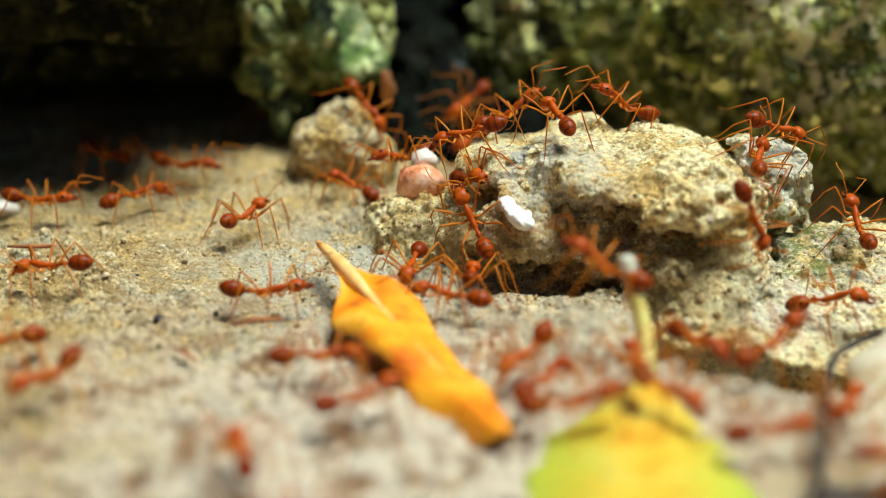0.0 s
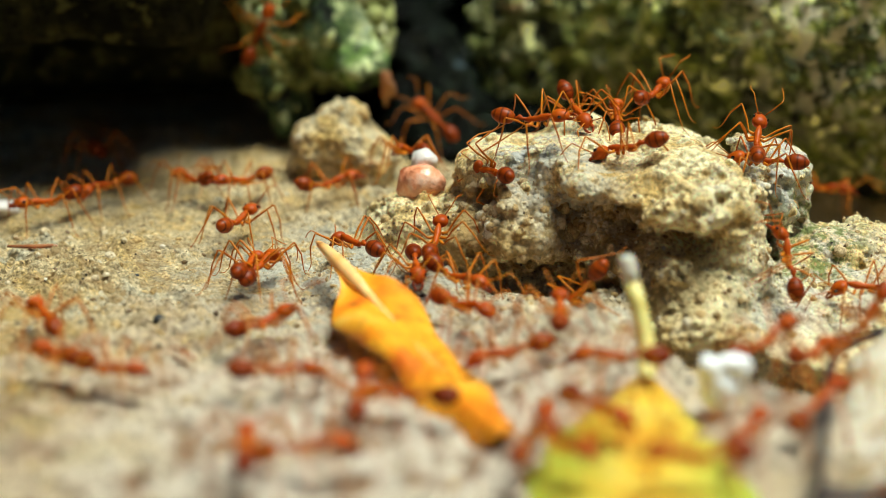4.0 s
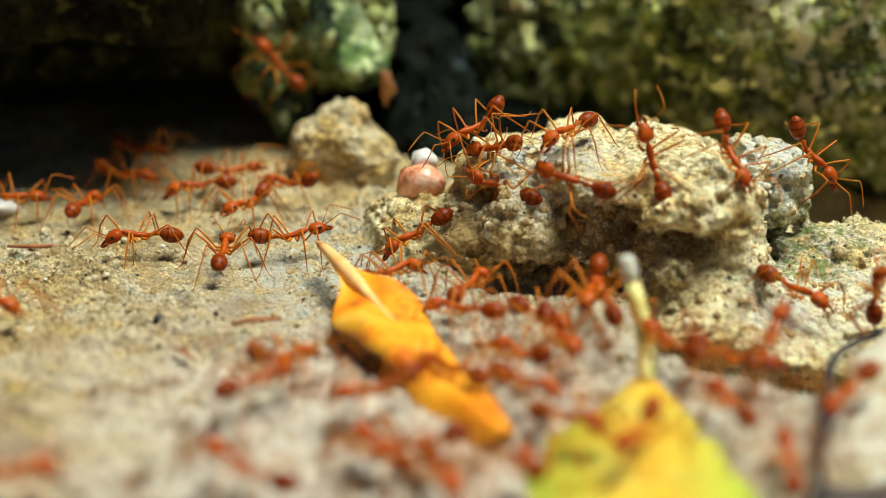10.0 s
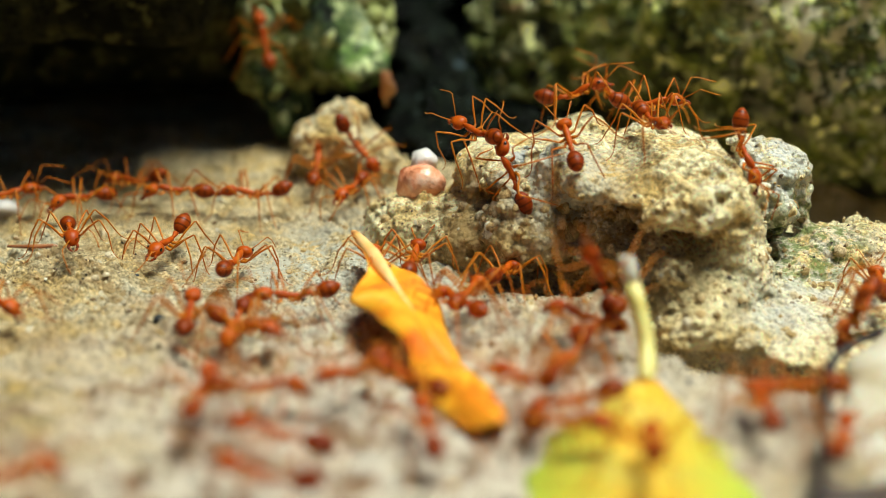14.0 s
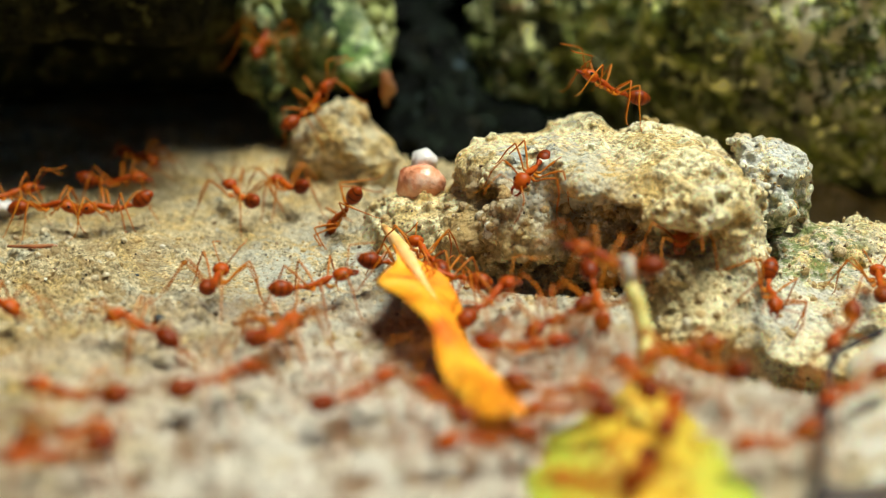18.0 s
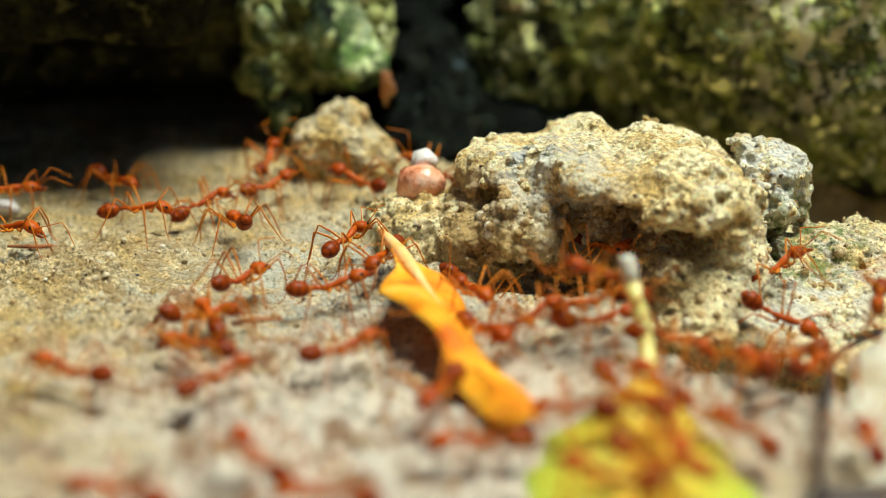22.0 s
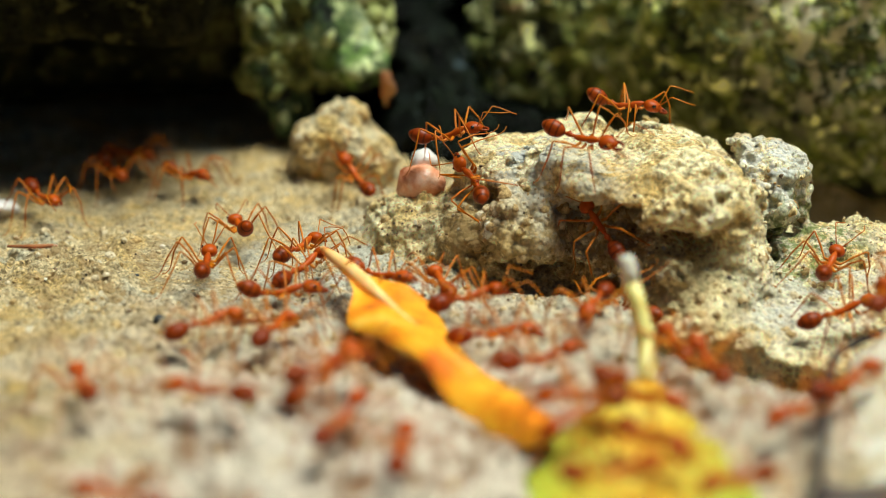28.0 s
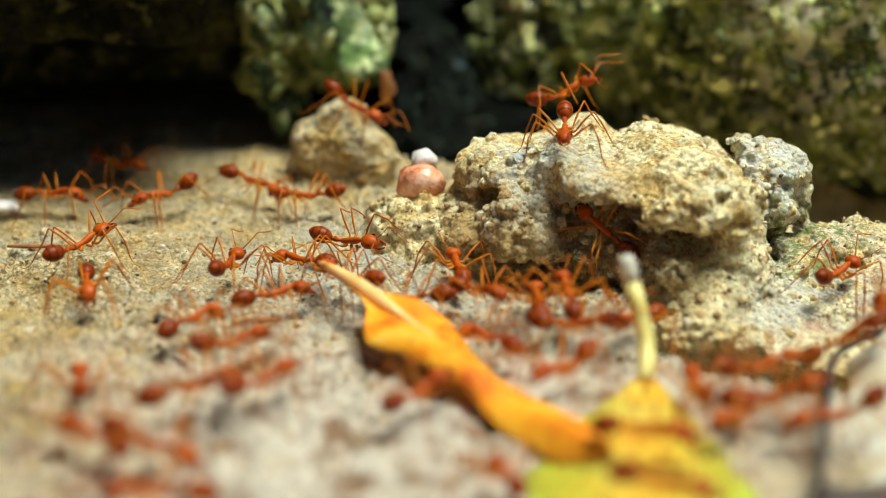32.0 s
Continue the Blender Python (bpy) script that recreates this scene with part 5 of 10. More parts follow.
    go(0, (0, 19, 128.6, -0.5, -7, 2, -112), (0.1, 20.1, 138.1, 0.5, -23, 63, -115), (0.2, 17.2, 117.9, 10.9, -13, 8, -111), (0.31, 16.6, 122.3, 10.8, -41, -44, -91), (0.54, 15.5, 117.1, 11.7, -7, 6, -112), (0.77, 14.2, 112.2, 11.8, 11, -7, -107), (1, 13.1, 109.4, 11.5, -2, -2, -171), (2, 10.3, 119, 10.7, 29, 21, -125), (2.5, 8.4, 110.8, 11.3, -17, 35, -161), (3, 6.9, 109.1, 9.5, -88, 32, 144), (6, 8.1, 111.4, 9.9, -91, -7, 102), (7, 8.2, 109.6, 10.3, -97, -23, 117), (8, 7.8, 109.1, 10, -116, -15, 130), (9, 6.7, 108.9, 9.2, -90, -17, 151), (10, 7, 109.2, 9.5, -120, -14, 158), (10.5, 2.6, 109.9, 5.6, -51, -3, 122), (11, 0.1, 108.1, 3.2, -64, -29, 105), (12, -3.2, 109.6, 4.1, -43, -30, 130), (12.33, -5.1, 113.3, 3.5, -53, -68, 95), (12.67, -7.2, 115.1, 3.4, 59, -63, -43), (12.835, -8.4, 120.3, 2.1, 31, -28, -45), (13, -9.6, 125.5, 0.8, 6, 3, -62), (14.33, -9.3, 124.4, 0.8, -3, 3, -120), (15.67, -9.2, 123.9, 0.6, -7, -1, -178), (17, -9.1, 122.7, 0.5, -7, -7, 124), (18, -7.5, 115.9, 2, -40, 47, 131), (18.5, -8.7, 116.4, 0.4, 2, -2, -163), (19, -11.8, 111, 0.3, 9, 11, -98), (20, -12, 106.1, 0.2, 3, -5, -63), (21, -11.4, 108.3, -0, 1, -7, -23), (21.5, -10, 107, 0.5, -4, -9, 19), (22, -8.6, 105.8, 1, -10, -7, 62), (23, -7.2, 104.8, 0.8, -2, -1, 97), (24, -9.1, 105.3, 0.8, -2, -4, 75), (25, -9.4, 107.3, 0.6, -12, -12, 65), (28, -13.3, 105.2, 0.3, -4, -1, 60), (29, -11.7, 102.4, 0.2, -6, -1, 126), (30, -12.2, 102.9, 0.2, -2, 14, 166), (31, -12.9, 104.9, 0.3, -1, 3, 172), (32, -12.2, 102.5, 0.1, -6, 6, 144))
    go(1, (0, -19.8, 116.1, 0.1, 1, -3, 63), (1, -20.2, 112.4, 0, -1, -4, 45), (2, -20.6, 115.1, -0.1, 1, -2, 66), (3, -20.8, 115.1, -0, 1, -1, 71), (6, -18.9, 112.4, -0.1, 0, -1, 41), (7, -19.9, 110.7, 0.1, 1, -9, 17), (8, -20.9, 107.8, 0.2, 1, -2, 40), (9, -17, 111, -0.2, 2, -4, 37), (10, -15, 110.2, -0.1, 2, -2, 17), (11, -15, 109.2, -0.1, 0, -3, 7), (11.5, -15, 107.3, -0.1, -5, 1, 77), (12, -15, 105.3, -0.1, -3, 7, 146), (12.33, -14.4, 103.1, -0.4, -4, 3, 90), (12.67, -13.8, 100.7, -0.3, -1, -1, 33), (13, -13.2, 98.5, -0.2, 3, 0, -23), (13.33, -12.9, 97, -0.3, 3, 1, -72), (13.67, -12.6, 95.5, -0.6, 2, 2, -120), (14, -12.4, 94.1, -0.4, 0, 1, -169), (15, -12.1, 94.3, -0.3, -1, 0, 138), (16, -11.7, 94.4, -0.3, -2, -2, 85), (17, -11.3, 94.6, -0.3, 0, -3, 32), (18, -11.5, 96.4, -0.3, 1, -7, 18), (19, -11.4, 95, -0.3, 2, -1, -7), (20, -10.9, 94.5, -0.2, 1, 0, 0), (21, -10.6, 94.1, -0.4, 1, -2, -7), (22, -10.1, 95.8, -0.2, 0, -5, 22), (23, -10.4, 97.1, -0.1, 3, -4, 8), (24, -7.2, 96.5, 0.1, -2, -9, 66), (24.5, -8.1, 97.2, 0.1, 6, -5, -3), (25, -8.9, 97.8, 0.1, 5, 3, -71), (28, -5.9, 97.7, 0.3, 2, 0, -37), (29, -6.3, 97.8, 0.3, 4, 0, -37), (29.33, -7.2, 98.6, 0.3, 2, 3, -85), (29.67, -8.1, 99.5, 0.2, -2, 3, -132), (30, -9.1, 100.3, 0.2, -5, 0, 180), (31, -9.1, 100.1, 0.2, -6, -12, 143), (32, -7.8, 97.6, 0.2, -5, 0, 143))
    go(2, (0, -9.5, 127, 0.5, -8, -11, 139), (0.33, -10.2, 123.4, 0.5, -15, -10, -166), (0.67, -10.8, 119.6, 0.8, -7, 15, -112), (1, -11.6, 118.2, 0.3, 55, 9, -50), (1.33, -10.2, 112.2, 0.3, 33, -24, 4), (1.67, -9.2, 109.1, 0.5, 8, -19, 66), (2, -8, 105.8, 0.6, -1, 4, 120), (3, -8.9, 104.2, 0.5, -1, 6, 120), (4.5, -6.6, 108.2, 0.4, -20, 4, 144), (6, -5.5, 112.1, 3.4, -49, 22, 159), (6.25, -7.3, 115.2, 1.8, -15, 1, 157), (6.5, -9.1, 118.2, 0.3, 22, -15, 143), (7, -14.6, 114.5, 0.3, -3, 6, 149), (7.5, -16.3, 113.9, 0.3, 0, 3, -170), (8, -18.1, 113.3, 0.2, 1, -2, -130), (9, -22.5, 112.2, 0.1, -2, -5, -148), (9.5, -25.6, 111, 0.2, -5, -4, -155), (10, -28.6, 109.7, 0.3, -8, -3, -163), (11, -34.1, 110.2, 0.8, 2, -6, 160), (11.5, -32.8, 105.8, 0.5, -2, 1, -175), (12, -31.5, 101.2, 0.7, -4, 9, -151), (12.5, -34.8, 100.8, 0.2, -3, 5, -151), (13, -37.5, 100.7, 0.5, -1, 1, -151), (13.5, -36.5, 104.2, 0.3, 1, 0, -112), (14, -35.1, 107.9, 1.3, 2, -2, -74), (14.1, -37.4, 108.2, 0.6, 3, 2, -131), (14.21, -39.3, 108.5, 0.6, -1, 6, 171), (14.42, -43.4, 109.1, -0.4, 0, 6, 171), (14.63, -47.5, 109.7, -0.6, 0, 3, 171), (14.84, -51.7, 110.4, -0.5, 4, -4, 171), (15.05, -55.8, 111, 0.1, 5, -4, 171), (15.26, -60, 111.6, 0.4, 5, -3, 171), (15.47, -64.1, 112.3, 0.8, 3, 0, 171), (32, -64.1, 112.3, 0.8, 3, 0, 171))
    go(3, (0, -3.4, 119.6, 5.2, 28, -9, -148), (1, -2.4, 111.1, 4.7, -7, 36, -139), (1.5, -1.4, 110.7, 2.4, -46, 13, 143), (1.75, -1, 109, 2.1, -63, -17, 123), (2, -0.7, 107, 1.9, -71, -49, 101), (3, -1.3, 104.6, 1.4, -1, -19, 72), (6, 2, 106.2, 3, -24, -35, 99), (7, 1.7, 109, 4.4, -45, -62, 126), (7.5, -1.5, 111.6, 3.7, -39, -39, 139), (8, -5.6, 113.1, 3.4, -60, 9, 138), (9, -8.3, 127.5, 0.8, -17, -8, 114), (9.33, -9.5, 126.5, 0.5, 2, -32, 116), (9.67, -12.2, 122.7, 0.6, -20, 5, 134), (10, -15.5, 126.5, 0.6, -6, 3, 145), (11, -14.3, 126.6, 0.8, -5, -1, 142), (12, -14.1, 129.8, 1.1, -18, -8, 130), (12.5, -16.8, 127.9, 0.5, -12, -4, 164), (13, -19.5, 126, 0.4, -5, -5, -162), (15, -18.7, 121.5, 0.1, -2, -2, 161), (17, -17.9, 116.9, -0.1, -2, 1, 125), (17.5, -19.4, 119.8, -0.3, -1, -4, 123), (18, -20.9, 122.8, 0.2, 0, -10, 122), (18.33, -22.9, 124.1, 0.1, -2, -7, 179), (18.67, -24.9, 125.5, 0.5, -1, -3, -124), (19, -26.9, 126.8, 0.5, 3, -3, -67), (20, -29, 130.7, 0.8, 5, 0, -64), (20.5, -25.5, 133, 0.8, 11, -5, -25), (21, -22.5, 138.9, 0.5, 14, -11, 14), (22, -18.3, 133.1, 1.6, -11, -21, 81), (22.5, -18.1, 133.1, 1.5, 18, -23, 21), (23, -17.9, 133.2, 1.5, 35, -2, -31), (23.5, -18.8, 133.9, 1.7, 21, -25, 10), (24, -19.6, 134.5, 1.8, -9, -31, 62), (24.33, -18.6, 134.5, 2.6, 19, -19, 5), (24.5, -18, 133.4, 3.2, 59, -22, -22), (24.67, -17.5, 133.1, 3.7, 98, -11, -50), (25, -16.3, 132.3, 4.6, 102, 59, -32), (26, -19.7, 134.6, 1.2, 22, 33, -71), (27, -23.4, 130.9, 1.4, 14, 14, -58), (28, -27.2, 129.3, 0.7, 4, -8, -43), (29, -22.9, 128.7, 1.1, 2, 8, -36), (30, -26.2, 129.6, 1.1, 4, 0, -58), (31, -29.9, 131.5, 0.4, 5, 1, -44), (31.5, -29, 127.4, 0.3, 4, 5, -97), (32, -28, 123, 0.6, 0, 7, -150))
    go(0, (0, 3.5, 111.6, 10.3, -19, 18, 170), (1, 7.7, 118.4, 10.5, 3, 21, -167), (1.5, 6.6, 115, 10.1, 3, 17, 150), (2, 5.4, 110, 10.3, -23, -28, 112), (2.5, 1.9, 112.5, 8.8, -25, 21, 124), (3, -2.4, 138.5, 1.1, 11, -13, 166), (3.75, -3, 128.3, 3.6, 8, 5, 131), (4.5, -3.6, 118.1, 6.1, -6, 18, 93), (6, -5.2, 117.2, 5.7, -10, -14, 30), (6.33, -2.8, 116.4, 5.9, -21, -4, 76), (6.67, -0.2, 137.8, 0.8, 8, -21, 122), (7, 2.2, 112.6, 9, -9, 28, 165), (8, 2.2, 111, 8.6, -35, 43, 160), (9, 0.4, 111.9, 5, 24, -10, -178), (10, -1, 108.5, 1.3, 2, 28, -165), (11, -3.1, 102.3, 0.4, -2, 6, -96), (12, -3.1, 102.3, 0.4, -2, 6, -89), (12.33, -3.1, 101.6, 0.3, 5, 4, -30), (12.67, -3, 101, 0.3, 7, -3, 27), (13, -3, 100.4, 0.3, 2, -9, 86), (14, -2.8, 102, 0.4, 3, -6, 82), (17, -4, 100.6, 0.5, 2, 0, 58), (18, -4.6, 100.1, 0.4, 1, 11, 11), (19, -7.7, 97.7, 0.1, -1, -6, 54), (20, -6.9, 97, 0.2, -1, -5, 62), (21, -7.9, 98.7, 0.1, 2, -5, 60), (21.33, -7, 100.1, 0.3, 5, -2, 3), (21.67, -6.1, 101.2, 0.3, 4, 2, -54), (22, -5.2, 102.7, 0.7, 0, 3, -111), (22.5, -6.8, 101.7, 0.6, 1, 3, -71), (23, -8.4, 100.6, 0.5, 2, 1, -30), (24, -11.8, 99.4, -0.2, 4, -5, 2), (25, -11.8, 99.4, -0.1, 1, -7, 39), (28, -12.4, 100.9, -0, -2, -12, 51), (29, -12.2, 99.3, -0.3, 3, -9, 18), (30, -15.2, 95.5, -0.6, 1, -5, 10), (31, -15, 94.9, -0.3, 1, 0, 48), (32, -15, 94.4, -0.4, 0, 0, 31))
    go(1, (0, 7.5, 117.9, 10.4, -3, -29, 10), (1, 10.1, 121.3, 10, -29, -3, 45), (1.5, 14.8, 116.1, 11.7, 0, -11, 29), (2, 20.4, 117.2, 11.8, -3, -2, 14), (3, 19.7, 118.2, 12.1, -23, -3, 28), (4.5, 21.6, 118.4, 11.7, 11, -8, 81), (6, 23.5, 119.2, 11, 28, -17, 139), (7, 22.6, 119.4, 12.1, 29, -33, 116), (8, 22.5, 119, 11.9, 28, -29, 117), (8.5, 24.1, 115.3, 9.8, 26, -17, 88), (9, 25.5, 112.3, 10.6, 23, 4, 62), (9.67, 22.9, 115.1, 9.7, -13, -36, 81), (10, 18, 103.7, 10.8, -27, -66, 137), (10.165, 16.4, 105.5, 9.2, -58, -27, 137), (10.33, 14.8, 107.3, 7.7, -86, 8, 117), (11, 11.6, 106.3, 7.5, -123, 43, 123), (11.5, 14, 109.1, 11.7, -73, 43, 145), (11.75, 15.2, 112.3, 11.7, -29, 25, 166), (12, 16.5, 116.4, 11.3, -1, -29, 161), (13, 16.7, 116.5, 11.5, -5, -30, 167), (14, 16.8, 122.2, 10.8, 40, -24, 157), (17, 15.3, 117.7, 12.1, -3, -12, 176), (18, 16, 119.4, 12.2, 0, -25, -171), (19, 15.9, 118.5, 12.4, -2, -12, 166), (19.5, 12.2, 118.6, 11.2, 3, 19, 153), (20, 8.5, 118.2, 10.4, -4, 18, 150), (20.5, 5.6, 112, 10.3, -2, 19, 173), (21, 2.7, 111.8, 9.5, 8, 24, -161), (21.75, 0, 134.7, 0.4, -1, -27, 173), (22.5, -3.1, 111.1, 3.1, -27, -2, 136), (23.25, -4.6, 105.2, 1, -10, -11, 107), (24, -8.2, 102.3, 0.8, -2, -23, 75), (25.33, -4.4, 105.2, 1, -27, -26, 88), (26.67, 1.4, 110.6, 4.7, -37, 30, 82), (28, 5.3, 108.5, 8.2, -77, -17, 111), (29, 2.4, 110.2, 7.7, -74, -9, 106), (29.2, 1.1, 124.1, 4.2, -28, -19, 98), (29.4, -0.1, 137.9, 0.8, 20, -21, 85), (29.8, -3.5, 142.6, 1.2, 20, -10, 57), (30.2, -6.1, 126.5, 7.8, -1, -18, 48), (30.6, -9, 131.7, 8, 11, -14, 24), (31, -11.8, 136.9, 8.1, 20, -7, 2), (32, -10.6, 133.8, 8.1, 16, 27, -25))
    go(2, (0, 10.9, 110.7, 11.9, -6, -11, 107), (1, 12, 110.8, 11.9, -2, -6, 152), (1.5, 13.1, 114.2, 11.7, 3, -3, 113), (2, 14.1, 115.2, 11.9, 8, -6, 75), (3, 18.1, 117.1, 10.9, -28, -23, 66), (4.5, 15.5, 115.9, 10.2, 17, -14, 107), (6, 12.6, 109.6, 11.5, -11, -13, 161), (7, 11.4, 107.6, 11.5, -18, -8, 156), (7.5, 11.7, 107.3, 11.3, -4, -14, 97), (8, 11.9, 107, 11.1, 9, -5, 40), (8.33, 12, 107.4, 11.2, 0, -10, 100), (8.67, 12.1, 107.5, 11.3, -10, -5, 160), (9, 12.2, 108.3, 11.2, -6, 7, -140), (10, 12, 108.3, 11.2, -4, 9, -134), (11, 12.2, 108.7, 11.3, -6, 10, -131), (12, 9.8, 110.7, 11.7, 16, 2, -75), (12.33, 10.9, 108.5, 11.8, 26, -24, -25), (12.67, 11.9, 107.2, 11, 2, -31, 39), (13, 13, 105.6, 10.4, -19, -23, 103), (14, 12.3, 106.2, 10.7, -20, -23, 98), (14.23, 12.8, 110.4, 11.6, 1, -4, 84), (14.46, 13.2, 115.2, 11.6, -2, 1, 84), (14.69, 13.9, 121.9, 11.7, -18, 18, 83), (14.92, 14, 122.1, 11.8, -11, 25, 84), (15.04, 15.4, 143.5, 0.1, 9, -38, 91), (15.16, 12.8, 107.4, 5.6, 6, 6, 47), (15.39, 15, 131.6, -0.3, -1, -4, 84), (32, 15, 131.6, -0.3, -1, -4, 84))
    go(3, (0, 16.5, 117.8, 11.4, -14, -35, -161), (1, 18.6, 119, 11.3, 14, 15, -158), (1.33, 19.3, 117.1, 12, -10, 15, -104), (1.67, 20.3, 117.4, 11.8, -10, 15, -57), (2, 21.9, 123.3, 9.8, -53, 31, -20), (2.665, 18.9, 120.2, 10.8, -22, 24, -35), (3.33, 15.9, 117, 11.7, 10, 24, -51), (4.67, 10.6, 119.5, 10.6, 23, 15, -101), (6, 4.8, 110.7, 10.8, -1, 24, -154), (7, 5.7, 114, 10.4, 9, 16, -142), (8, 3.2, 113.3, 10, 19, 34, -144), (9, 3, 112.9, 9.8, 9, 34, -158), (10, 4.4, 112.1, 10.7, 3, 24, -150), (11, 7.7, 119, 10.6, 7, 22, -155), (11.33, 9.2, 118.5, 10.3, -9, 14, 143), (11.67, 10.8, 119.4, 10.8, -30, 7, 81), (12, 12.2, 116.6, 11.8, -2, -16, 27), (12.5, 12, 115.1, 12, -2, -17, -34), (13, 11.8, 115.1, 11.8, 6, -4, -95), (13.5, 12, 118.8, 11.2, 17, -19, -59), (14, 13.5, 120.1, 11.5, -5, -21, -11), (15.5, 12, 118.8, 11.1, -5, -31, -3), (17, 10.2, 111.1, 12, -3, -20, 11), (17.33, 14.4, 107.5, 11.4, 43, -10, -25), (17.67, 18.1, 108, 6, -17, -35, 8), (17.835, 20, 104.5, 5, 4, -15, -53), (18, 21.8, 101.1, 4, -2, 12, -105), (18.33, 15.9, 96.3, 0.3, 19, 58, -131), (18.67, 12.2, 92, 1.6, -2, 37, -169), (19, 7.2, 88.4, 1.1, -3, 12, 168), (19.33, 10.6, 93.6, 1.2, 30, 39, -140), (19.67, 15.2, 98.6, 0.4, 76, 27, -76), (19.835, 16.9, 98.2, 3.4, 58, 5, -38), (20, 18.6, 97.8, 6.5, 30, 0, 4), (20.25, 20.9, 104, 4.5, 66, 2, -21), (20.5, 23.2, 110.3, 2.5, 99, 18, -41), (21, 23.5, 97.7, 6, 157, 57, 17), (21.125, 24.6, 98.1, 5.2, 76, 28, -60), (21.25, 25.6, 98.4, 4.5, 53, -31, -75), (21.5, 30, 112.6, -1.4, 67, -43, -49), (22, 31.1, 100.6, -0.1, -19, -22, 28), (23, 35.4, 100.1, 0.5, 4, -3, 38), (24, 35.5, 100, 0.5, 6, -2, 27), (25, 36.4, 102.8, -0.3, -1, -3, 35), (28, 34.6, 102.2, -0.2, 15, -10, 64), (29, 34.6, 102.1, -0.3, 14, -8, 64), (30, 34.8, 101.9, -0.2, 17, -11, 59), (31, 34.5, 102.2, -0.2, 14, -11, 61), (32, 34.9, 100.5, -0.3, 17, -5, 47))
    go(0, (0, 29.9, 111.3, 11.1, 31, 21, 26), (1, 33.1, 109.1, 9.2, 35, 47, -19), (1.5, 35, 118.7, 0.3, -122, 57, -145), (1.75, 34, 112.8, 0.7, -23, 59, -94), (2, 33, 106.8, 1.1, 39, 34, -85), (2.25, 31.6, 106.9, 3.3, -4, 19, -114), (2.5, 30.3, 107.1, 5.5, -34, -9, -126), (3, 29.4, 108.9, 8.8, -51, 21, -175), (3.75, 30.2, 108.4, 8.2, -22, 4, 170), (4.5, 31, 107.9, 7.5, 11, -4, 149), (6, 35.2, 110.9, 4.5, -41, -32, 177), (7, 34.2, 110.8, 6, -81, -20, -143), (7.25, 32.9, 110.2, 3.9, -58, 17, -148), (7.5, 31.5, 109.5, 1.7, -24, 52, -130), (8, 31.6, 107.5, 0.8, -2, 41, -151), (8.5, 28.9, 101.4, 4.1, 39, 12, -90), (8.75, 27.8, 99.6, 5.3, 2, 36, -91), (9, 26.6, 97.7, 6.6, -52, 52, -115), (9.125, 27.4, 99, 5.2, 6, 22, -67), (9.25, 28.1, 100.3, 3.9, 32, -24, -57), (9.5, 30.8, 108.4, -0.6, 56, 16, -73), (10, 30.8, 98.1, -0.6, 11, 12, -44), (11, 34.8, 98.4, -1, 36, 0, -20), (12.5, 36.8, 98.2, -0.8, 15, -11, 32), (14, 39.4, 98.9, -1, -4, -2, 85), (17, 38.8, 97.8, -0.6, 0, -4, 81), (18, 38.8, 97.8, -0.6, 0, -4, 81), (18.33, 40.3, 99.4, -0.4, -1, -46, 44), (18.67, 38.7, 89, 3, 94, -45, -68), (19, 38.2, 85.4, 6, 102, -1, -109), (20, 38.2, 85.4, 6, 102, -1, -109), (20.5, 38.5, 86.8, 4.7, 98, 51, -121), (21, 38.7, 88.3, 3.4, -35, 73, 100), (21.5, 38.6, 86.5, 3.2, 94, 49, -122), (22, 38, 84.9, 5.5, 96, -3, -107), (22.5, 38.9, 86.8, 3.2, 92, -36, -119), (23, 39.2, 88.8, 3.6, -81, -111, 43), (24, 39.4, 88.9, 3.5, -76, -105, 38), (25, 39.4, 88.9, 3.5, -76, -105, 38), (26.5, 38.5, 96.9, -0.9, -2, -58, -6), (28, 34.8, 94.9, -1.7, 19, -16, 8), (29, 34.5, 95.7, -1.3, 17, -29, 28), (30, 33.6, 95.2, -1.2, 19, -23, 20), (31, 33.5, 93.9, -1.7, 26, -10, -1), (31.11, 34.4, 90.8, -3.7, 36, 3, -5), (31.22, 36.7, 89.9, -6, 86, 5, -3), (31.43, 41.5, 91.3, -7.5, 11, 11, -24), (31.65, 45.3, 89.4, -7.4, 3, 3, -27), (31.87, 49.2, 87.4, -7.9, 4, -2, -27), (32, 53, 85.4, -7.5, 3, 1, -27))
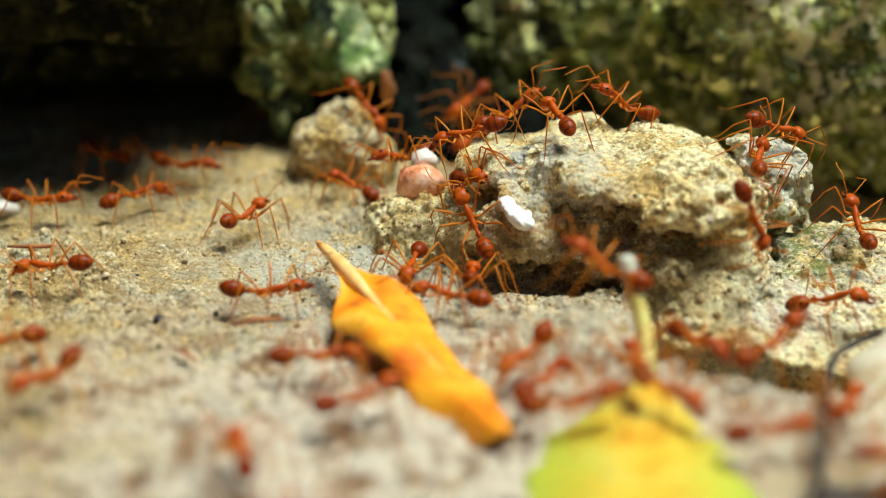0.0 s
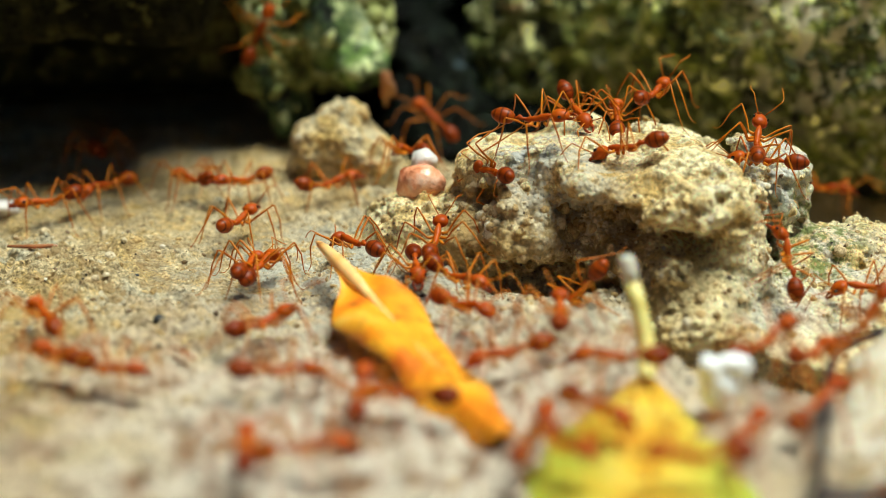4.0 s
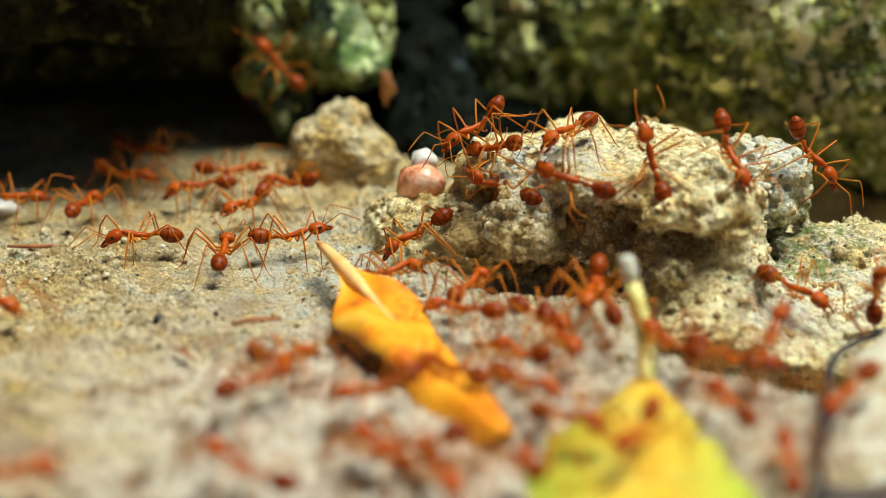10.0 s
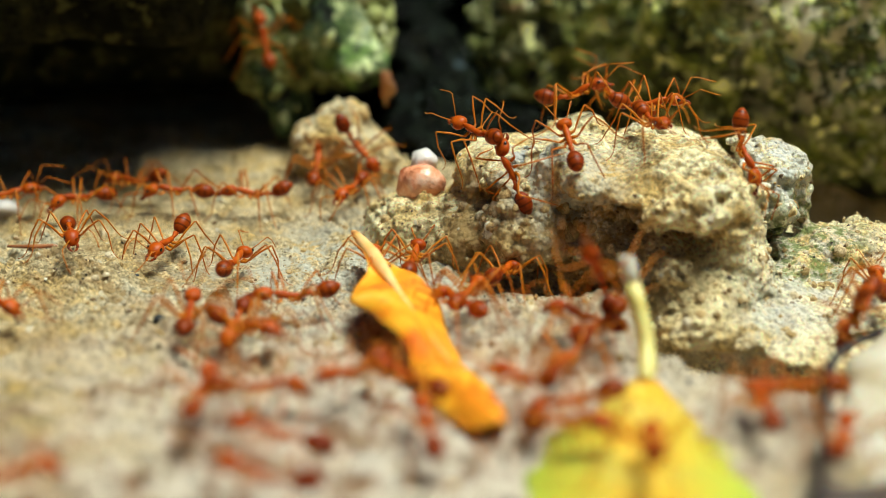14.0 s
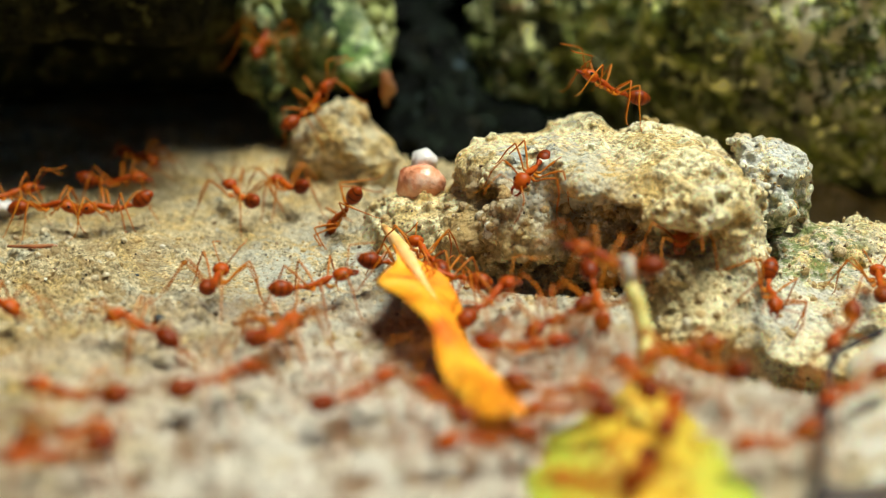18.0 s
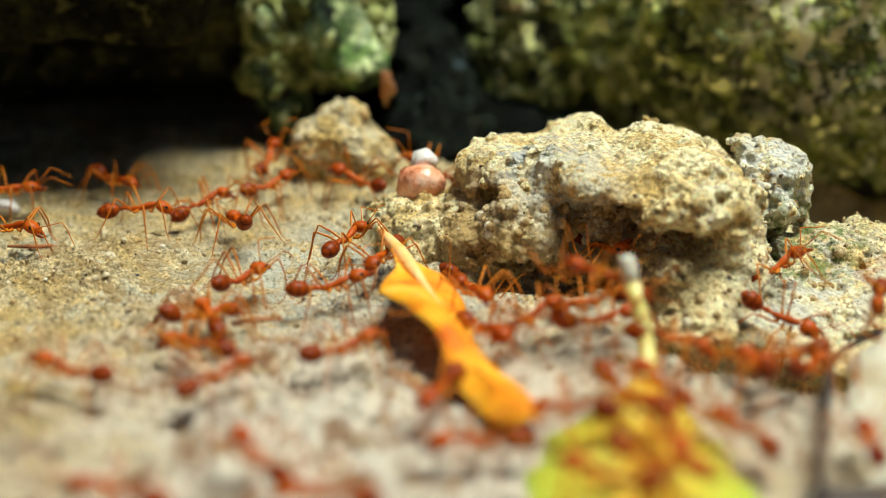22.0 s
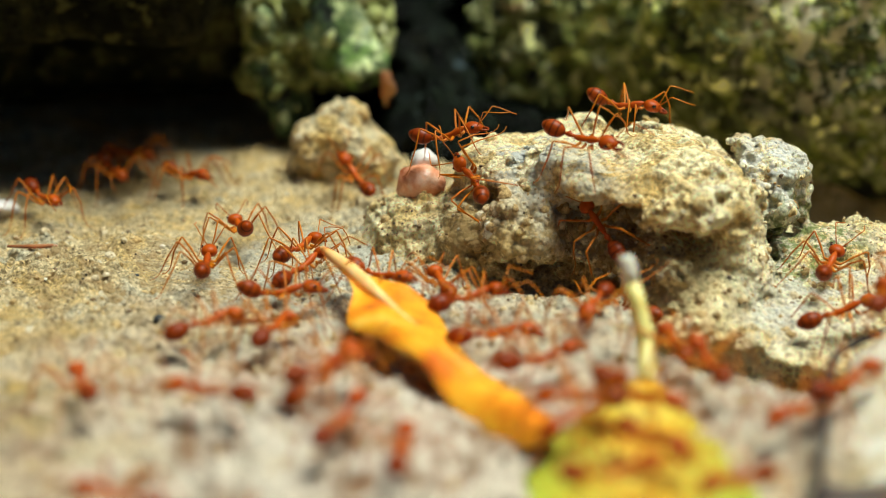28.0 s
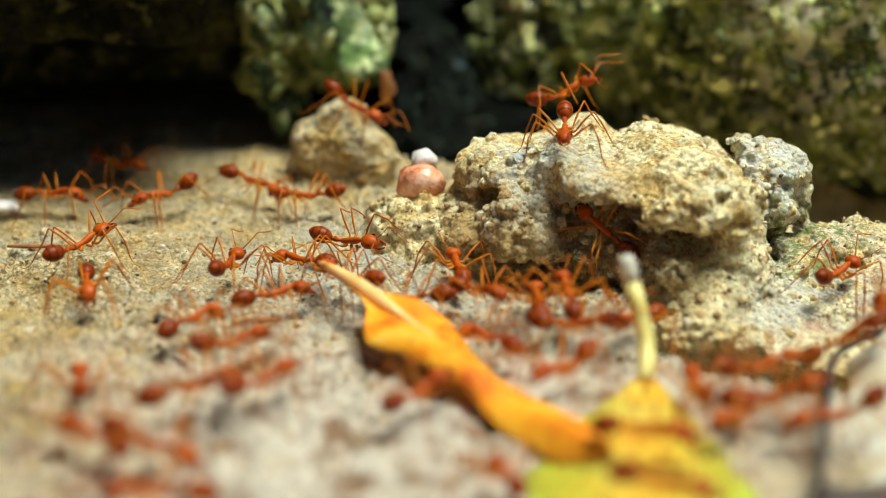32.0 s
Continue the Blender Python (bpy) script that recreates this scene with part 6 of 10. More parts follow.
    go(1, (0, 27.3, 106.9, 9.2, 42, -9, 77), (0.5, 25.9, 112.5, 8.3, 16, -35, 116), (1, 21.8, 105.4, 12.3, -1, -27, 156), (1.5, 23.8, 114.2, 10.1, 21, -27, 105), (2, 25, 117.3, 9.4, 22, 8, 65), (3, 27.3, 112.2, 9.3, -4, -31, 94), (4.5, 29.6, 110.1, 9.8, 30, -8, 71), (6, 33.8, 115.4, 9, 33, 6, 51), (7, 30.8, 108.6, 9.4, 32, 34, 35), (8, 29.7, 109, 7.5, 67, 22, -14), (9, 27, 107.1, 9.2, 0, 52, -34), (10, 23.9, 102.6, 11.9, -15, 49, -66), (10.5, 23.5, 101.2, 10.9, -32, 46, -118), (11, 22.5, 97.1, 10.7, -38, 31, -162), (12, 17.4, 101.1, 9, -65, 13, 177), (12.5, 19.4, 101.9, 9.9, -85, 14, 108), (13, 21.5, 102.1, 11, -22, -22, 107), (13.33, 20.9, 102.7, 11.7, -36, -2, 165), (13.67, 20.2, 105.1, 11.9, -11, 16, -136), (14, 19.6, 107.2, 12.2, 12, 1, -76), (14.06, 19.2, 107.2, 12.5, -7, 14, -120), (14.12, 18.7, 107.5, 12.7, -27, 1, -162), (14.175, 18.2, 107.6, 12.8, -10, 11, 147), (14.23, 18.9, 116, 10.8, -37, -2, 100), (14.47, 17.3, 118.2, 10.9, 6, -4, 105), (14.7, 16, 122.5, 11.4, 41, 24, 115), (14.93, 13.8, 114.4, 11.5, 13, 13, 108), (15.05, 15, 138.7, 0.5, -14, -44, 117), (15.17, 13.4, 129, -0.6, 2, -2, 107), (15.4, 12.1, 133, -0.2, 2, -6, 107), (32, 12.1, 133, -0.2, 2, -6, 107))
    go(2, (0, 24.7, 96.1, 9, 70, 65, 25), (1, 26.5, 104.1, 7.9, 54, 3, 42), (2, 26.6, 103.8, 7.7, 54, 1, 41), (3, 27.6, 101.2, 3.7, 23, -35, 94), (4.5, 29.6, 99.6, 2.1, 44, -54, 108), (6, 31.8, 98.9, 0.1, -6, -4, 134), (6.5, 28.5, 99.2, -0.4, 28, -10, 88), (6.75, 26.4, 96.3, 0.6, 41, -6, 33), (7, 24.6, 94.5, 1, 46, -10, -5), (7.5, 22.8, 96.3, 1.8, -16, -49, 57), (7.75, 22, 96.7, 2.3, -38, -60, 117), (8, 21, 95.8, 3.5, -61, -43, 167), (8.5, 22.2, 114, 0.8, -90, -20, -176), (9, 16.7, 105.1, 8.2, -77, -51, 151), (10, 12.6, 102.1, 10.6, -82, -14, 160), (10.5, 10.7, 105.9, 9.3, -117, -30, 111), (11, 8.9, 106.7, 8.6, -27, -47, 54), (12, 9.5, 106.7, 9.9, -73, -55, 111), (13, 8.7, 107.8, 9.6, -123, -69, 170), (14, 8.3, 107.9, 9.5, -92, -62, 138), (15.5, 8, 107.9, 8.9, -55, -2, 119), (16.25, 7.8, 108.2, 8.5, -38, 18, 149), (17, 7.7, 107.9, 8.2, -7, 20, -170), (18, 7.9, 106.8, 8, -19, 10, -117), (18.5, 9.5, 106.8, 7.7, 35, 80, -80), (19, 11.1, 106.4, 7.4, 146, 49, 33), (19.33, 12.3, 106.2, 7.6, 101, 26, 22), (19.67, 13.5, 106.5, 10.7, 59, 2, 26), (20, 14, 106.8, 11.1, 15, -11, 43), (21, 14.5, 107.6, 7.6, -7, -71, 81), (21.5, 14.6, 106.9, 6.6, -16, -58, 73), (21.75, 14.6, 106.2, 6.2, 137, -61, -53), (22, 14.6, 105.4, 5.9, 170, -8, -52), (22.25, 14.6, 105.1, 5.5, 175, -60, -92), (22.5, 14.7, 104.8, 5, -76, -55, 132), (23, 15, 105, 4, -66, -33, 152), (24, 15.6, 105.5, 6.3, -76, -58, -173), (25, 14.6, 105.7, 5.8, -80, -25, 136), (28, 15.6, 104.9, 4, -49, -36, 125), (29, 15.6, 103.9, 3.7, -47, -26, 118), (30, 15.4, 103.7, 3.2, -60, 22, 130), (31, 15.5, 103.5, 3.6, -31, -24, 115), (31.5, 15.5, 104.2, 3.9, -33, -24, 114), (32, 15.7, 105.3, 4, -61, -33, 149))
    go(3, (0, 38, 107.7, 2.5, 13, -33, 97), (1, 38, 107.2, 2.5, -6, -37, 107), (1.5, 37.4, 107, 2.6, 24, -21, 42), (2, 36.8, 107, 2.6, 15, 19, -6), (3, 36.6, 107.3, 2.9, 15, 27, -9), (4.5, 43.2, 145.6, -4.6, -31, -13, -27), (5.25, 36.9, 122.1, 4.4, 21, 13, 0), (6, 33.4, 110.6, 10, 52, 16, 40), (7, 33.1, 114.4, 9.1, 34, 13, 38), (8, 32.2, 111.7, 10.6, 32, 27, 40), (8.5, 32.2, 110.6, 10.4, 27, 42, -5), (9, 32.1, 109.6, 10.2, 4, 50, -64), (10, 32.5, 109.7, 9.8, 20, 48, -17), (11, 33.2, 111, 10.2, 42, 31, 25), (12, 33.6, 110.7, 10, 33, 20, 33), (12.5, 32.8, 110.2, 10, 29, 45, -8), (13, 32.1, 109.5, 9.9, 0, 52, -74), (13.5, 28.3, 110.5, 9.5, 75, 45, -51), (13.75, 26.6, 107.7, 10.6, 25, 51, -53), (14, 25, 104.9, 11.6, -31, 54, -63), (15.5, 26.1, 98.5, 9.2, -22, 47, -83), (17, 28.8, 101.1, 4.1, 11, -11, -89), (17.25, 28.6, 100.3, 2.9, -17, 18, -97), (17.5, 28.4, 99.5, 1.8, -57, 37, -123), (18, 27.4, 97.3, -0.2, -32, 12, -92), (19, 26.2, 94.3, -1, -65, 17, -130), (20, 29.2, 94.1, -1.9, 5, 21, -99), (20.5, 26.1, 94.9, -0.9, 17, 47, -49), (21, 23.5, 93.7, 1.2, 26, 23, 1), (22, 29.2, 96.1, -1.4, 44, 18, -24), (23, 23.9, 92.8, 0.3, 28, 1, 6), (24, 19.7, 95.8, 0, -34, -21, 36), (24.5, 21.3, 94.7, 1, 14, -24, 7), (25, 23, 94.7, 1.4, 14, -6, -7), (25.75, 21.6, 98.4, 4.3, -26, 14, -11), (26.5, 20.6, 111.2, 4.5, 16, -23, 29), (27.25, 18.6, 107.2, 12.2, 24, -18, -21), (28, 17.3, 117.3, 11.2, 7, 3, -12), (28.33, 17.5, 117.1, 11.4, 2, -10, 43), (28.67, 17.7, 117, 11.5, -9, -5, 101), (29, 18, 117.5, 11.5, -6, 10, 154), (29.33, 19.4, 107, 12.4, -50, 17, -168), (29.67, 21.8, 102, 11.1, -11, 51, -126), (30, 23.8, 95.2, 8.3, 68, 72, 0), (30.11, 24.7, 96.9, 9.2, 67, 43, 27), (30.22, 25.9, 98.8, 10.5, 42, -2, 42), (30.44, 29.4, 109, 7.5, 32, -36, 50), (30.66, 30.8, 108.6, 9, 39, -12, 35), (30.88, 33, 112.5, 10.4, 35, 12, 56), (31.1, 34.2, 111.8, 10.3, 42, 8, 45), (31.155, 37.5, 124.8, 2.7, 7, 9, 21), (31.21, 42.3, 144.1, -6.8, -4, 0, 6), (31.265, 39.5, 130.1, -6.3, 30, -17, 25), (31.32, 38.1, 122.4, -7.8, -3, -3, 59), (32, 38.1, 122.4, -7.8, -3, -3, 59))
    go(0, (0, 3.9, 110.1, 6.3, 36, -17, -70), (0.25, 5.7, 109.9, 6.7, 43, -8, -61), (0.375, 6.5, 107.5, 7.6, 4, -3, -44), (0.5, 7.3, 106.5, 8, -23, 5, -36), (0.625, 8.2, 106.5, 8.4, 31, -2, -55), (0.75, 9.1, 106.3, 8.7, 47, -1, -54), (1, 10.9, 105.2, 9.7, 97, 5, -59), (1.5, 14.2, 104.9, 10.4, 62, 31, -31), (2, 17.4, 105.5, 10.5, 104, -17, -45), (2.25, 18, 105.2, 10.9, 72, -13, -12), (2.5, 18.6, 104.9, 11.3, 47, 5, 14), (3, 20, 105.2, 11.9, -1, -17, 55), (3.22, 19.9, 109.5, 12.4, 18, -12, 87), (3.44, 19.1, 107, 12.3, -7, 9, 75), (3.67, 20.1, 118.8, 11.4, 4, -2, 88), (3.89, 20, 122.8, 10, 11, 31, 92), (4, 17.4, 104, 10.4, 27, 19, 157), (4.055, 18.4, 113.3, 5.7, 0, 16, 121), (4.11, 17.6, 106.9, 5.4, -2, 47, 143), (4.22, 20, 128.8, -0.5, 16, 29, 93), (4.33, 20, 130.8, -0.1, 8, -6, 86), (32, 20, 130.8, -0.1, 8, -6, 86))
    go(1, (0, 3.3, 106.7, 3.6, -32, -44, 122), (0.5, 7.4, 106.4, 7.7, -13, -64, 101), (1, 8.6, 107.3, 8.7, -51, -53, 77), (1.5, 8.7, 109.6, 10.3, 10, -62, 16), (2, 9.5, 110.1, 11.8, 11, -3, -11), (6, 7.6, 109.5, 11.9, 34, -4, -34), (6.33, 8.1, 109.7, 11.7, 14, 12, -82), (6.67, 8.6, 109, 11.6, -1, 17, -134), (7, 9.1, 108.3, 11.5, -14, 8, 175), (7.33, 8.6, 109.3, 11.2, 16, 29, -122), (7.67, 8.2, 111.4, 10.5, 36, -3, -68), (8, 7.7, 112.2, 10.2, 23, -27, -12), (8.33, 7.2, 109.6, 11.1, -20, -41, 44), (8.67, 6.9, 110.6, 11, -60, -19, 98), (9, 6.6, 111.9, 10.8, -80, 14, 131), (10, 7.2, 111, 10.1, -59, 17, 132), (11, 5.8, 109.1, 10.3, -100, 4, 132), (12, 5.4, 109.8, 10.2, -96, 5, 133), (13, 6.4, 111, 10.4, -45, -7, 105), (14, 4.6, 110.2, 10.7, -34, -2, 125), (14.23, 7.4, 116.5, 10.1, -18, -2, 61), (14.47, 10.4, 123, 10.3, -28, 14, 52), (14.7, 12.5, 117.4, 11.1, -21, -3, 55), (14.82, 15.5, 139.9, 0.5, 29, -37, 42), (14.94, 13.9, 106.7, 5.7, 6, -6, 15), (15.17, 18.7, 130.9, 0.1, 5, -2, 47), (32, 18.7, 130.9, 0.1, 5, -2, 47))
    go(2, (0, -2.7, 101.5, 0.5, -2, 7, -101), (1, -2.7, 102.1, 0.3, -2, 6, -98), (2, -2.6, 101.2, 0.4, -2, 4, -111), (3, -2.5, 101.3, 0.2, -2, 4, -100), (6, -2.9, 102.5, 0.4, -2, 5, -70), (7, -1.7, 102.4, 0.2, -3, 2, -101), (7.33, -1.8, 101.9, 0.2, -1, 3, -47), (7.67, -2, 101.5, 0.2, 2, 2, 8), (8, -2.2, 101, 0.1, 2, 0, 62), (9, -2.2, 101, 0.3, 2, -12, 71), (9.33, 3, 96.7, -0.2, 1, -12, 81), (9.67, 8.1, 92.4, 1.2, 1, -12, 91), (10, 13.3, 88.2, 1.7, 0, -11, 101), (11, 9.2, 90.9, 1.3, -5, 0, 85), (11.33, 8.6, 95.3, 0.8, 40, 25, 71), (11.67, 8.1, 103.2, 3.8, 82, 66, 67), (11.835, 7.8, 103.6, 5.4, -78, 66, -97), (12, 7.5, 105, 6.4, -78, 14, -108), (12.33, 6, 103.8, 4.2, -90, 60, -170), (12.67, 4.7, 101.5, -0.8, -33, 28, -141), (13, 3.3, 100.8, -0.2, 2, -7, -150), (13.33, 3.9, 100.6, -0.3, 7, -2, 163), (13.67, 4.6, 100.5, -0.4, 6, 5, 116), (14, 5.2, 100.4, -0.4, 1, 9, 68), (17, 6.8, 99.9, -0.3, 0, 7, 102), (17.33, 8.9, 96, 0.4, -11, 13, 158), (17.67, 10.6, 92.2, 1.6, -12, 25, -144), (18, 12.3, 88.7, 2.7, 0, 32, -81), (18.5, 11, 87.6, 2.2, 11, 12, -31), (19, 9.7, 86.5, 1.7, 3, -10, 14), (20, 10.3, 86.2, 1.9, 1, -16, 40), (20.5, 10.1, 87, 1.9, 0, -15, 3), (21, 10, 87.8, 1.9, -1, -15, -34), (21.5, 11.4, 87.3, 1.9, 7, -2, -101), (22, 12.9, 86.9, 1.9, -2, 12, -167), (23, 12.5, 86.4, 1.7, -1, 13, -148), (23.33, 11.7, 86.2, 1.6, -13, 4, 161), (23.67, 10.9, 86.1, 1.5, -13, -11, 111), (24, 10.1, 85.9, 1.3, -1, -20, 58), (24.33, 10.4, 85.5, 1.3, -11, -13, 107), (24.67, 10.7, 85.2, 1.2, -11, -1, 153), (25, 11, 84.8, 1.2, -3, 8, -161), (28, 12.8, 88.7, 1.2, -1, 1, -111), (28.33, 12.9, 88.4, 1.1, 0, 5, -53), (28.67, 13.1, 88.1, 1, 4, 6, 5), (29, 13.2, 87.8, 1, 7, 4, 62), (30, 10, 89.6, 1.7, -1, -2, 91), (30.5, 10.6, 93.6, 1.2, -3, -12, 86), (31, 10.4, 96.7, 1.5, -5, -22, 81), (31.5, 10.6, 92.2, 1.5, -3, -16, 88), (32, 10.3, 88.4, 2, 0, -10, 96))
    go(3, (0, 2.5, 97.5, -0.1, 1, 2, 87), (1, 3, 96.9, -0.2, -1, 3, 85), (2, 1.6, 96.3, 0.1, 1, 2, 71), (2.5, 1.6, 98.5, -0.2, -2, 4, 23), (3, 1.8, 100.4, -0, -5, 4, -25), (4.5, 0.1, 96.2, -0, -1, 0, -43), (6, -1.6, 92, 0.2, 3, -3, -60), (6.5, -3.7, 94.8, -0, 3, -5, -23), (7, -5.9, 97.6, 0.3, 2, -7, 14), (7.33, -0.9, 92.2, 0, 4, -4, -11), (7.67, 4, 87.2, 0.6, 4, 0, -36), (8, 8.9, 82.1, 0.7, 3, 3, -61), (9, 9.2, 81.3, 0.8, 3, 2, -40), (10, 9.2, 82.1, 0.8, 3, 3, -71), (11, 8.9, 80, 0.7, 3, -4, -52), (12, 10, 79.3, 0.8, 4, -2, -75), (12.5, 10.1, 79.5, 0.7, 1, -3, -19), (13, 10.1, 79.7, 0.7, -2, -2, 37), (13.33, 10.1, 78.9, 0.7, 0, -4, -13), (13.67, 10.1, 78.1, 0.7, 3, -5, -64), (14, 10.1, 77.3, 0.8, 5, -3, -115), (15, 13.6, 75.1, 0.9, 3, -1, -89), (16, 17.1, 73.1, 0.6, 2, 2, -63), (17, 20.5, 71, 0.6, 3, 4, -37), (17.33, 20.4, 71.8, 0.7, 3, 1, 19), (17.67, 20.2, 72.7, 0.9, 1, -1, 75), (18, 20.1, 73.5, 1.1, -2, -1, 130), (19, 18.5, 71, 1.4, 1, 3, 71), (20, 18.5, 74.2, 1.2, 3, 2, 42), (20.5, 22.9, 74, 0.9, 2, 3, 50), (21, 27.1, 73.7, 0.7, 1, 3, 59), (22, 27.1, 74, 0.8, 1, 5, 58), (23, 28.2, 74.1, 1.2, -3, 4, 47), (23.5, 29.2, 73.6, 1.3, -6, -3, -9), (24, 30.2, 73.1, 1.3, -2, -9, -65), (25, 30.6, 70.1, 1.3, 5, -19, -4), (28, 29.4, 71.1, 1.1, 5, -11, 36), (29, 27.7, 69.8, 0.7, 3, -5, 72), (29.5, 27.3, 65.9, 0.4, 0, -5, 77), (30, 26.7, 62.1, 0.8, -3, -4, 82), (30.5, 27.7, 63.7, 0.8, -4, -8, 15), (31, 28.6, 65.3, 0.8, 1, -10, -53), (31.5, 28.7, 65.8, 0.8, 6, 2, -114), (32, 28.7, 66.4, 0.8, -2, 12, -176))
    go(0, (0, 0.7, 92.9, 0.1, 1, -2, 155), (1, 1.1, 91.8, 0.2, 1, 2, 144), (1.33, 1.8, 91, 0.3, 4, 0, -164), (1.67, 2.5, 90.1, 0.3, 5, -4, -112), (2, 3.2, 89.3, 0.4, 2, -7, -59), (3, 1.4, 91.1, 0.3, 2, -2, -53), (6, 2.3, 87.1, 0.4, 0, -4, -32), (6.33, 2.1, 87.7, 0.4, 0, -4, -82), (6.67, 2, 88.2, 0.4, 0, -3, -131), (7, 1.8, 88.8, 0.4, 0, -3, 179), (8, 1.7, 88.8, 0.3, 0, -3, 171), (9, 2.1, 88, 0.6, -1, 4, 152), (10, 2.1, 88, 0.6, -1, 4, 152), (11, 1.9, 88.7, 0.4, -1, 2, 164), (12, 1.9, 88.7, 0.4, -1, 2, 164), (13, 1.4, 88.9, 0.3, 0, -1, 169), (14, 1.7, 90.4, 0.3, -3, 1, 123), (17, 3.7, 89.4, 0.6, -5, 6, 104), (18, 4.4, 90, 0.7, -6, -19, 47), (19, 3.9, 89.2, 0.3, -2, -18, 26), (20, 5.2, 90.4, 0.9, 0, -16, -17), (21, 5.3, 90.5, 1, 0, -12, -12), (21.5, 6.2, 87.4, 0.7, -1, -13, 13), (22, 7.3, 84.6, 1.1, -2, -15, 38), (22.5, 8.3, 80.7, 0.6, -2, -9, 33), (23, 9.1, 77, 0.6, -3, -4, 28), (24, 9.6, 78.7, 0.7, 1, -4, -28), (25, 9.1, 79.5, 0.7, 3, -1, -59), (25.22, 11.8, 76, 0.7, 2, -2, -51), (25.44, 14.6, 72.6, 1.7, 2, 5, -51), (25.66, 17.3, 69.1, 1.5, 0, 0, -51), (25.88, 20.1, 65.7, 0.6, -4, 1, -51), (26.1, 22.8, 62.2, 0.7, 1, 1, -51), (26.32, 25.6, 58.8, 0.5, 6, 1, -51), (26.54, 28.4, 55.3, 1.4, 2, -6, -52), (26.76, 31.1, 51.9, 0.6, 1, 3, -51), (32, 31.1, 51.9, 0.6, 1, 3, -51))
    go(1, (0, -15.8, 95.2, -0.4, 1, -2, 1), (1, -13.5, 93.8, -0.4, 0, -1, 7), (2, -13, 93.3, -0.3, -1, 0, 23), (3, -13, 93.3, -0.3, -1, 0, 23), (3.75, -14.4, 88.2, -0.3, -3, 0, 42), (4.5, -16, 82.8, 0.3, -4, 1, 60), (5.25, -17.4, 77.6, 0.4, -6, 2, 79), (6, -19, 72.4, 0.7, -7, 4, 97), (7, -21.9, 72.5, 0.8, 4, 7, 139), (7.5, -19.6, 69.5, 1, -1, 5, 146), (8, -17.4, 66.5, 1.1, -6, 3, 152), (9, -16.1, 64.9, 1.1, -8, 0, 170), (9.5, -14.5, 61, 0.6, -4, -6, 160), (10, -12.9, 57, 0.8, 1, -12, 150), (10.5, -11.6, 57.5, 0.5, -2, -9, -164), (11, -10.4, 58, 0.3, -2, -5, -118), (12, -10.8, 55.3, 0.9, 0, -6, 178), (13, -11.2, 55.3, 0.9, 0, -6, 178), (14, -11.2, 55.6, 0.9, 1, -4, 161), (17, -15.6, 53.9, 0.5, 0, 11, -176), (17.5, -20.5, 56.2, 0.8, -1, 4, -165), (18, -25.1, 58.6, 1.2, -4, -2, -153), (18.33, -22.8, 59.8, 0.9, -6, 4, -103), (18.67, -21.2, 60.6, 0.4, -3, 8, -53), (19, -18.6, 61.8, 1, 3, 9, -3), (20, -16.9, 57.8, 0.6, 2, 5, 0), (21, -15.2, 54.1, 0.5, 1, 1, 3), (21.5, -13.8, 55.9, 0.7, 5, -1, 63), (22, -12.2, 57.9, 1, 4, -6, 123), (22.5, -10.2, 61.7, 0, 3, -8, 92), (23, -7.7, 65.2, 0.4, 3, -10, 62), (24, -8.9, 65, 0.5, 3, -8, 84), (25, -9, 64.8, 0.4, 3, -8, 88), (28, -7.3, 65.6, 0.4, 3, -7, 67), (29, -6.6, 67.9, 0.6, 1, -7, 60), (29.5, -5.4, 68.4, 0.8, 3, -3, 12), (30, -4.2, 68.8, 0.9, 1, 0, -36), (30.5, -3.2, 69.1, 0.9, 1, -1, 9), (31, -2.1, 69.4, 0.8, 1, -2, 53), (32, -2.1, 69.4, 0.8, 1, -2, 53))
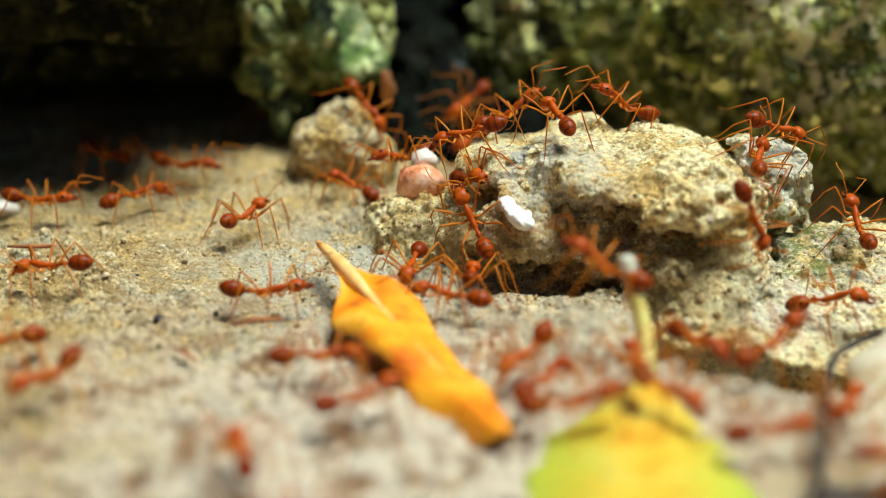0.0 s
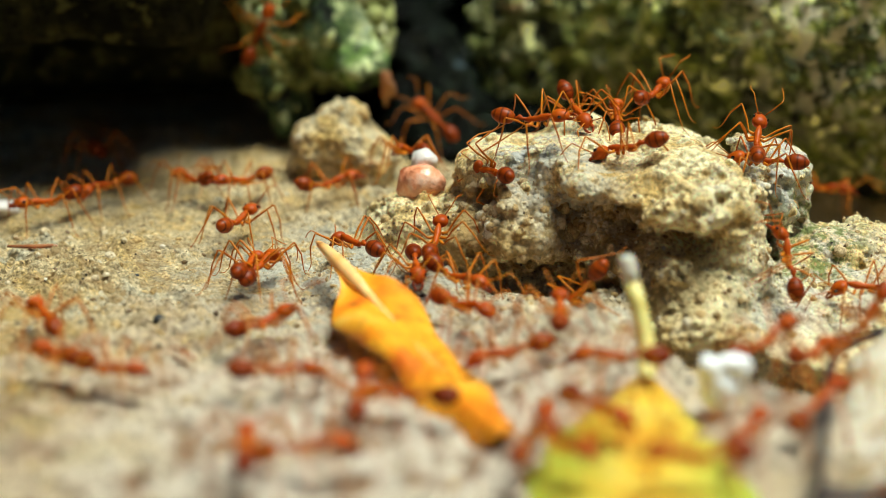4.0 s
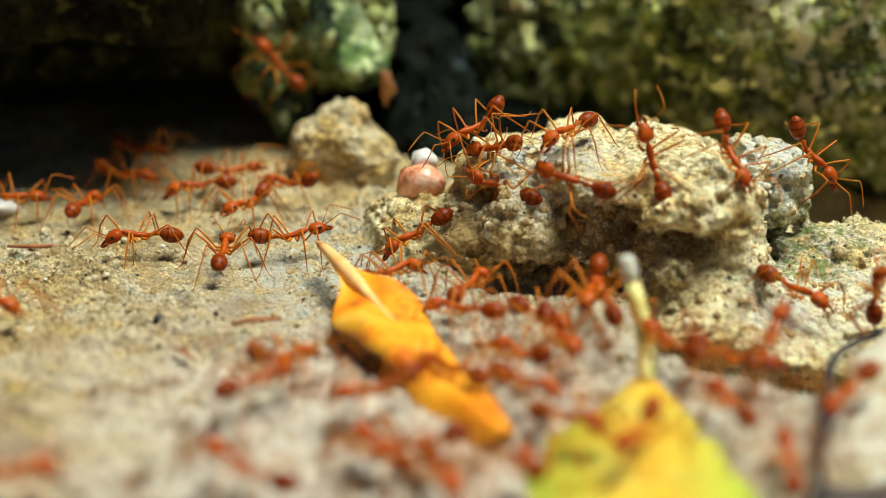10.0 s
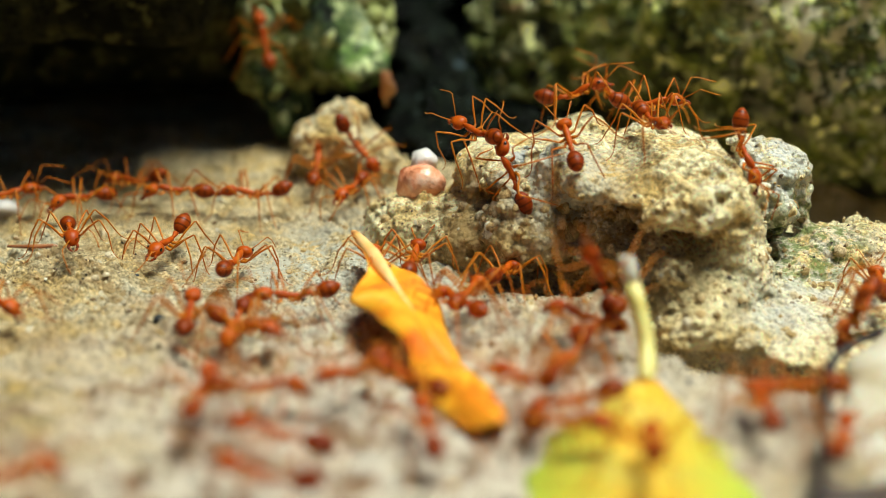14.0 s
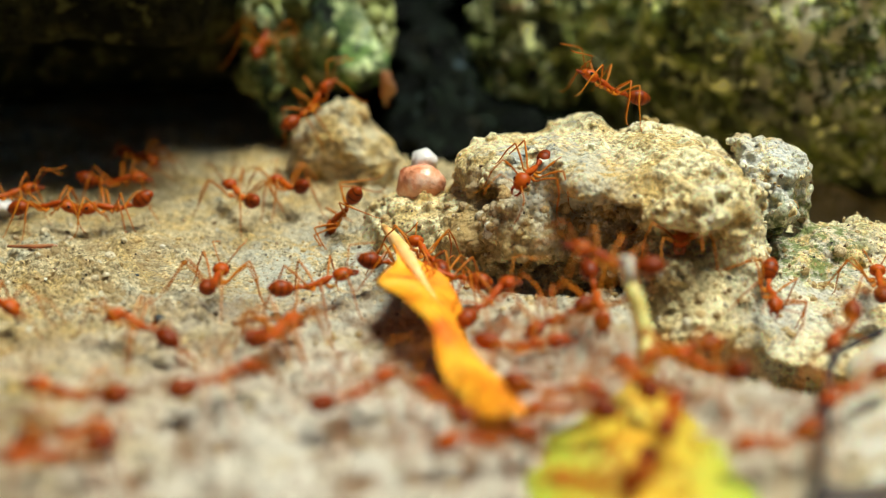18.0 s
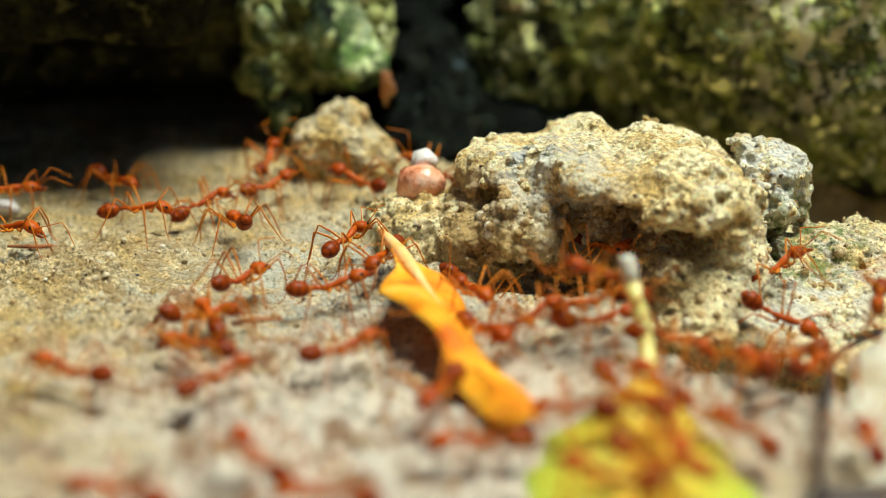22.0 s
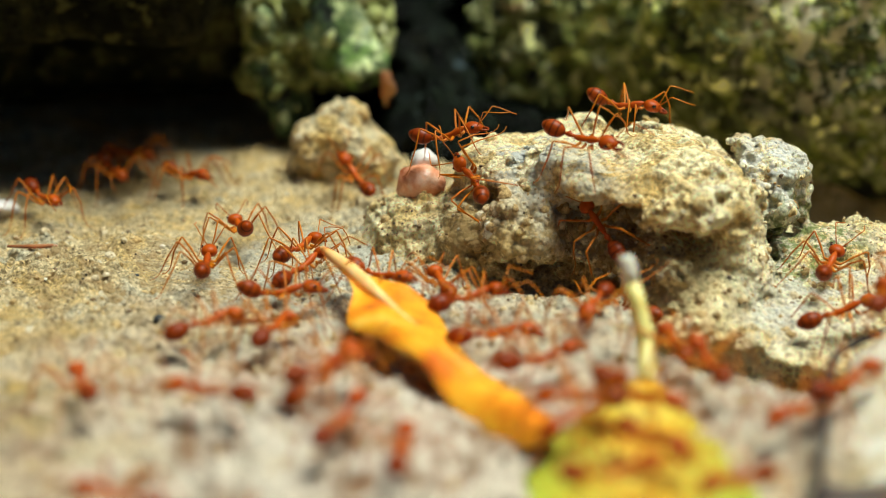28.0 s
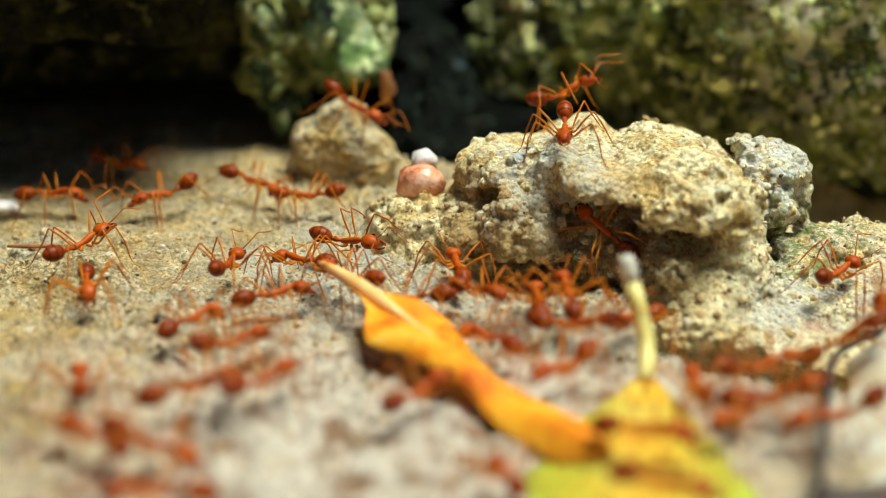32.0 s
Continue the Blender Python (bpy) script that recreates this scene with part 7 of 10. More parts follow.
    go(2, (0, -34.7, 80.8, 0.7, 0, -1, -145), (1, -31.7, 84.1, 0.8, 1, 0, -106), (1.5, -32.1, 85.4, 0.8, 0, -3, -151), (2, -32.6, 86.7, 0.7, 1, -7, 164), (3, -32.8, 87.8, 0.7, 0, -1, 129), (6, -32.4, 82.4, 0.6, 1, -6, 93), (7.5, -35.3, 86.2, 0.4, -1, -6, 32), (9, -38.3, 89.7, 0.5, -2, -7, -30), (10, -38.5, 89.9, 0.4, -2, -6, -27), (11, -38.3, 89.6, 0.5, -2, -6, -30), (12, -38.5, 89.7, 0.5, -2, -4, -27), (13, -38.5, 89.7, 0.4, -2, -4, -27), (14, -38.5, 89.7, 0.4, -2, -4, -27), (17, -38.5, 89.7, 0.4, -2, -4, -27), (18, -38.5, 89.7, 0.4, -2, -4, -27), (18.5, -37.5, 90.5, 0.5, -3, 1, 43), (19, -36.4, 91.2, 0.5, 1, 4, 112), (19.5, -37.6, 96.4, 0.4, -1, -1, 100), (20, -38.8, 101.4, 0.5, -2, -5, 88), (20.5, -36, 106.2, 0.6, -3, -3, 64), (21, -33.7, 110.4, 1.2, -5, -2, 39), (21.67, -31.5, 114.3, 1.2, -3, -2, 16), (22.33, -29.4, 117.8, 0.5, 0, -2, -6), (23, -27.3, 121.5, 0.2, 2, 0, -29), (23.5, -26.6, 118.9, 0.2, -1, 0, -71), (24, -26.1, 116.5, 0.6, -3, -1, -114), (25, -27.7, 111.4, 0.7, -9, 5, -118), (25.21, -31.8, 111.8, 1.1, -3, 2, 175), (25.42, -36, 112.1, 0.5, 2, 4, 175), (25.63, -40.2, 112.5, 0.3, 0, 3, 175), (25.83, -44.3, 112.8, -0.3, -3, 3, 175), (26.04, -48.5, 113.2, -0.4, -7, 0, 175), (26.25, -52.6, 113.5, -0.5, -1, -3, 175), (26.46, -56.8, 113.9, -0.1, 4, -3, 175), (26.67, -60.9, 114.2, 0.2, 5, -2, 175), (27.28, -62.3, 111.6, 0.1, 4, 0, 106), (27.89, -63.7, 109.4, 0.2, 1, 0, 38), (28.11, -60.2, 112.1, 0.4, -1, 5, 38), (28.33, -56.7, 114.8, -0.1, 1, 2, 38), (28.56, -53.2, 117.6, 0, 3, -3, 38), (28.78, -49.7, 120.3, 0, -1, 2, 38), (29, -46.2, 123, 0.9, 6, 12, 12), (30, -44.8, 123.6, 0.9, 2, 12, 46), (31, -39.1, 125.3, 0.1, 0, 2, 6), (32, -40.8, 123.8, 0.3, 1, -2, -6))
    go(3, (0, -29.1, 72.7, 1, 3, -3, -119), (1, -28.9, 75.1, 0.7, 3, -5, -130), (1.5, -28.8, 75, 0.7, 4, -5, -167), (2, -28.8, 74.9, 0.7, 5, -3, 156), (3, -29, 76.4, 0.6, 4, -2, 131), (6, -28.4, 75.8, 0.8, 4, -4, 168), (7, -27.1, 75.3, 0.8, 4, -4, 156), (7.5, -25.5, 75.1, 0.6, 4, 1, 114), (8, -24, 74.9, 0.5, 1, 5, 71), (8.5, -19.4, 73.8, 0.8, -3, 2, 38), (9, -15, 72.3, 1.7, -5, -2, 6), (10, -12.6, 75.4, 1.1, -4, 10, 48), (11, -11.3, 77.8, 0.5, 1, 3, 53), (12, -11.4, 77.8, 0.6, 0, 3, 48), (13, -12.4, 78.1, 0.5, -3, 4, 16), (13.5, -14.5, 81.3, 0.3, -3, 0, -7), (14, -16.4, 84.7, 0.3, -1, -3, -31), (15.5, -12.6, 83.5, 0, -4, 0, -10), (17, -9.4, 82, 0.5, -5, 5, 12), (18, -13.7, 81.8, 0.5, 1, 0, 61), (18.4, -14.8, 86.7, 0.2, 1, 0, 62), (18.8, -16, 91.9, -0.4, 2, 0, 63), (19.2, -17.3, 96.5, -0.5, 2, 0, 63), (19.6, -18.4, 101.3, -0.3, 2, 0, 64), (20, -19.5, 106.3, -0.1, 3, 0, 64), (21, -18.7, 111.1, 0.3, -2, 2, 123), (22, -19.8, 113.3, 0.1, 0, 4, 109), (23, -17.1, 108.8, -0.2, -2, -1, 155), (23.5, -17.6, 108.2, -0.2, 0, -3, 104), (24, -18.1, 107.6, -0.2, 3, -3, 53), (25, -19.7, 108.4, -0.3, 1, 2, 57), (28, -19.5, 112.4, -0.1, -2, 2, 108), (28.5, -19.8, 113.1, -0.1, -2, 5, 162), (29, -20.1, 113.7, -0.1, 0, 7, -144), (30, -21.1, 110, -0.3, -1, -4, 160), (30.33, -20.8, 109.5, -0.2, 2, -3, 101), (30.67, -20.5, 109.1, -0.2, 4, 0, 41), (31, -20.2, 108.7, -0.2, 1, 3, -18), (31.5, -14.3, 108.8, -0.1, 20, -2, -25), (32, -8.3, 108.8, 0.9, 39, -5, -32))
    go(0, (0, -10, 78.1, 0.4, -1, 2, 13), (1, -12.5, 77.9, 0.6, -2, 3, 26), (2, -13.8, 77.3, 0.7, -5, 1, 24), (3, -12.9, 71.8, 1.6, 1, 10, 24), (6, -13, 73.6, 1.1, -2, 10, 63), (6.5, -13.2, 71.7, 1.5, 3, 1, 112), (7, -13.8, 69.6, 1.5, 0, -9, 160), (7.5, -13.7, 69.7, 1.6, 3, -6, 93), (8, -13.6, 69.8, 1.6, 1, -2, 27), (9, -14.3, 70.6, 1.9, 0, 11, -34), (9.5, -14, 70.1, 1.8, 2, 6, 7), (10, -13.8, 69.6, 1.8, 1, 2, 48), (11, -15.1, 67.9, 1.8, 7, 0, 0), (12, -15, 68.4, 1.8, 0, 0, 46), (13, -14.3, 69.8, 1.9, 1, -3, 46), (14, -13.9, 69.3, 1.5, 1, 6, 15), (17, -14.9, 71.1, 1.6, -3, -3, 72), (18, -16.3, 70.5, 1.5, -4, -5, 33), (19, -16.1, 70.9, 1.5, -4, -4, 50), (20, -16.2, 70.9, 1.5, -4, -4, 49), (21, -16.2, 70.9, 1.4, -4, -5, 49), (22, -16.5, 71.3, 1.4, -5, -4, 50), (22.33, -16.4, 71.3, 1.4, -6, 2, 108), (22.67, -16.2, 71.2, 1.5, -1, 6, 166), (23, -16.1, 71.2, 1.5, 5, 4, -135), (23.33, -16.3, 71.1, 1.5, -2, 5, 167), (23.67, -16.5, 70.9, 1.5, -7, -1, 110), (24, -16.7, 70.8, 1.6, -5, -7, 52), (25, -16.8, 70.8, 1.5, -5, -7, 50), (26.5, -16.5, 69.6, 1.6, -8, -3, 104), (28, -16.3, 68.5, 1.6, -6, 2, 158), (28.33, -16.9, 68.7, 1.5, -6, -1, 109), (28.67, -17.4, 69, 1.4, -3, -3, 59), (29, -18, 69.2, 1.3, 0, -3, 9), (30, -17.3, 69.5, 1.5, -3, -10, 10), (31, -17.7, 70.8, 1.5, -5, -7, 47), (32, -18, 69.5, 1.4, -2, -11, 14))
    go(1, (0, -6.3, 69, 0.8, 3, -4, 36), (1, -6.3, 69.2, 0.7, 3, -6, 35), (2, -6.4, 68.8, 0.8, 3, -6, 27), (3, -6.4, 68.8, 0.8, 3, -6, 27), (4, -6, 69.1, 0.9, 1, -7, 87), (5, -5.7, 69.5, 1, -1, -6, 146), (6, -5.4, 69.8, 1.1, -1, -3, -155), (7, -5.3, 69.3, 1.1, -1, -3, -172), (8, -5.3, 69.3, 1.1, -1, -3, -172), (9, -2.6, 73.2, 1, 1, -4, -111), (10, -4.3, 70.4, 1.1, 0, 3, -146), (11, -4.5, 70.7, 1, 0, 0, -135), (12, -4.5, 70.7, 1, 0, 0, -135), (12.33, -5.4, 70.9, 1.3, 7, -4, -79), (12.67, -6.4, 71.2, 1.5, 7, -12, -23), (13, -7.4, 71.4, 1.7, 0, -16, 34), (13.33, -7.1, 71.7, 1.6, 5, -13, -21), (13.67, -6.8, 72, 1.6, 5, -7, -74), (14, -6.5, 72.4, 1.5, 0, -4, -127), (15, -6.5, 71, 1.2, 0, -5, 175), (16, -6.4, 69.4, 0.7, 0, -6, 117), (17, -6.4, 67.8, 0.8, 1, -6, 59), (18, -6.5, 69.3, 0.9, 3, -6, 39), (19, -6.6, 70.5, 1.7, 1, -26, 22), (20, -8.2, 73.2, 1.3, 1, -3, 62), (21, -7.7, 78.3, 0.3, -8, -2, 42), (22, -8.2, 79.7, 0.2, -1, -1, 38), (23, -7.7, 79.6, 0.2, -4, 3, 33), (23.5, -5.7, 79.6, 0.3, -2, 7, 75), (24, -3.7, 79.6, 0.4, 2, 9, 118), (25, -5, 80.7, 0.2, -5, 7, 58), (26.5, -7.2, 76.7, 0.2, -3, 1, 54), (28, -9, 73.3, 1.4, 0, -4, 49), (29, -9.8, 72.1, 1.7, -1, -4, 35), (29.33, -11.9, 68.8, 1.2, 0, 0, 30), (29.67, -14.2, 65.1, 1.1, 0, 4, 25), (30, -16.4, 61.8, 0.7, 0, 9, 20), (30.5, -14.8, 65.8, 1.1, 2, 2, 45), (31, -13.8, 69.2, 1.8, 1, -5, 70), (32, -13.6, 69.4, 1.7, 1, 3, 52))
    go(2, (0, -13.6, 59.4, 1, 3, 0, 104), (1, -13.1, 59.6, 1.1, 3, 0, 98), (2, -14.1, 61.3, 1.3, 2, -5, 102), (3, -13.3, 59.7, 1.4, 3, -1, 95), (6, -13.2, 59, 1.1, 3, 3, 94), (6.33, -13.1, 58.8, 1, 0, 4, 35), (6.67, -13, 58.7, 1, -3, 3, -24), (7, -13, 58.5, 0.9, -3, 0, -84), (7.33, -12.8, 59, 0.9, -2, 3, -27), (7.67, -12.6, 59.4, 0.9, 0, 4, 30), (8, -12.5, 59.8, 0.9, 3, 2, 86), (8.5, -13.1, 61.6, 0.6, 3, -3, 45), (9, -13.5, 63.8, 0.8, 6, -8, 3), (9.33, -9.4, 61.8, -0.2, 4, -5, -23), (9.67, -4.5, 60.2, 0, 1, -4, -48), (10, -0.3, 58.3, 0.3, -2, -4, -74), (10.33, -3.2, 63, 0.4, -1, -4, -47), (10.67, -5.9, 67.8, 0.8, -1, -5, -19), (11, -9.4, 72.5, 1, 0, -6, 8), (11.33, -11.7, 77.3, 0.2, 0, -7, 35), (11.67, -14.8, 81.8, 0.2, 0, -7, 62), (12, -17.5, 86.7, 0.3, -1, -8, 90), (13, -17.8, 86.8, 0.3, -1, -5, 77), (13.33, -17.5, 86.8, 0.3, 6, -2, 19), (13.67, -17.1, 86.9, 0.3, 7, 5, -39), (14, -16.8, 86.9, 0.3, 1, 10, -98), (15.5, -22.3, 86.6, 0.5, -1, 7, -99), (17, -27.5, 86.2, 1.2, -2, 5, -100), (17.5, -26, 85, 1, -4, -3, -155), (18, -24.5, 83.8, 0.7, 1, -9, 150), (18.33, -23.9, 83.6, 0.6, -5, -5, -155), (18.67, -23.3, 83.4, 0.5, -6, 2, -101), (19, -22.8, 83.2, 0.5, 0, 7, -46), (20, -23.6, 83.7, 0.5, 0, 9, -37), (21, -22.8, 83.7, 0.5, 3, 0, 0), (21.33, -21.6, 82.7, 0.1, 1, 1, 50), (21.67, -20.4, 81.6, 0.1, 0, 2, 100), (22, -19.2, 80.5, 0.4, 1, 4, 150), (23, -18.1, 82.9, -0, -3, -1, 97), (24, -17.1, 86.1, 0.4, -2, -7, 44), (25, -17.4, 85.9, 0.3, -2, -7, 54), (28, -13.7, 84.8, 0.1, -2, 3, 71), (29, -14.9, 81, 0.8, -2, -1, 54), (30, -12.4, 78.8, 0.6, 3, 1, 83), (31, -12.9, 82.9, 0.4, -3, 2, 36), (31.33, -18.8, 87.4, -0, -1, 0, -2), (31.67, -24.9, 91.5, 0.4, 1, 0, -39), (32, -30.9, 95.6, 0.5, 4, 1, -77))
    go(3, (0, 11.9, 83.3, 6.2, 0, -31, 158), (1, 12.6, 86.6, 1.7, -1, -25, 131), (2, 12.6, 84.8, 1.3, 0, -12, 125), (3, 9.4, 84.7, 1.2, -7, -7, 134), (4, 9.5, 85, 1.3, -1, -9, 86), (5, 9.5, 85.3, 1.4, 4, -6, 38), (6, 9.6, 85.6, 1.4, 6, 1, -8), (6.33, 8.7, 83.7, 0.7, 1, -2, 42), (6.67, 8, 82.2, 0.5, -4, 0, 92), (7, 7, 80.3, 0.5, -5, 5, 142), (8, 6.4, 77.7, 0.3, 1, 4, 170), (9, 6.4, 78.6, 0.3, 0, 0, 170), (10, 6.6, 78.1, 0.4, -5, 4, 122), (11, 6.6, 75.1, 0.6, 0, 10, 134), (12, 6.6, 76.3, 0.4, 2, 7, 163), (13, 6.5, 74.5, 0.7, 5, -5, -132), (13.5, 6.5, 73, 0.8, 4, 2, 178), (14, 6.4, 71.5, 1, -2, 5, 128), (15, 7, 71.4, 1, -4, 2, 77), (16, 7.5, 71.3, 1, -2, -2, 26), (17, 8, 71.1, 1, 2, -3, -25), (18, 8.1, 69.7, 1, 4, -8, -19), (18.5, 10, 67.6, 1.3, 7, -2, -72), (19, 11.9, 65.6, 1.5, 3, 4, -125), (21, 12.3, 64.9, 1.6, -1, 9, -177), (21.5, 12.7, 66.5, 1.7, 4, 6, -116), (22, 13.1, 68.1, 1.7, 4, 0, -57), (22.5, 12.2, 66.7, 1.6, 2, -4, -3), (23, 11.3, 65.2, 1.5, -2, -4, 51), (24, 11.3, 65.2, 1.5, -2, -4, 51), (24.5, 11.8, 65, 1.5, -6, 3, 117), (25, 12.3, 64.9, 1.6, -1, 9, -177), (28, 10.9, 68.4, 1.4, -6, 13, 162), (28.5, 10.7, 74, 0.9, 0, 9, -161), (29, 10.5, 79.5, 0.7, 3, 2, -125), (30, 9.3, 75.5, 0.8, 4, -2, -141), (31, 9.5, 75.5, 0.8, 4, -2, -144), (32, 9.4, 74.6, 0.9, 3, -3, -132))
    go(0, (0, 19.2, 79.9, 1, -16, -3, -62), (1, 19.4, 76.6, 1.1, 0, 2, -47), (1.33, 18.8, 75.6, 1.2, -7, -1, -96), (1.67, 18.2, 74.5, 1.2, -9, -7, -144), (2, 17.6, 73.5, 1.2, -6, -13, 166), (3, 14.6, 71.8, 1.6, -3, 0, 165), (4, 13.6, 75.8, 1.3, -3, 0, 177), (5, 12.6, 79.8, 0.8, -3, 1, -170), (6, 11.4, 83.9, 0.9, -3, 2, -158), (7, 11.5, 84.5, 0.9, -5, 1, -163), (7.5, 11.5, 84.1, 0.9, -6, -6, 131), (8, 11.4, 83.7, 1, 1, -10, 64), (8.5, 10.1, 86.1, 1.3, 5, -7, 13), (9, 8.7, 88.4, 1.6, 5, -3, -37), (10, 8, 86, 1, 7, -1, -54), (10.5, 9.1, 85.3, 1, 7, -8, -18), (11, 10.2, 84.7, 1, 3, -14, 20), (11.33, 10.7, 84.7, 1, -4, -14, 79), (11.67, 11.3, 84.7, 1, -8, -8, 138), (12, 11.8, 84.6, 1, -5, -2, -165), (13, 11.3, 84.1, 1.2, -6, -2, 159), (14, 11.7, 84.5, 1.3, -5, -3, 145), (17, 11.6, 86.2, 1.4, -2, -11, 146), (17.5, 10.8, 85.7, 1.3, -5, -1, -178), (18, 10, 85.1, 1.1, -1, 9, -141), (19, 6.9, 83, 0.6, -3, 10, 175), (20, 6.7, 84.5, 1, -1, 1, -167), (20.33, 6.2, 84.4, 0.9, 3, 0, -110), (20.67, 5.7, 84.2, 0.7, 4, -4, -54), (21, 5.1, 84, 0.5, 2, -8, 3), (22, 3.4, 84.9, 0.2, 4, -6, -57), (22.33, 4.1, 84.7, 0.4, 5, 0, -111), (22.67, 4.7, 84.6, 0.5, 0, 4, -166), (23, 5.3, 84.5, 0.6, -6, 2, 139), (23.5, 5, 86.5, 0.8, -8, -3, 101), (24, 4.6, 88.4, 0.9, -7, -9, 62), (24.5, 4.3, 89.7, 0.8, -4, -14, 8), (25, 3.9, 91, 0.6, 3, -15, -48), (26.5, 3, 91, 0.6, -3, -10, -9), (28, 2.2, 90.9, 0.5, -4, -3, 29), (28.5, 2.6, 91.5, 0.5, -3, -7, -13), (29, 3, 92.1, 0.5, 0, -10, -56), (30, 3, 93.3, 0.5, 0, -8, -60), (31, 2.7, 93, 0.5, 0, -7, -53), (32, 3, 92.5, 0.7, 0, -8, -52))
    go(1, (0, 25.8, 77.1, 1.9, -7, -19, 37), (0.5, 28.4, 75.8, 0.6, 0, -14, -24), (1, 31.4, 75.7, 1.9, -1, -5, -83), (1.33, 33, 77.7, 2.5, -24, -31, -37), (1.67, 34.6, 79.6, 3, -64, -30, 21), (2, 35.9, 81.6, 4.4, -85, -2, 65), (3, 33.8, 77.5, 3.5, -56, -19, 31), (4.5, 36, 82.5, 3.1, -66, -59, 29), (6, 38, 87.6, 3.5, -43, -100, -3), (7, 38.5, 88.2, 3.7, -4, -101, -42), (7.33, 37.5, 87.7, 2.4, 0, -73, -5), (7.67, 30.1, 92.3, -2.8, 1, -43, 27), (8, 26.4, 93.6, -2.3, 10, -8, 59), (9, 23.8, 93, 1.3, 60, -8, 35), (9.33, 23.4, 89.6, 0.4, 49, -9, 6), (9.67, 22.4, 82.7, 0.8, 25, 2, -11), (10, 21.4, 75.8, 1.3, -1, 5, -31), (10.5, 20.2, 76.4, 1.2, 1, 3, 14), (11, 19.1, 77.1, 1.2, 2, 1, 58), (11.5, 20.3, 76, 1.2, 1, -2, 122), (12, 21.4, 74.8, 1.1, -2, -3, -173), (12.67, 18.6, 77.9, 1, -3, 0, -158), (13.33, 15.6, 80.7, 0.8, -3, 3, -143), (14, 12.8, 84, 1, -1, 6, -128), (15.5, 9.8, 82.2, 0.7, 4, 1, -63), (17, 6.7, 80.5, 0.5, 1, -6, 2), (18, 6.2, 80.2, 0.4, 3, -5, -13), (18.5, 8.7, 82.2, 0.7, 3, -6, 20), (19, 11.2, 84.1, 1, 2, -7, 54), (20, 12.3, 84.3, 1.1, 3, -6, 44), (21, 12.1, 85.3, 1.3, 5, -5, 24), (22, 12.1, 84.4, 1, 5, -1, 18), (23, 11.9, 84.2, 1, 4, -3, 40), (24, 12.3, 85, 1.2, 4, -6, 39), (25, 12.3, 85.6, 1.2, 4, -5, 27), (25.75, 11.9, 90.7, 2.6, 13, -6, 12), (26.5, 12.6, 96.2, 6.3, 22, -4, -4), (27.25, 12.6, 101.8, 9.8, 24, -2, -26), (28, 12.9, 106.7, 11.4, 36, 7, -32), (29, 12.2, 107.4, 11.3, 10, 7, -35), (30, 11.7, 107.6, 11.3, 4, 20, -98), (31, 11.9, 107.7, 11.4, -4, 11, -118), (32, 11.6, 108.2, 11.5, 7, 13, -94))
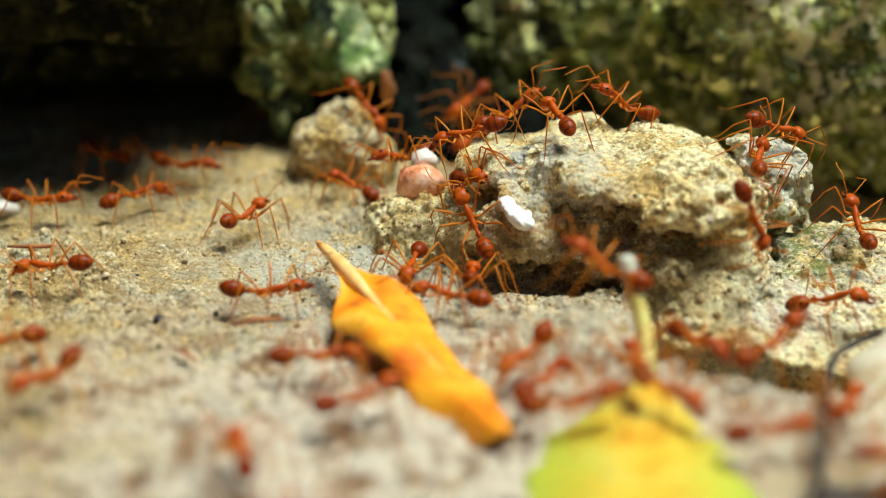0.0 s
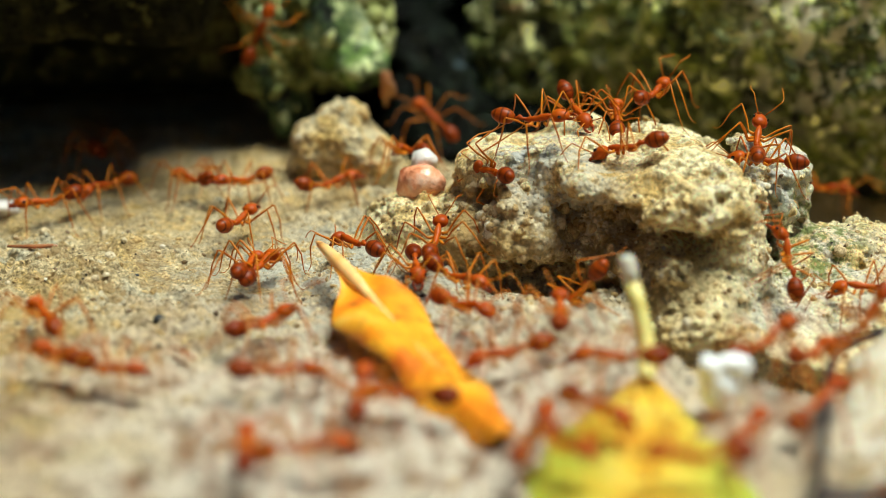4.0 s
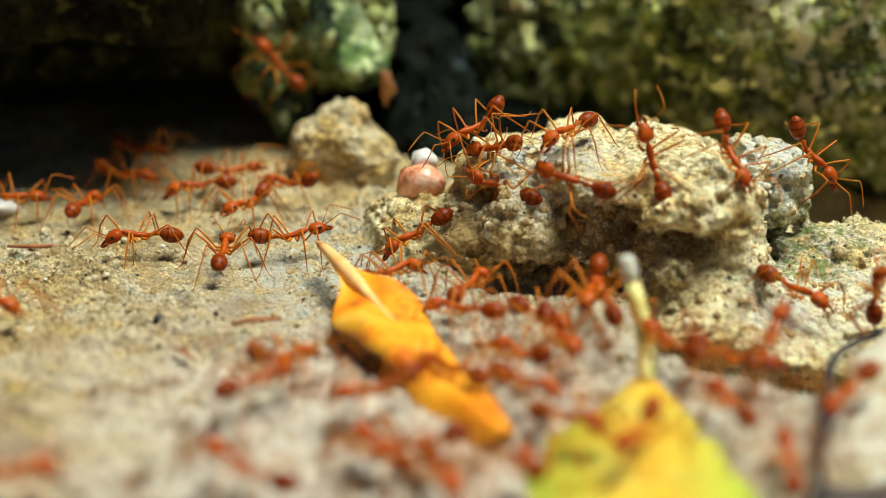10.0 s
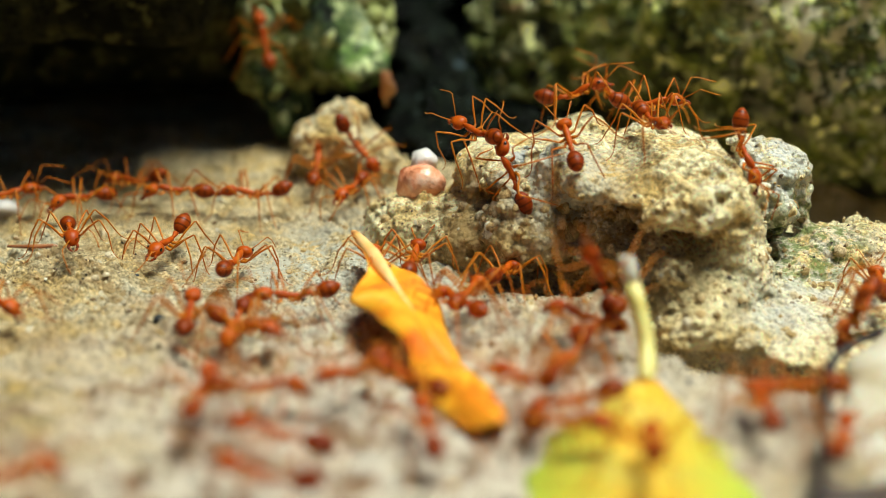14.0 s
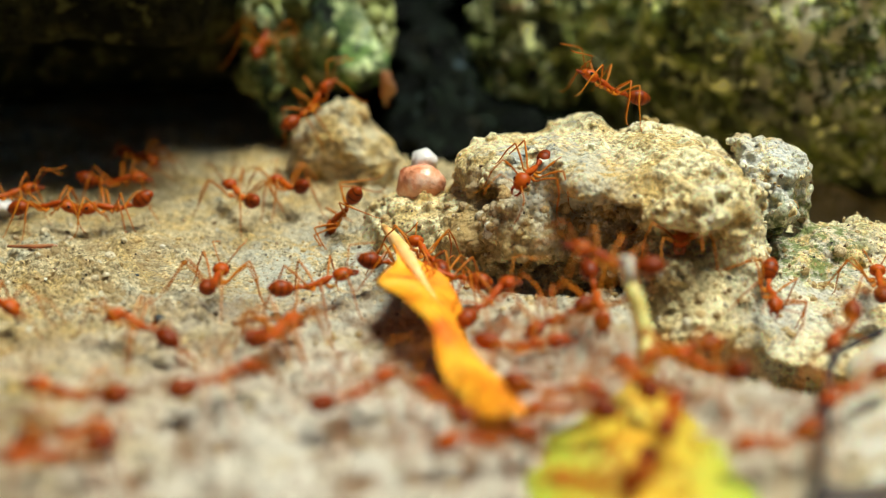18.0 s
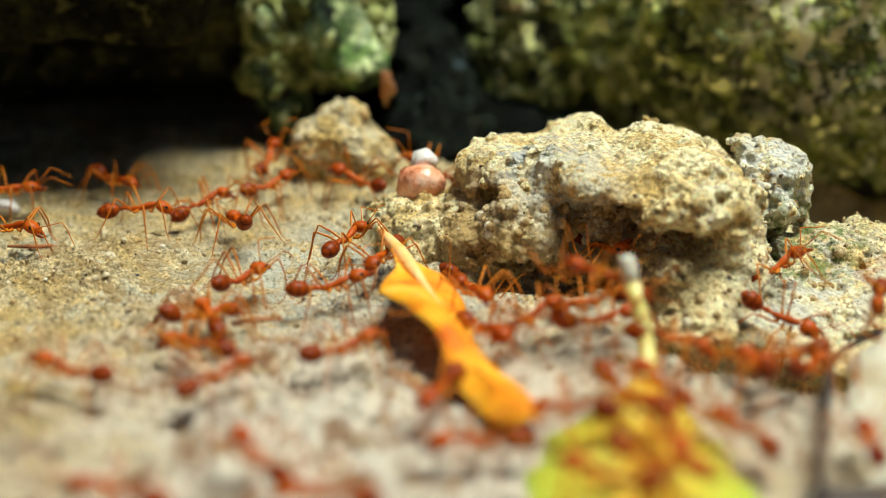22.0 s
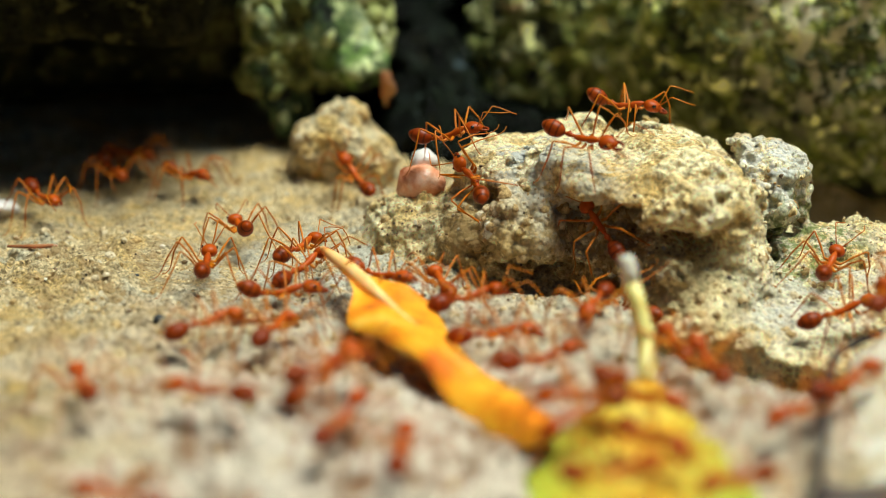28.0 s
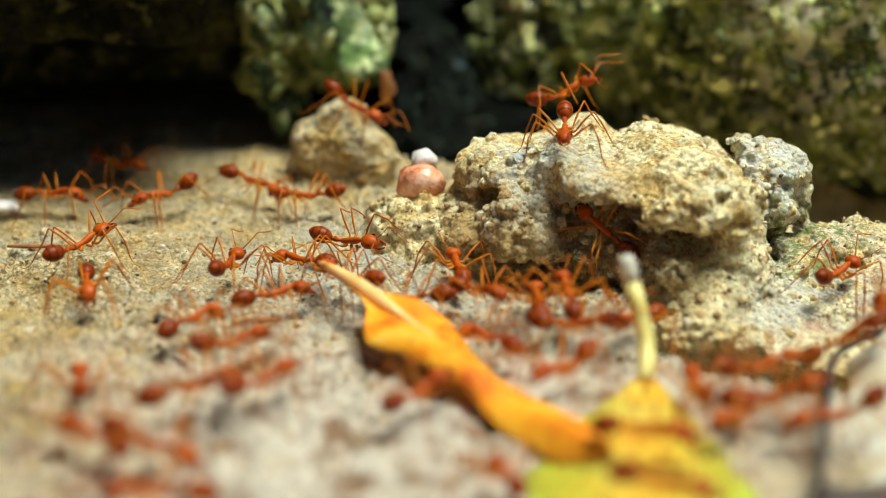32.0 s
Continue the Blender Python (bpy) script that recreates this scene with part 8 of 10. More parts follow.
    go(2, (0, 34.6, 96.6, -1.1, 23, -16, -23), (1, 36.5, 97.5, -0.8, 27, 0, -18), (1.5, 33, 93.5, -2.4, 35, -4, 4), (2, 30.5, 91.9, -2.8, 30, 1, 26), (2.5, 34.5, 94.8, -2.4, 11, -10, 72), (3, 38.6, 97.7, -0.6, -14, -9, 113), (4, 38.8, 99, -1, -15, 6, 167), (5, 38.2, 98.3, -0.6, 1, 8, -134), (6, 38, 98.4, -0.6, 11, 2, -78), (6.67, 38.1, 98.2, -0.6, 10, -7, -22), (7.33, 38.3, 97.9, -0.5, 3, -11, 34), (8, 38.9, 99, -1.1, -9, -11, 89), (8.33, 39.8, 98.5, -1.1, -38, -28, 67), (8.67, 40.1, 90.2, 3.1, -40, -75, 32), (9, 39.1, 88.8, 3.5, -85, -110, 41), (10, 39.1, 90.7, 2.3, 64, -58, -100), (11, 39.1, 88.8, 3.5, -85, -110, 41), (12, 39.1, 88.8, 3.5, -85, -110, 41), (13, 39.6, 89.7, 4.3, -71, -117, 48), (14, 36.1, 85.7, 2.2, 41, -69, -59), (15, 29.8, 83.1, 2.8, 6, -49, -17), (16, 23.8, 78.8, 0.6, -2, -23, -2), (17, 19.9, 76.5, 1.2, -3, 3, 9), (17.33, 19.4, 76.6, 1.3, -3, 1, -46), (17.67, 19, 76.7, 1.4, -1, 0, -101), (18, 18.5, 76.9, 1.4, 1, 1, -155), (18.5, 17.5, 79.4, 1, -4, -2, -116), (19, 16.3, 81.7, 1.3, -10, -1, -78), (19.5, 16.8, 80.6, 1.3, 1, -13, -139), (20, 17.3, 79.6, 1.3, 17, -9, 158), (20.5, 17.5, 80.3, 1.1, 15, 1, 124), (21, 17.7, 80.9, 0.9, 9, 7, 89), (21.5, 17.4, 80.1, 1.1, -4, 14, 35), (22, 17.1, 79.3, 1.3, -17, 8, -20), (22.5, 17.5, 79.6, 1.3, 0, 16, 48), (23, 18, 79.8, 1.3, 14, 4, 114), (23.33, 16.1, 81, 4.3, 64, 32, 116), (23.67, 14.1, 82.3, 7.3, -45, 135, -31), (24, 12.2, 83.5, 10.4, 20, 155, -5), (24.33, 13, 83.4, 9.2, 71, 148, -4), (24.67, 13.8, 83.3, 8.1, -55, 35, -176), (25, 14.6, 83.2, 7, 0, 32, -168), (25.75, 15.7, 87.4, 5.1, -11, 21, 172), (26.5, 15.9, 91.3, 0.7, -18, 7, 155), (27.25, 16.5, 95.6, 0.2, -20, -8, 140), (28, 18.4, 97.5, 0.1, -90, 9, 130), (28.165, 17, 96.5, 0.1, -53, -10, 124), (28.33, 15.7, 95.4, 0, -11, -20, 107), (28.67, 12.8, 91.1, 1.1, -6, -15, 89), (29, 9.6, 86.8, 1.5, -3, -9, 73), (29.33, 8.7, 87.2, 1.4, 4, -11, 25), (29.67, 7.7, 87.5, 1.3, 9, -7, -22), (30, 6.8, 87.8, 1.2, 10, -1, -68), (30.33, 7.1, 87.9, 1.2, 5, -9, -14), (30.67, 7.5, 88, 1.3, -4, -10, 42), (31, 7.8, 88.1, 1.4, -10, -3, 97), (32, 8.3, 88.2, 1.4, -10, 0, 91))
    go(3, (0, 7, 79.1, 0.4, 5, 5, -123), (1, 9.6, 83.2, 1, -3, 6, -165), (1.5, 12.9, 78.8, 1, -5, 4, 160), (2, 15.6, 74.3, 1.5, -4, 1, 125), (2.5, 20.3, 75.7, 1.1, -8, -7, 82), (3, 24.9, 76.7, 1.9, -6, -15, 38), (6, 25.2, 76.9, 2.1, -6, -19, 38), (7, 25.1, 76.6, 2.1, -6, -17, 40), (7.33, 21, 79.3, 0.8, -3, -13, 61), (7.67, 17.5, 83.1, 0.9, 1, -10, 81), (8, 13.6, 87, 1.7, 6, -8, 102), (8.5, 13.2, 87.4, 1.9, -26, -59, 114), (9, 13.4, 86.2, 7.2, 28, -122, 45), (9.33, 13.1, 87.2, 5.6, 87, -152, 28), (9.67, 12.2, 88.4, 2.9, -50, 0, -136), (10, 12.6, 89.3, 2.4, 0, 8, -105), (10.5, 15.6, 91.7, 0.4, -5, -6, -115), (10.75, 17.1, 93.2, -0.7, -4, 13, -152), (11, 18.6, 94.7, -1.9, -16, 29, 166), (11.3, 17.9, 96.7, -1.1, -2, 9, -144), (11.6, 17.2, 98.6, -0.4, -8, -15, -99), (12.2, 22.2, 114, 0.7, 8, -13, -40), (12.8, 19.2, 107, 6.3, -1, -6, -49), (13.4, 18.9, 107.2, 12.2, 15, -18, -29), (14, 19.6, 115.7, 11.7, 11, -5, 2), (14.1, 19.3, 117.3, 11.6, 7, -2, 49), (14.21, 18.9, 119, 11.5, 8, 2, 97), (14.41, 18.2, 121.9, 9.8, -15, 46, 90), (14.62, 16.7, 116.8, 10.5, 33, -5, 75), (14.675, 16.1, 111.4, 10.5, -16, -21, 44), (14.73, 15.4, 106, 10.5, -67, -54, 35), (14.78, 16.1, 117.5, 4.8, -41, -19, 65), (14.83, 16.9, 129.1, -0.8, -3, -2, 104), (15.04, 16.2, 132.4, -0.3, -4, -5, 105), (32, 16.2, 132.4, -0.3, -4, -5, 105))
    go(0, (0, 7.6, 73.1, 0.5, -3, -3, 55), (1, 8, 76, 0.4, -6, -1, 38), (1.5, 8.2, 76.5, 0.6, -5, 0, 77), (2, 8.4, 77.1, 0.7, -4, 1, 116), (3, 6.7, 80, 0.4, -4, 5, 161), (4.5, 5.5, 79, 0.3, 0, 5, -134), (6, 4.3, 78, 0.2, 1, 2, -69), (6.33, -0.5, 80, 0.1, 1, 1, -106), (6.67, -5.7, 82.3, -0.3, 2, 0, -143), (7, -10.4, 83.9, 0.3, 4, 0, 180), (7.33, -11.3, 83.4, 0.3, 0, 1, 120), (7.67, -12.2, 82.9, 0.4, -2, 0, 61), (8, -13.1, 82.4, 0.5, -2, -4, 1), (8.5, -12.1, 82, 0.6, 1, -1, -63), (9, -11.1, 81.7, 0.6, 0, 3, -127), (9.33, -7.1, 78.7, 0.2, 2, 1, -160), (9.67, -3.1, 76.4, 0.5, 4, 1, 167), (10, 0.7, 74, 0.8, 6, 2, 134), (10.5, -0.1, 74.4, 0.8, 6, -4, -176), (11, -0.9, 74.7, 0.8, 2, -8, -127), (12, -0.9, 74.7, 0.8, 2, -8, -127), (13, -1, 70.4, 1, 0, -6, -118), (13.5, -1.7, 71.3, 1, 0, -5, -170), (14, -2.4, 72.1, 1, 0, -3, 138), (15.5, -1.1, 71, 1, -3, 0, -179), (17, 0.1, 70, 1, -3, 5, -135), (17.5, 0, 69.1, 0.9, -4, 0, 173), (18, -0, 68.3, 0.8, -1, -3, 121), (18.5, -0, 69.9, 0.9, -3, 0, 180), (19, 0, 71.5, 1.1, -1, 4, -121), (20, 0, 71.5, 1.1, -1, 4, -121), (20.5, 4.7, 73.2, 0.8, 1, 0, -123), (21, 9.5, 75, 1, 4, -4, -124), (21.5, 4.7, 73, 0.8, 1, -2, -118), (22, -0.1, 70.8, 1, -2, 0, -111), (23, -0.1, 70.8, 1, -2, 0, -111), (24, -0.1, 70.8, 1, -2, 0, -111), (25, -0.1, 70.8, 1, -2, 0, -111), (25.21, -1.6, 66.9, 0.6, -3, 5, -110), (25.42, -3, 63, 0.5, -3, 5, -110), (25.62, -4.4, 59.1, 0, -1, 2, -110), (25.83, -5.8, 55.2, 0.1, -3, -2, -110), (26.04, -7.2, 51.3, -0.1, 0, 1, -110), (26.25, -8.6, 47.4, 0, 4, 2, -110), (27.84, -10.9, 49.6, -0.1, 0, 1, -172), (29.43, -13.3, 51.8, 0.3, 0, -3, 126), (29.72, -16.6, 56.4, 0.1, -4, 1, 125), (30, -19.9, 61, 0.8, -2, -13, 176), (31, -21.1, 62.7, 1, -1, -3, 150), (32, -23.5, 61.3, 1.2, 0, -1, 138))
    go(1, (0, 9.4, 67.9, 1, 6, -12, -4), (1, 9.3, 66.8, 1.1, 6, -15, 19), (2, 9.3, 68.6, 1.2, 4, -6, -33), (2.5, 9.2, 67.2, 1.1, 4, -10, 6), (3, 9.1, 65.8, 1, 2, -12, 46), (4.5, 4, 62.6, -0.1, 1, -8, 72), (6, -1, 60.1, 0.4, 2, -3, 97), (6.5, -1.8, 61.6, 0.5, 2, -5, 30), (7, -2.6, 63.2, 0.6, 4, -6, -37), (7.33, -2.5, 62.3, 0.5, 2, -6, 11), (7.67, -2.5, 61.4, 0.5, 1, -6, 59), (8, -2.4, 60.6, 0.4, 0, -4, 107), (9, -2.3, 61.1, 0.6, 1, -2, 102), (10, -3.7, 60.2, 0.4, -4, 0, 121), (11, -3, 59.3, 0.5, 3, 2, 73), (11.5, -1.9, 60.7, 0.4, 3, -7, 112), (12, -0.8, 62.2, 0.3, -3, -14, 151), (12.33, -7.2, 61.6, 0, -2, -12, 152), (12.67, -13.5, 61.1, 0.7, -1, -9, 154), (13, -19.7, 60.3, 0.6, -1, -6, 155), (13.5, -18.3, 63.8, 0.5, -2, -6, 120), (14, -17.1, 67.7, 1.5, -3, -7, 85), (17, -16.8, 66.8, 1.2, -8, -3, 128), (17.5, -21.5, 67.8, 1, -3, -3, 151), (18, -26.2, 68.9, 0.9, 2, -4, 173), (18.67, -27.7, 74, 0.6, 0, -2, -149), (19.33, -29.1, 79, 0.6, -1, 1, -110), (20, -30.6, 84.1, 0.6, 1, 4, -72), (20.33, -30.2, 82.3, 0.4, 1, 5, -12), (20.67, -29.8, 80.4, 0.2, 2, 5, 48), (21, -29.5, 78.3, 0.7, 3, 5, 108), (22, -27.6, 74.1, 0.6, 2, -1, 151), (23, -26.6, 70.8, 0.7, 3, 4, 118), (23.33, -27.1, 71.5, 0.7, 1, 5, 59), (23.67, -27.5, 72.2, 0.6, -2, 3, 0), (24, -28, 72.8, 0.6, -2, 1, -59), (24.33, -27.5, 72.2, 0.6, -2, 3, -2), (24.67, -26.9, 71.5, 0.6, 0, 5, 55), (25, -26.4, 70.8, 0.6, 3, 5, 113), (28, -26.4, 70.9, 0.7, 2, 4, 110), (29, -26.4, 70.7, 0.7, 2, 5, 111), (30, -26.7, 71.1, 0.6, 3, 7, 113), (31, -26.8, 71.1, 0.6, 3, 5, 106), (32, -26.7, 70.9, 0.7, 3, 7, 102))
    go(2, (0, 15.9, 69.4, 1.6, 0, 3, -55), (1, 16.5, 71.5, 1.3, 0, -4, -117), (1.5, 15.8, 68.5, 1.5, 1, -3, -113), (2, 15.2, 65.5, 1.7, 2, -1, -109), (3, 12.7, 65.4, 1.6, 6, -1, -50), (4.5, 9.9, 67.9, 1.2, 4, -1, -56), (6, 7.2, 70.5, 0.8, 3, -2, -62), (7, 7.1, 70.9, 0.8, 3, -2, -61), (8, 7.4, 69.7, 0.8, 3, -3, -54), (9, 7.2, 70.9, 0.8, 3, -2, -63), (10, 8.9, 65.5, 0.9, 3, -10, -50), (11, 9, 65.2, 0.8, 4, -13, -45), (12, 9, 65.2, 0.8, 4, -13, -45), (13, 9.1, 64.8, 0.8, 4, -14, -34), (14, 9.1, 64.8, 0.8, 4, -14, -34), (17, 9, 66.5, 1, 3, -9, -50), (17.33, 9.2, 66.4, 1, 8, -1, -103), (17.67, 9.4, 66.4, 1.1, 5, 9, -155), (18, 9.6, 66.3, 1.1, -5, 12, 152), (19, 8.2, 66.9, 1, -3, 3, 130), (20, 8.7, 66.3, 1.1, -2, 5, 125), (21, 7.5, 67.5, 0.7, -1, 1, 120), (22, 9.9, 66.4, 1.1, -5, 13, 149), (23, 9.9, 66.4, 1.1, -5, 13, 149), (24, 9.9, 66.4, 1.1, -5, 13, 149), (24.5, 9, 65.7, 0.9, -3, 14, -169), (25, 8.2, 65.1, 0.8, -1, 13, -126), (28, 10.5, 66, 1.3, -2, 15, -152), (29, 10.8, 66.1, 1.5, -2, 14, -161), (29.5, 10.3, 64, 1.4, -4, 12, 156), (30, 9.8, 61.9, 1.3, -3, 9, 113), (30.33, 11.1, 61.7, 1.5, -5, 2, 66), (30.67, 12.3, 61.6, 1.7, -1, -3, 20), (31, 13.6, 61.4, 1.9, 5, -5, -28), (32, 13.6, 61.4, 1.9, 5, -5, -28))
    go(3, (0, 28.4, 66.4, 1, -1, -1, 63), (0.5, 27.9, 70.2, 0.7, -3, 1, 38), (1, 27.3, 73.9, 1.2, -6, 2, 14), (2, 25.9, 77.5, 2.2, -13, -30, 20), (3, 27.8, 76.8, 1.1, -4, 2, 55), (6, 28, 73.6, 1.2, -2, -1, 45), (6.5, 23.9, 72.8, 1, -3, -5, 92), (7, 19.7, 72.2, 0.9, -6, -8, 140), (7.33, 18.6, 67.8, 1.1, -4, -5, 126), (7.67, 17.6, 63.5, 1.6, -2, -2, 113), (8, 16.6, 59.2, 2, -1, 1, 100), (9, 13.1, 63.1, 1.7, -7, 4, 130), (9.5, 13.2, 61.9, 1.8, 0, 3, -173), (10, 13.3, 60.7, 1.9, 3, -3, -116), (10.5, 14.2, 61.9, 1.8, 1, -2, -46), (11, 15, 63.1, 1.8, 1, 1, 23), (12, 19, 62.5, 1.2, 1, -2, 39), (13, 23.1, 62.1, 0.7, 0, -4, 55), (14, 27, 61.3, 0.8, -2, -5, 71), (15, 25.9, 61.6, 0.8, -3, -4, 119), (16, 24.7, 61.9, 0.8, -3, -1, 167), (17, 23.5, 62.2, 0.9, -1, 0, -145), (18, 22.5, 61.1, 0.9, -2, -6, -149), (19, 22.2, 61, 0.9, -3, -7, -155), (20, 22.7, 62.1, 0.8, -1, -1, -149), (20.5, 20.7, 63.1, 0.7, -3, -6, 176), (21, 18.4, 64.3, 1.4, -2, -11, 140), (21.5, 16.9, 62.6, 1.7, -3, -4, -153), (22, 15.4, 60.8, 1.9, 2, 0, -86), (23, 14.5, 64.1, 1.8, 3, -3, -79), (24, 14, 62, 1.8, 6, -2, -45), (25, 14.9, 63.9, 1.8, 3, -2, -86), (28, 13.7, 67.7, 1.7, 4, 0, -35), (28.5, 14.5, 66.4, 1.7, 2, 0, -76), (29, 15.3, 65, 1.7, 1, -1, -117), (29.33, 16, 66.5, 1.6, 0, -1, -165), (29.67, 16.7, 68, 1.5, 0, -1, 148), (30, 17.4, 69.5, 1.4, 0, -1, 100), (31, 17.3, 69.4, 1.5, 0, -6, 121), (32, 18.4, 69.5, 1.1, 1, 1, 91))
    go(0, (0, 22.2, 63.1, 0.8, -1, 4, 27), (1, 24, 63.2, 0.3, 1, 1, 88), (2, 23.3, 63.2, 0.3, 1, 2, 111), (3, 22.7, 61.3, 0.7, 1, 0, 47), (4.5, 19.6, 63.5, 1, -1, -1, 76), (6, 16.6, 65.7, 1.7, -3, 0, 105), (7, 14.4, 70.2, 1.7, 1, 0, 88), (7.5, 13.6, 69.1, 1.7, 2, -1, 44), (8, 12.8, 67.9, 1.7, 2, 0, 0), (8.5, 9.5, 70, 0.9, 0, -3, 23), (9, 6, 72.2, 0.7, -4, -6, 47), (9.5, 6.1, 72.1, 0.8, -1, -7, -3), (10, 6.1, 71.9, 0.9, 2, -5, -52), (11, 6.1, 71.5, 0.9, 2, -4, -61), (12, 6.4, 71.3, 0.8, 2, 0, -71), (12.5, 3.8, 67, 0.8, -2, 1, -110), (13, 1.3, 62.5, -0.1, -5, -2, -149), (13.5, 0, 63.7, 0.2, -5, -8, 156), (14, -1.2, 64.8, 0.6, 1, -11, 100), (15.5, 0.7, 64.2, 0.2, -5, -8, 148), (17, 2.6, 63.5, 0.1, -7, -3, -165), (18, 3.1, 63.7, 0.1, -7, -1, -164), (19, 2.2, 64.1, 0, -7, -5, -169), (20, 2.2, 64.1, 0, -7, -5, -169), (21, 2.2, 64.1, 0, -7, -5, -169), (22, 2.6, 63.4, 0.1, -7, -3, -168), (23, 2.6, 63.4, 0.1, -7, -3, -168), (24, 2.5, 64.1, 0, -7, -6, -167), (25, 1.1, 63.7, 0.1, -6, -3, 179), (26.5, -0.9, 62.1, 0.1, -1, -4, 132), (28, -2.9, 60.4, 0.7, 2, -1, 85), (28.33, -2.3, 62.2, 0.6, 0, -4, 134), (28.67, -1.8, 63.9, 0.4, -3, -4, -176), (29, -1, 65.7, 0.6, -5, -1, -127), (30, -0.3, 60.3, 0.1, -3, 0, -98), (30.5, -0.2, 61.9, 0.2, -6, -5, -157), (31, -0.2, 63.6, 0.2, -3, -9, 143), (31.33, -6.9, 63.1, 0.2, 7, -5, 89), (31.67, -13.8, 62.6, 0.3, 9, 6, 35), (32, -20.6, 61.6, 0.9, 1, 14, -19))
    go(1, (0, -41.6, 121.3, 0.3, 2, 0, -10), (0.5, -40.1, 121.2, 0.1, 0, -2, -68), (1, -38.6, 121.1, -0, 0, -5, -126), (3, -40.2, 122, 0.1, -1, 1, -138), (6, -39.5, 120.9, 0.1, 0, 3, -152), (6.33, -41.3, 121.2, -0.1, 0, 7, -103), (6.67, -43.3, 121.2, -0.2, 3, 9, -53), (7, -45.2, 121.6, 0.2, 7, 8, -3), (8, -44.6, 120.3, 0.2, 4, 2, -23), (9, -45.5, 121.9, 0.5, 7, 15, -13), (10, -45.4, 122.1, 0.6, 6, 12, 12), (11, -46, 121.9, 0.6, 6, 19, 12), (12, -45.7, 122, 0.4, 5, 12, 24), (13, -45.6, 122.3, 0.6, 5, 2, 23), (14, -45.6, 122.3, 0.6, 5, 2, 23), (17, -46.2, 123.5, 1.3, 4, -2, 24), (18, -45.5, 122.2, 0.4, 4, 0, 31), (19, -46.1, 123, 1.2, 5, 5, 17), (20, -46.1, 123.2, 1, 6, 8, 13), (21, -46.1, 123.2, 1, 6, 8, 13), (22, -46.1, 123.2, 1, 6, 8, 13), (23, -46.3, 122.6, 1, 6, 16, 10), (23.33, -44.5, 122.7, -0.2, 11, 9, 68), (23.67, -42.9, 123.2, -0.2, 7, 1, 124), (24, -41.3, 123, 0.2, -2, 0, 180), (24.33, -42, 122.9, 0.2, 2, 0, 128), (24.67, -42.7, 122.8, 0.3, 5, 3, 77), (25, -43.3, 122.7, 0.3, 4, 7, 25), (26.5, -42.3, 122.4, 0.4, 2, 5, -15), (28, -41.2, 122.1, 0.5, 2, 3, -54), (28.5, -39.1, 123.1, 0, 0, -1, -94), (29, -37.1, 123.8, 0.1, 0, -6, -133), (29.5, -38.3, 118.3, 0.2, -2, -5, -94), (30, -39.6, 112.7, 0, -3, -3, -54), (30.5, -40.7, 107.3, 0.4, -3, -1, -15), (31, -41.8, 101.9, 0.3, -2, 1, 24), (31.5, -37.7, 103, 0.4, 1, -4, 36), (32, -33.4, 103.8, 1.1, 2, -10, 48))
    go(2, (0, -31.7, 123.4, 0.3, -1, -7, 25), (0.33, -32.8, 123.6, 0.3, 5, -5, -33), (0.67, -33.9, 123.9, 0.3, 7, 2, -92), (1, -35, 124.2, 0.3, 1, 7, -150), (2, -39.1, 124.4, 0.2, -1, 1, -145), (3, -36.1, 128.6, 0.1, 2, 3, -133), (6, -34.9, 124.2, 0.2, 1, 4, -150), (6.33, -35.2, 123.3, 0.3, -2, 4, 161), (6.67, -35.5, 122.3, 0.3, -4, 1, 112), (7, -35.8, 121.4, 0.3, -3, -3, 63), (8, -36.4, 120.1, 0.2, 0, 1, 76), (9, -36.6, 120.3, 0.2, 0, 2, 78), (10, -36.6, 120.3, 0.2, 0, 2, 78), (11, -36.8, 120.9, 0.1, 1, 1, 74), (12, -37.4, 121.3, 0.1, 1, 2, 71), (13, -36.6, 122.8, 0.4, -2, -2, 58), (13.33, -36.7, 122.7, 0.3, -2, -2, 112), (13.67, -36.9, 122.7, 0.2, -1, -1, 166), (14, -37, 122.7, 0.2, -1, -1, -141), (15, -38.2, 122.6, 0.1, 0, -1, -89), (16, -39.4, 122.4, 0.1, 1, -2, -37), (17, -40.5, 122.3, 0.1, 1, -4, 15), (18, -40.3, 118.8, 0.3, 0, -4, -10), (19, -40, 115.3, 0.7, -1, -4, -35), (19.5, -38.9, 114, 0.3, -5, 1, 24), (20, -37.8, 111.9, 0.6, -2, 6, 83), (21, -42.7, 112.6, 0.3, 1, -1, 29), (22, -41.8, 110.8, 0.6, -1, -6, -19), (23, -42.2, 111.7, 0.5, 3, -4, 1), (23.33, -41.3, 111.5, 0.5, 7, -2, -59), (23.67, -40.5, 111.3, 0.6, 7, 3, -118), (24, -39.6, 111, 0.7, 2, 5, -178), (24.33, -40.1, 111.1, 0.6, 7, 0, -126), (24.67, -40.5, 111.2, 0.6, 6, -7, -73), (25, -40.9, 111.3, 0.6, 0, -10, -20), (25.06, -42.1, 111.5, 0.2, 3, -7, -61), (25.12, -43.4, 111.7, -0.2, 4, -3, -102), (25.18, -44.5, 111.7, -0.4, 1, 1, -143), (25.24, -45.6, 111.6, -0.6, -3, 2, 176), (25.48, -50.4, 111.9, -0.5, -2, -1, 176), (25.72, -55.2, 112.2, -0.1, 2, -5, 176), (25.96, -59.9, 112.5, 0.2, 4, -3, 176), (32, -59.9, 112.5, 0.2, 4, -3, 176))
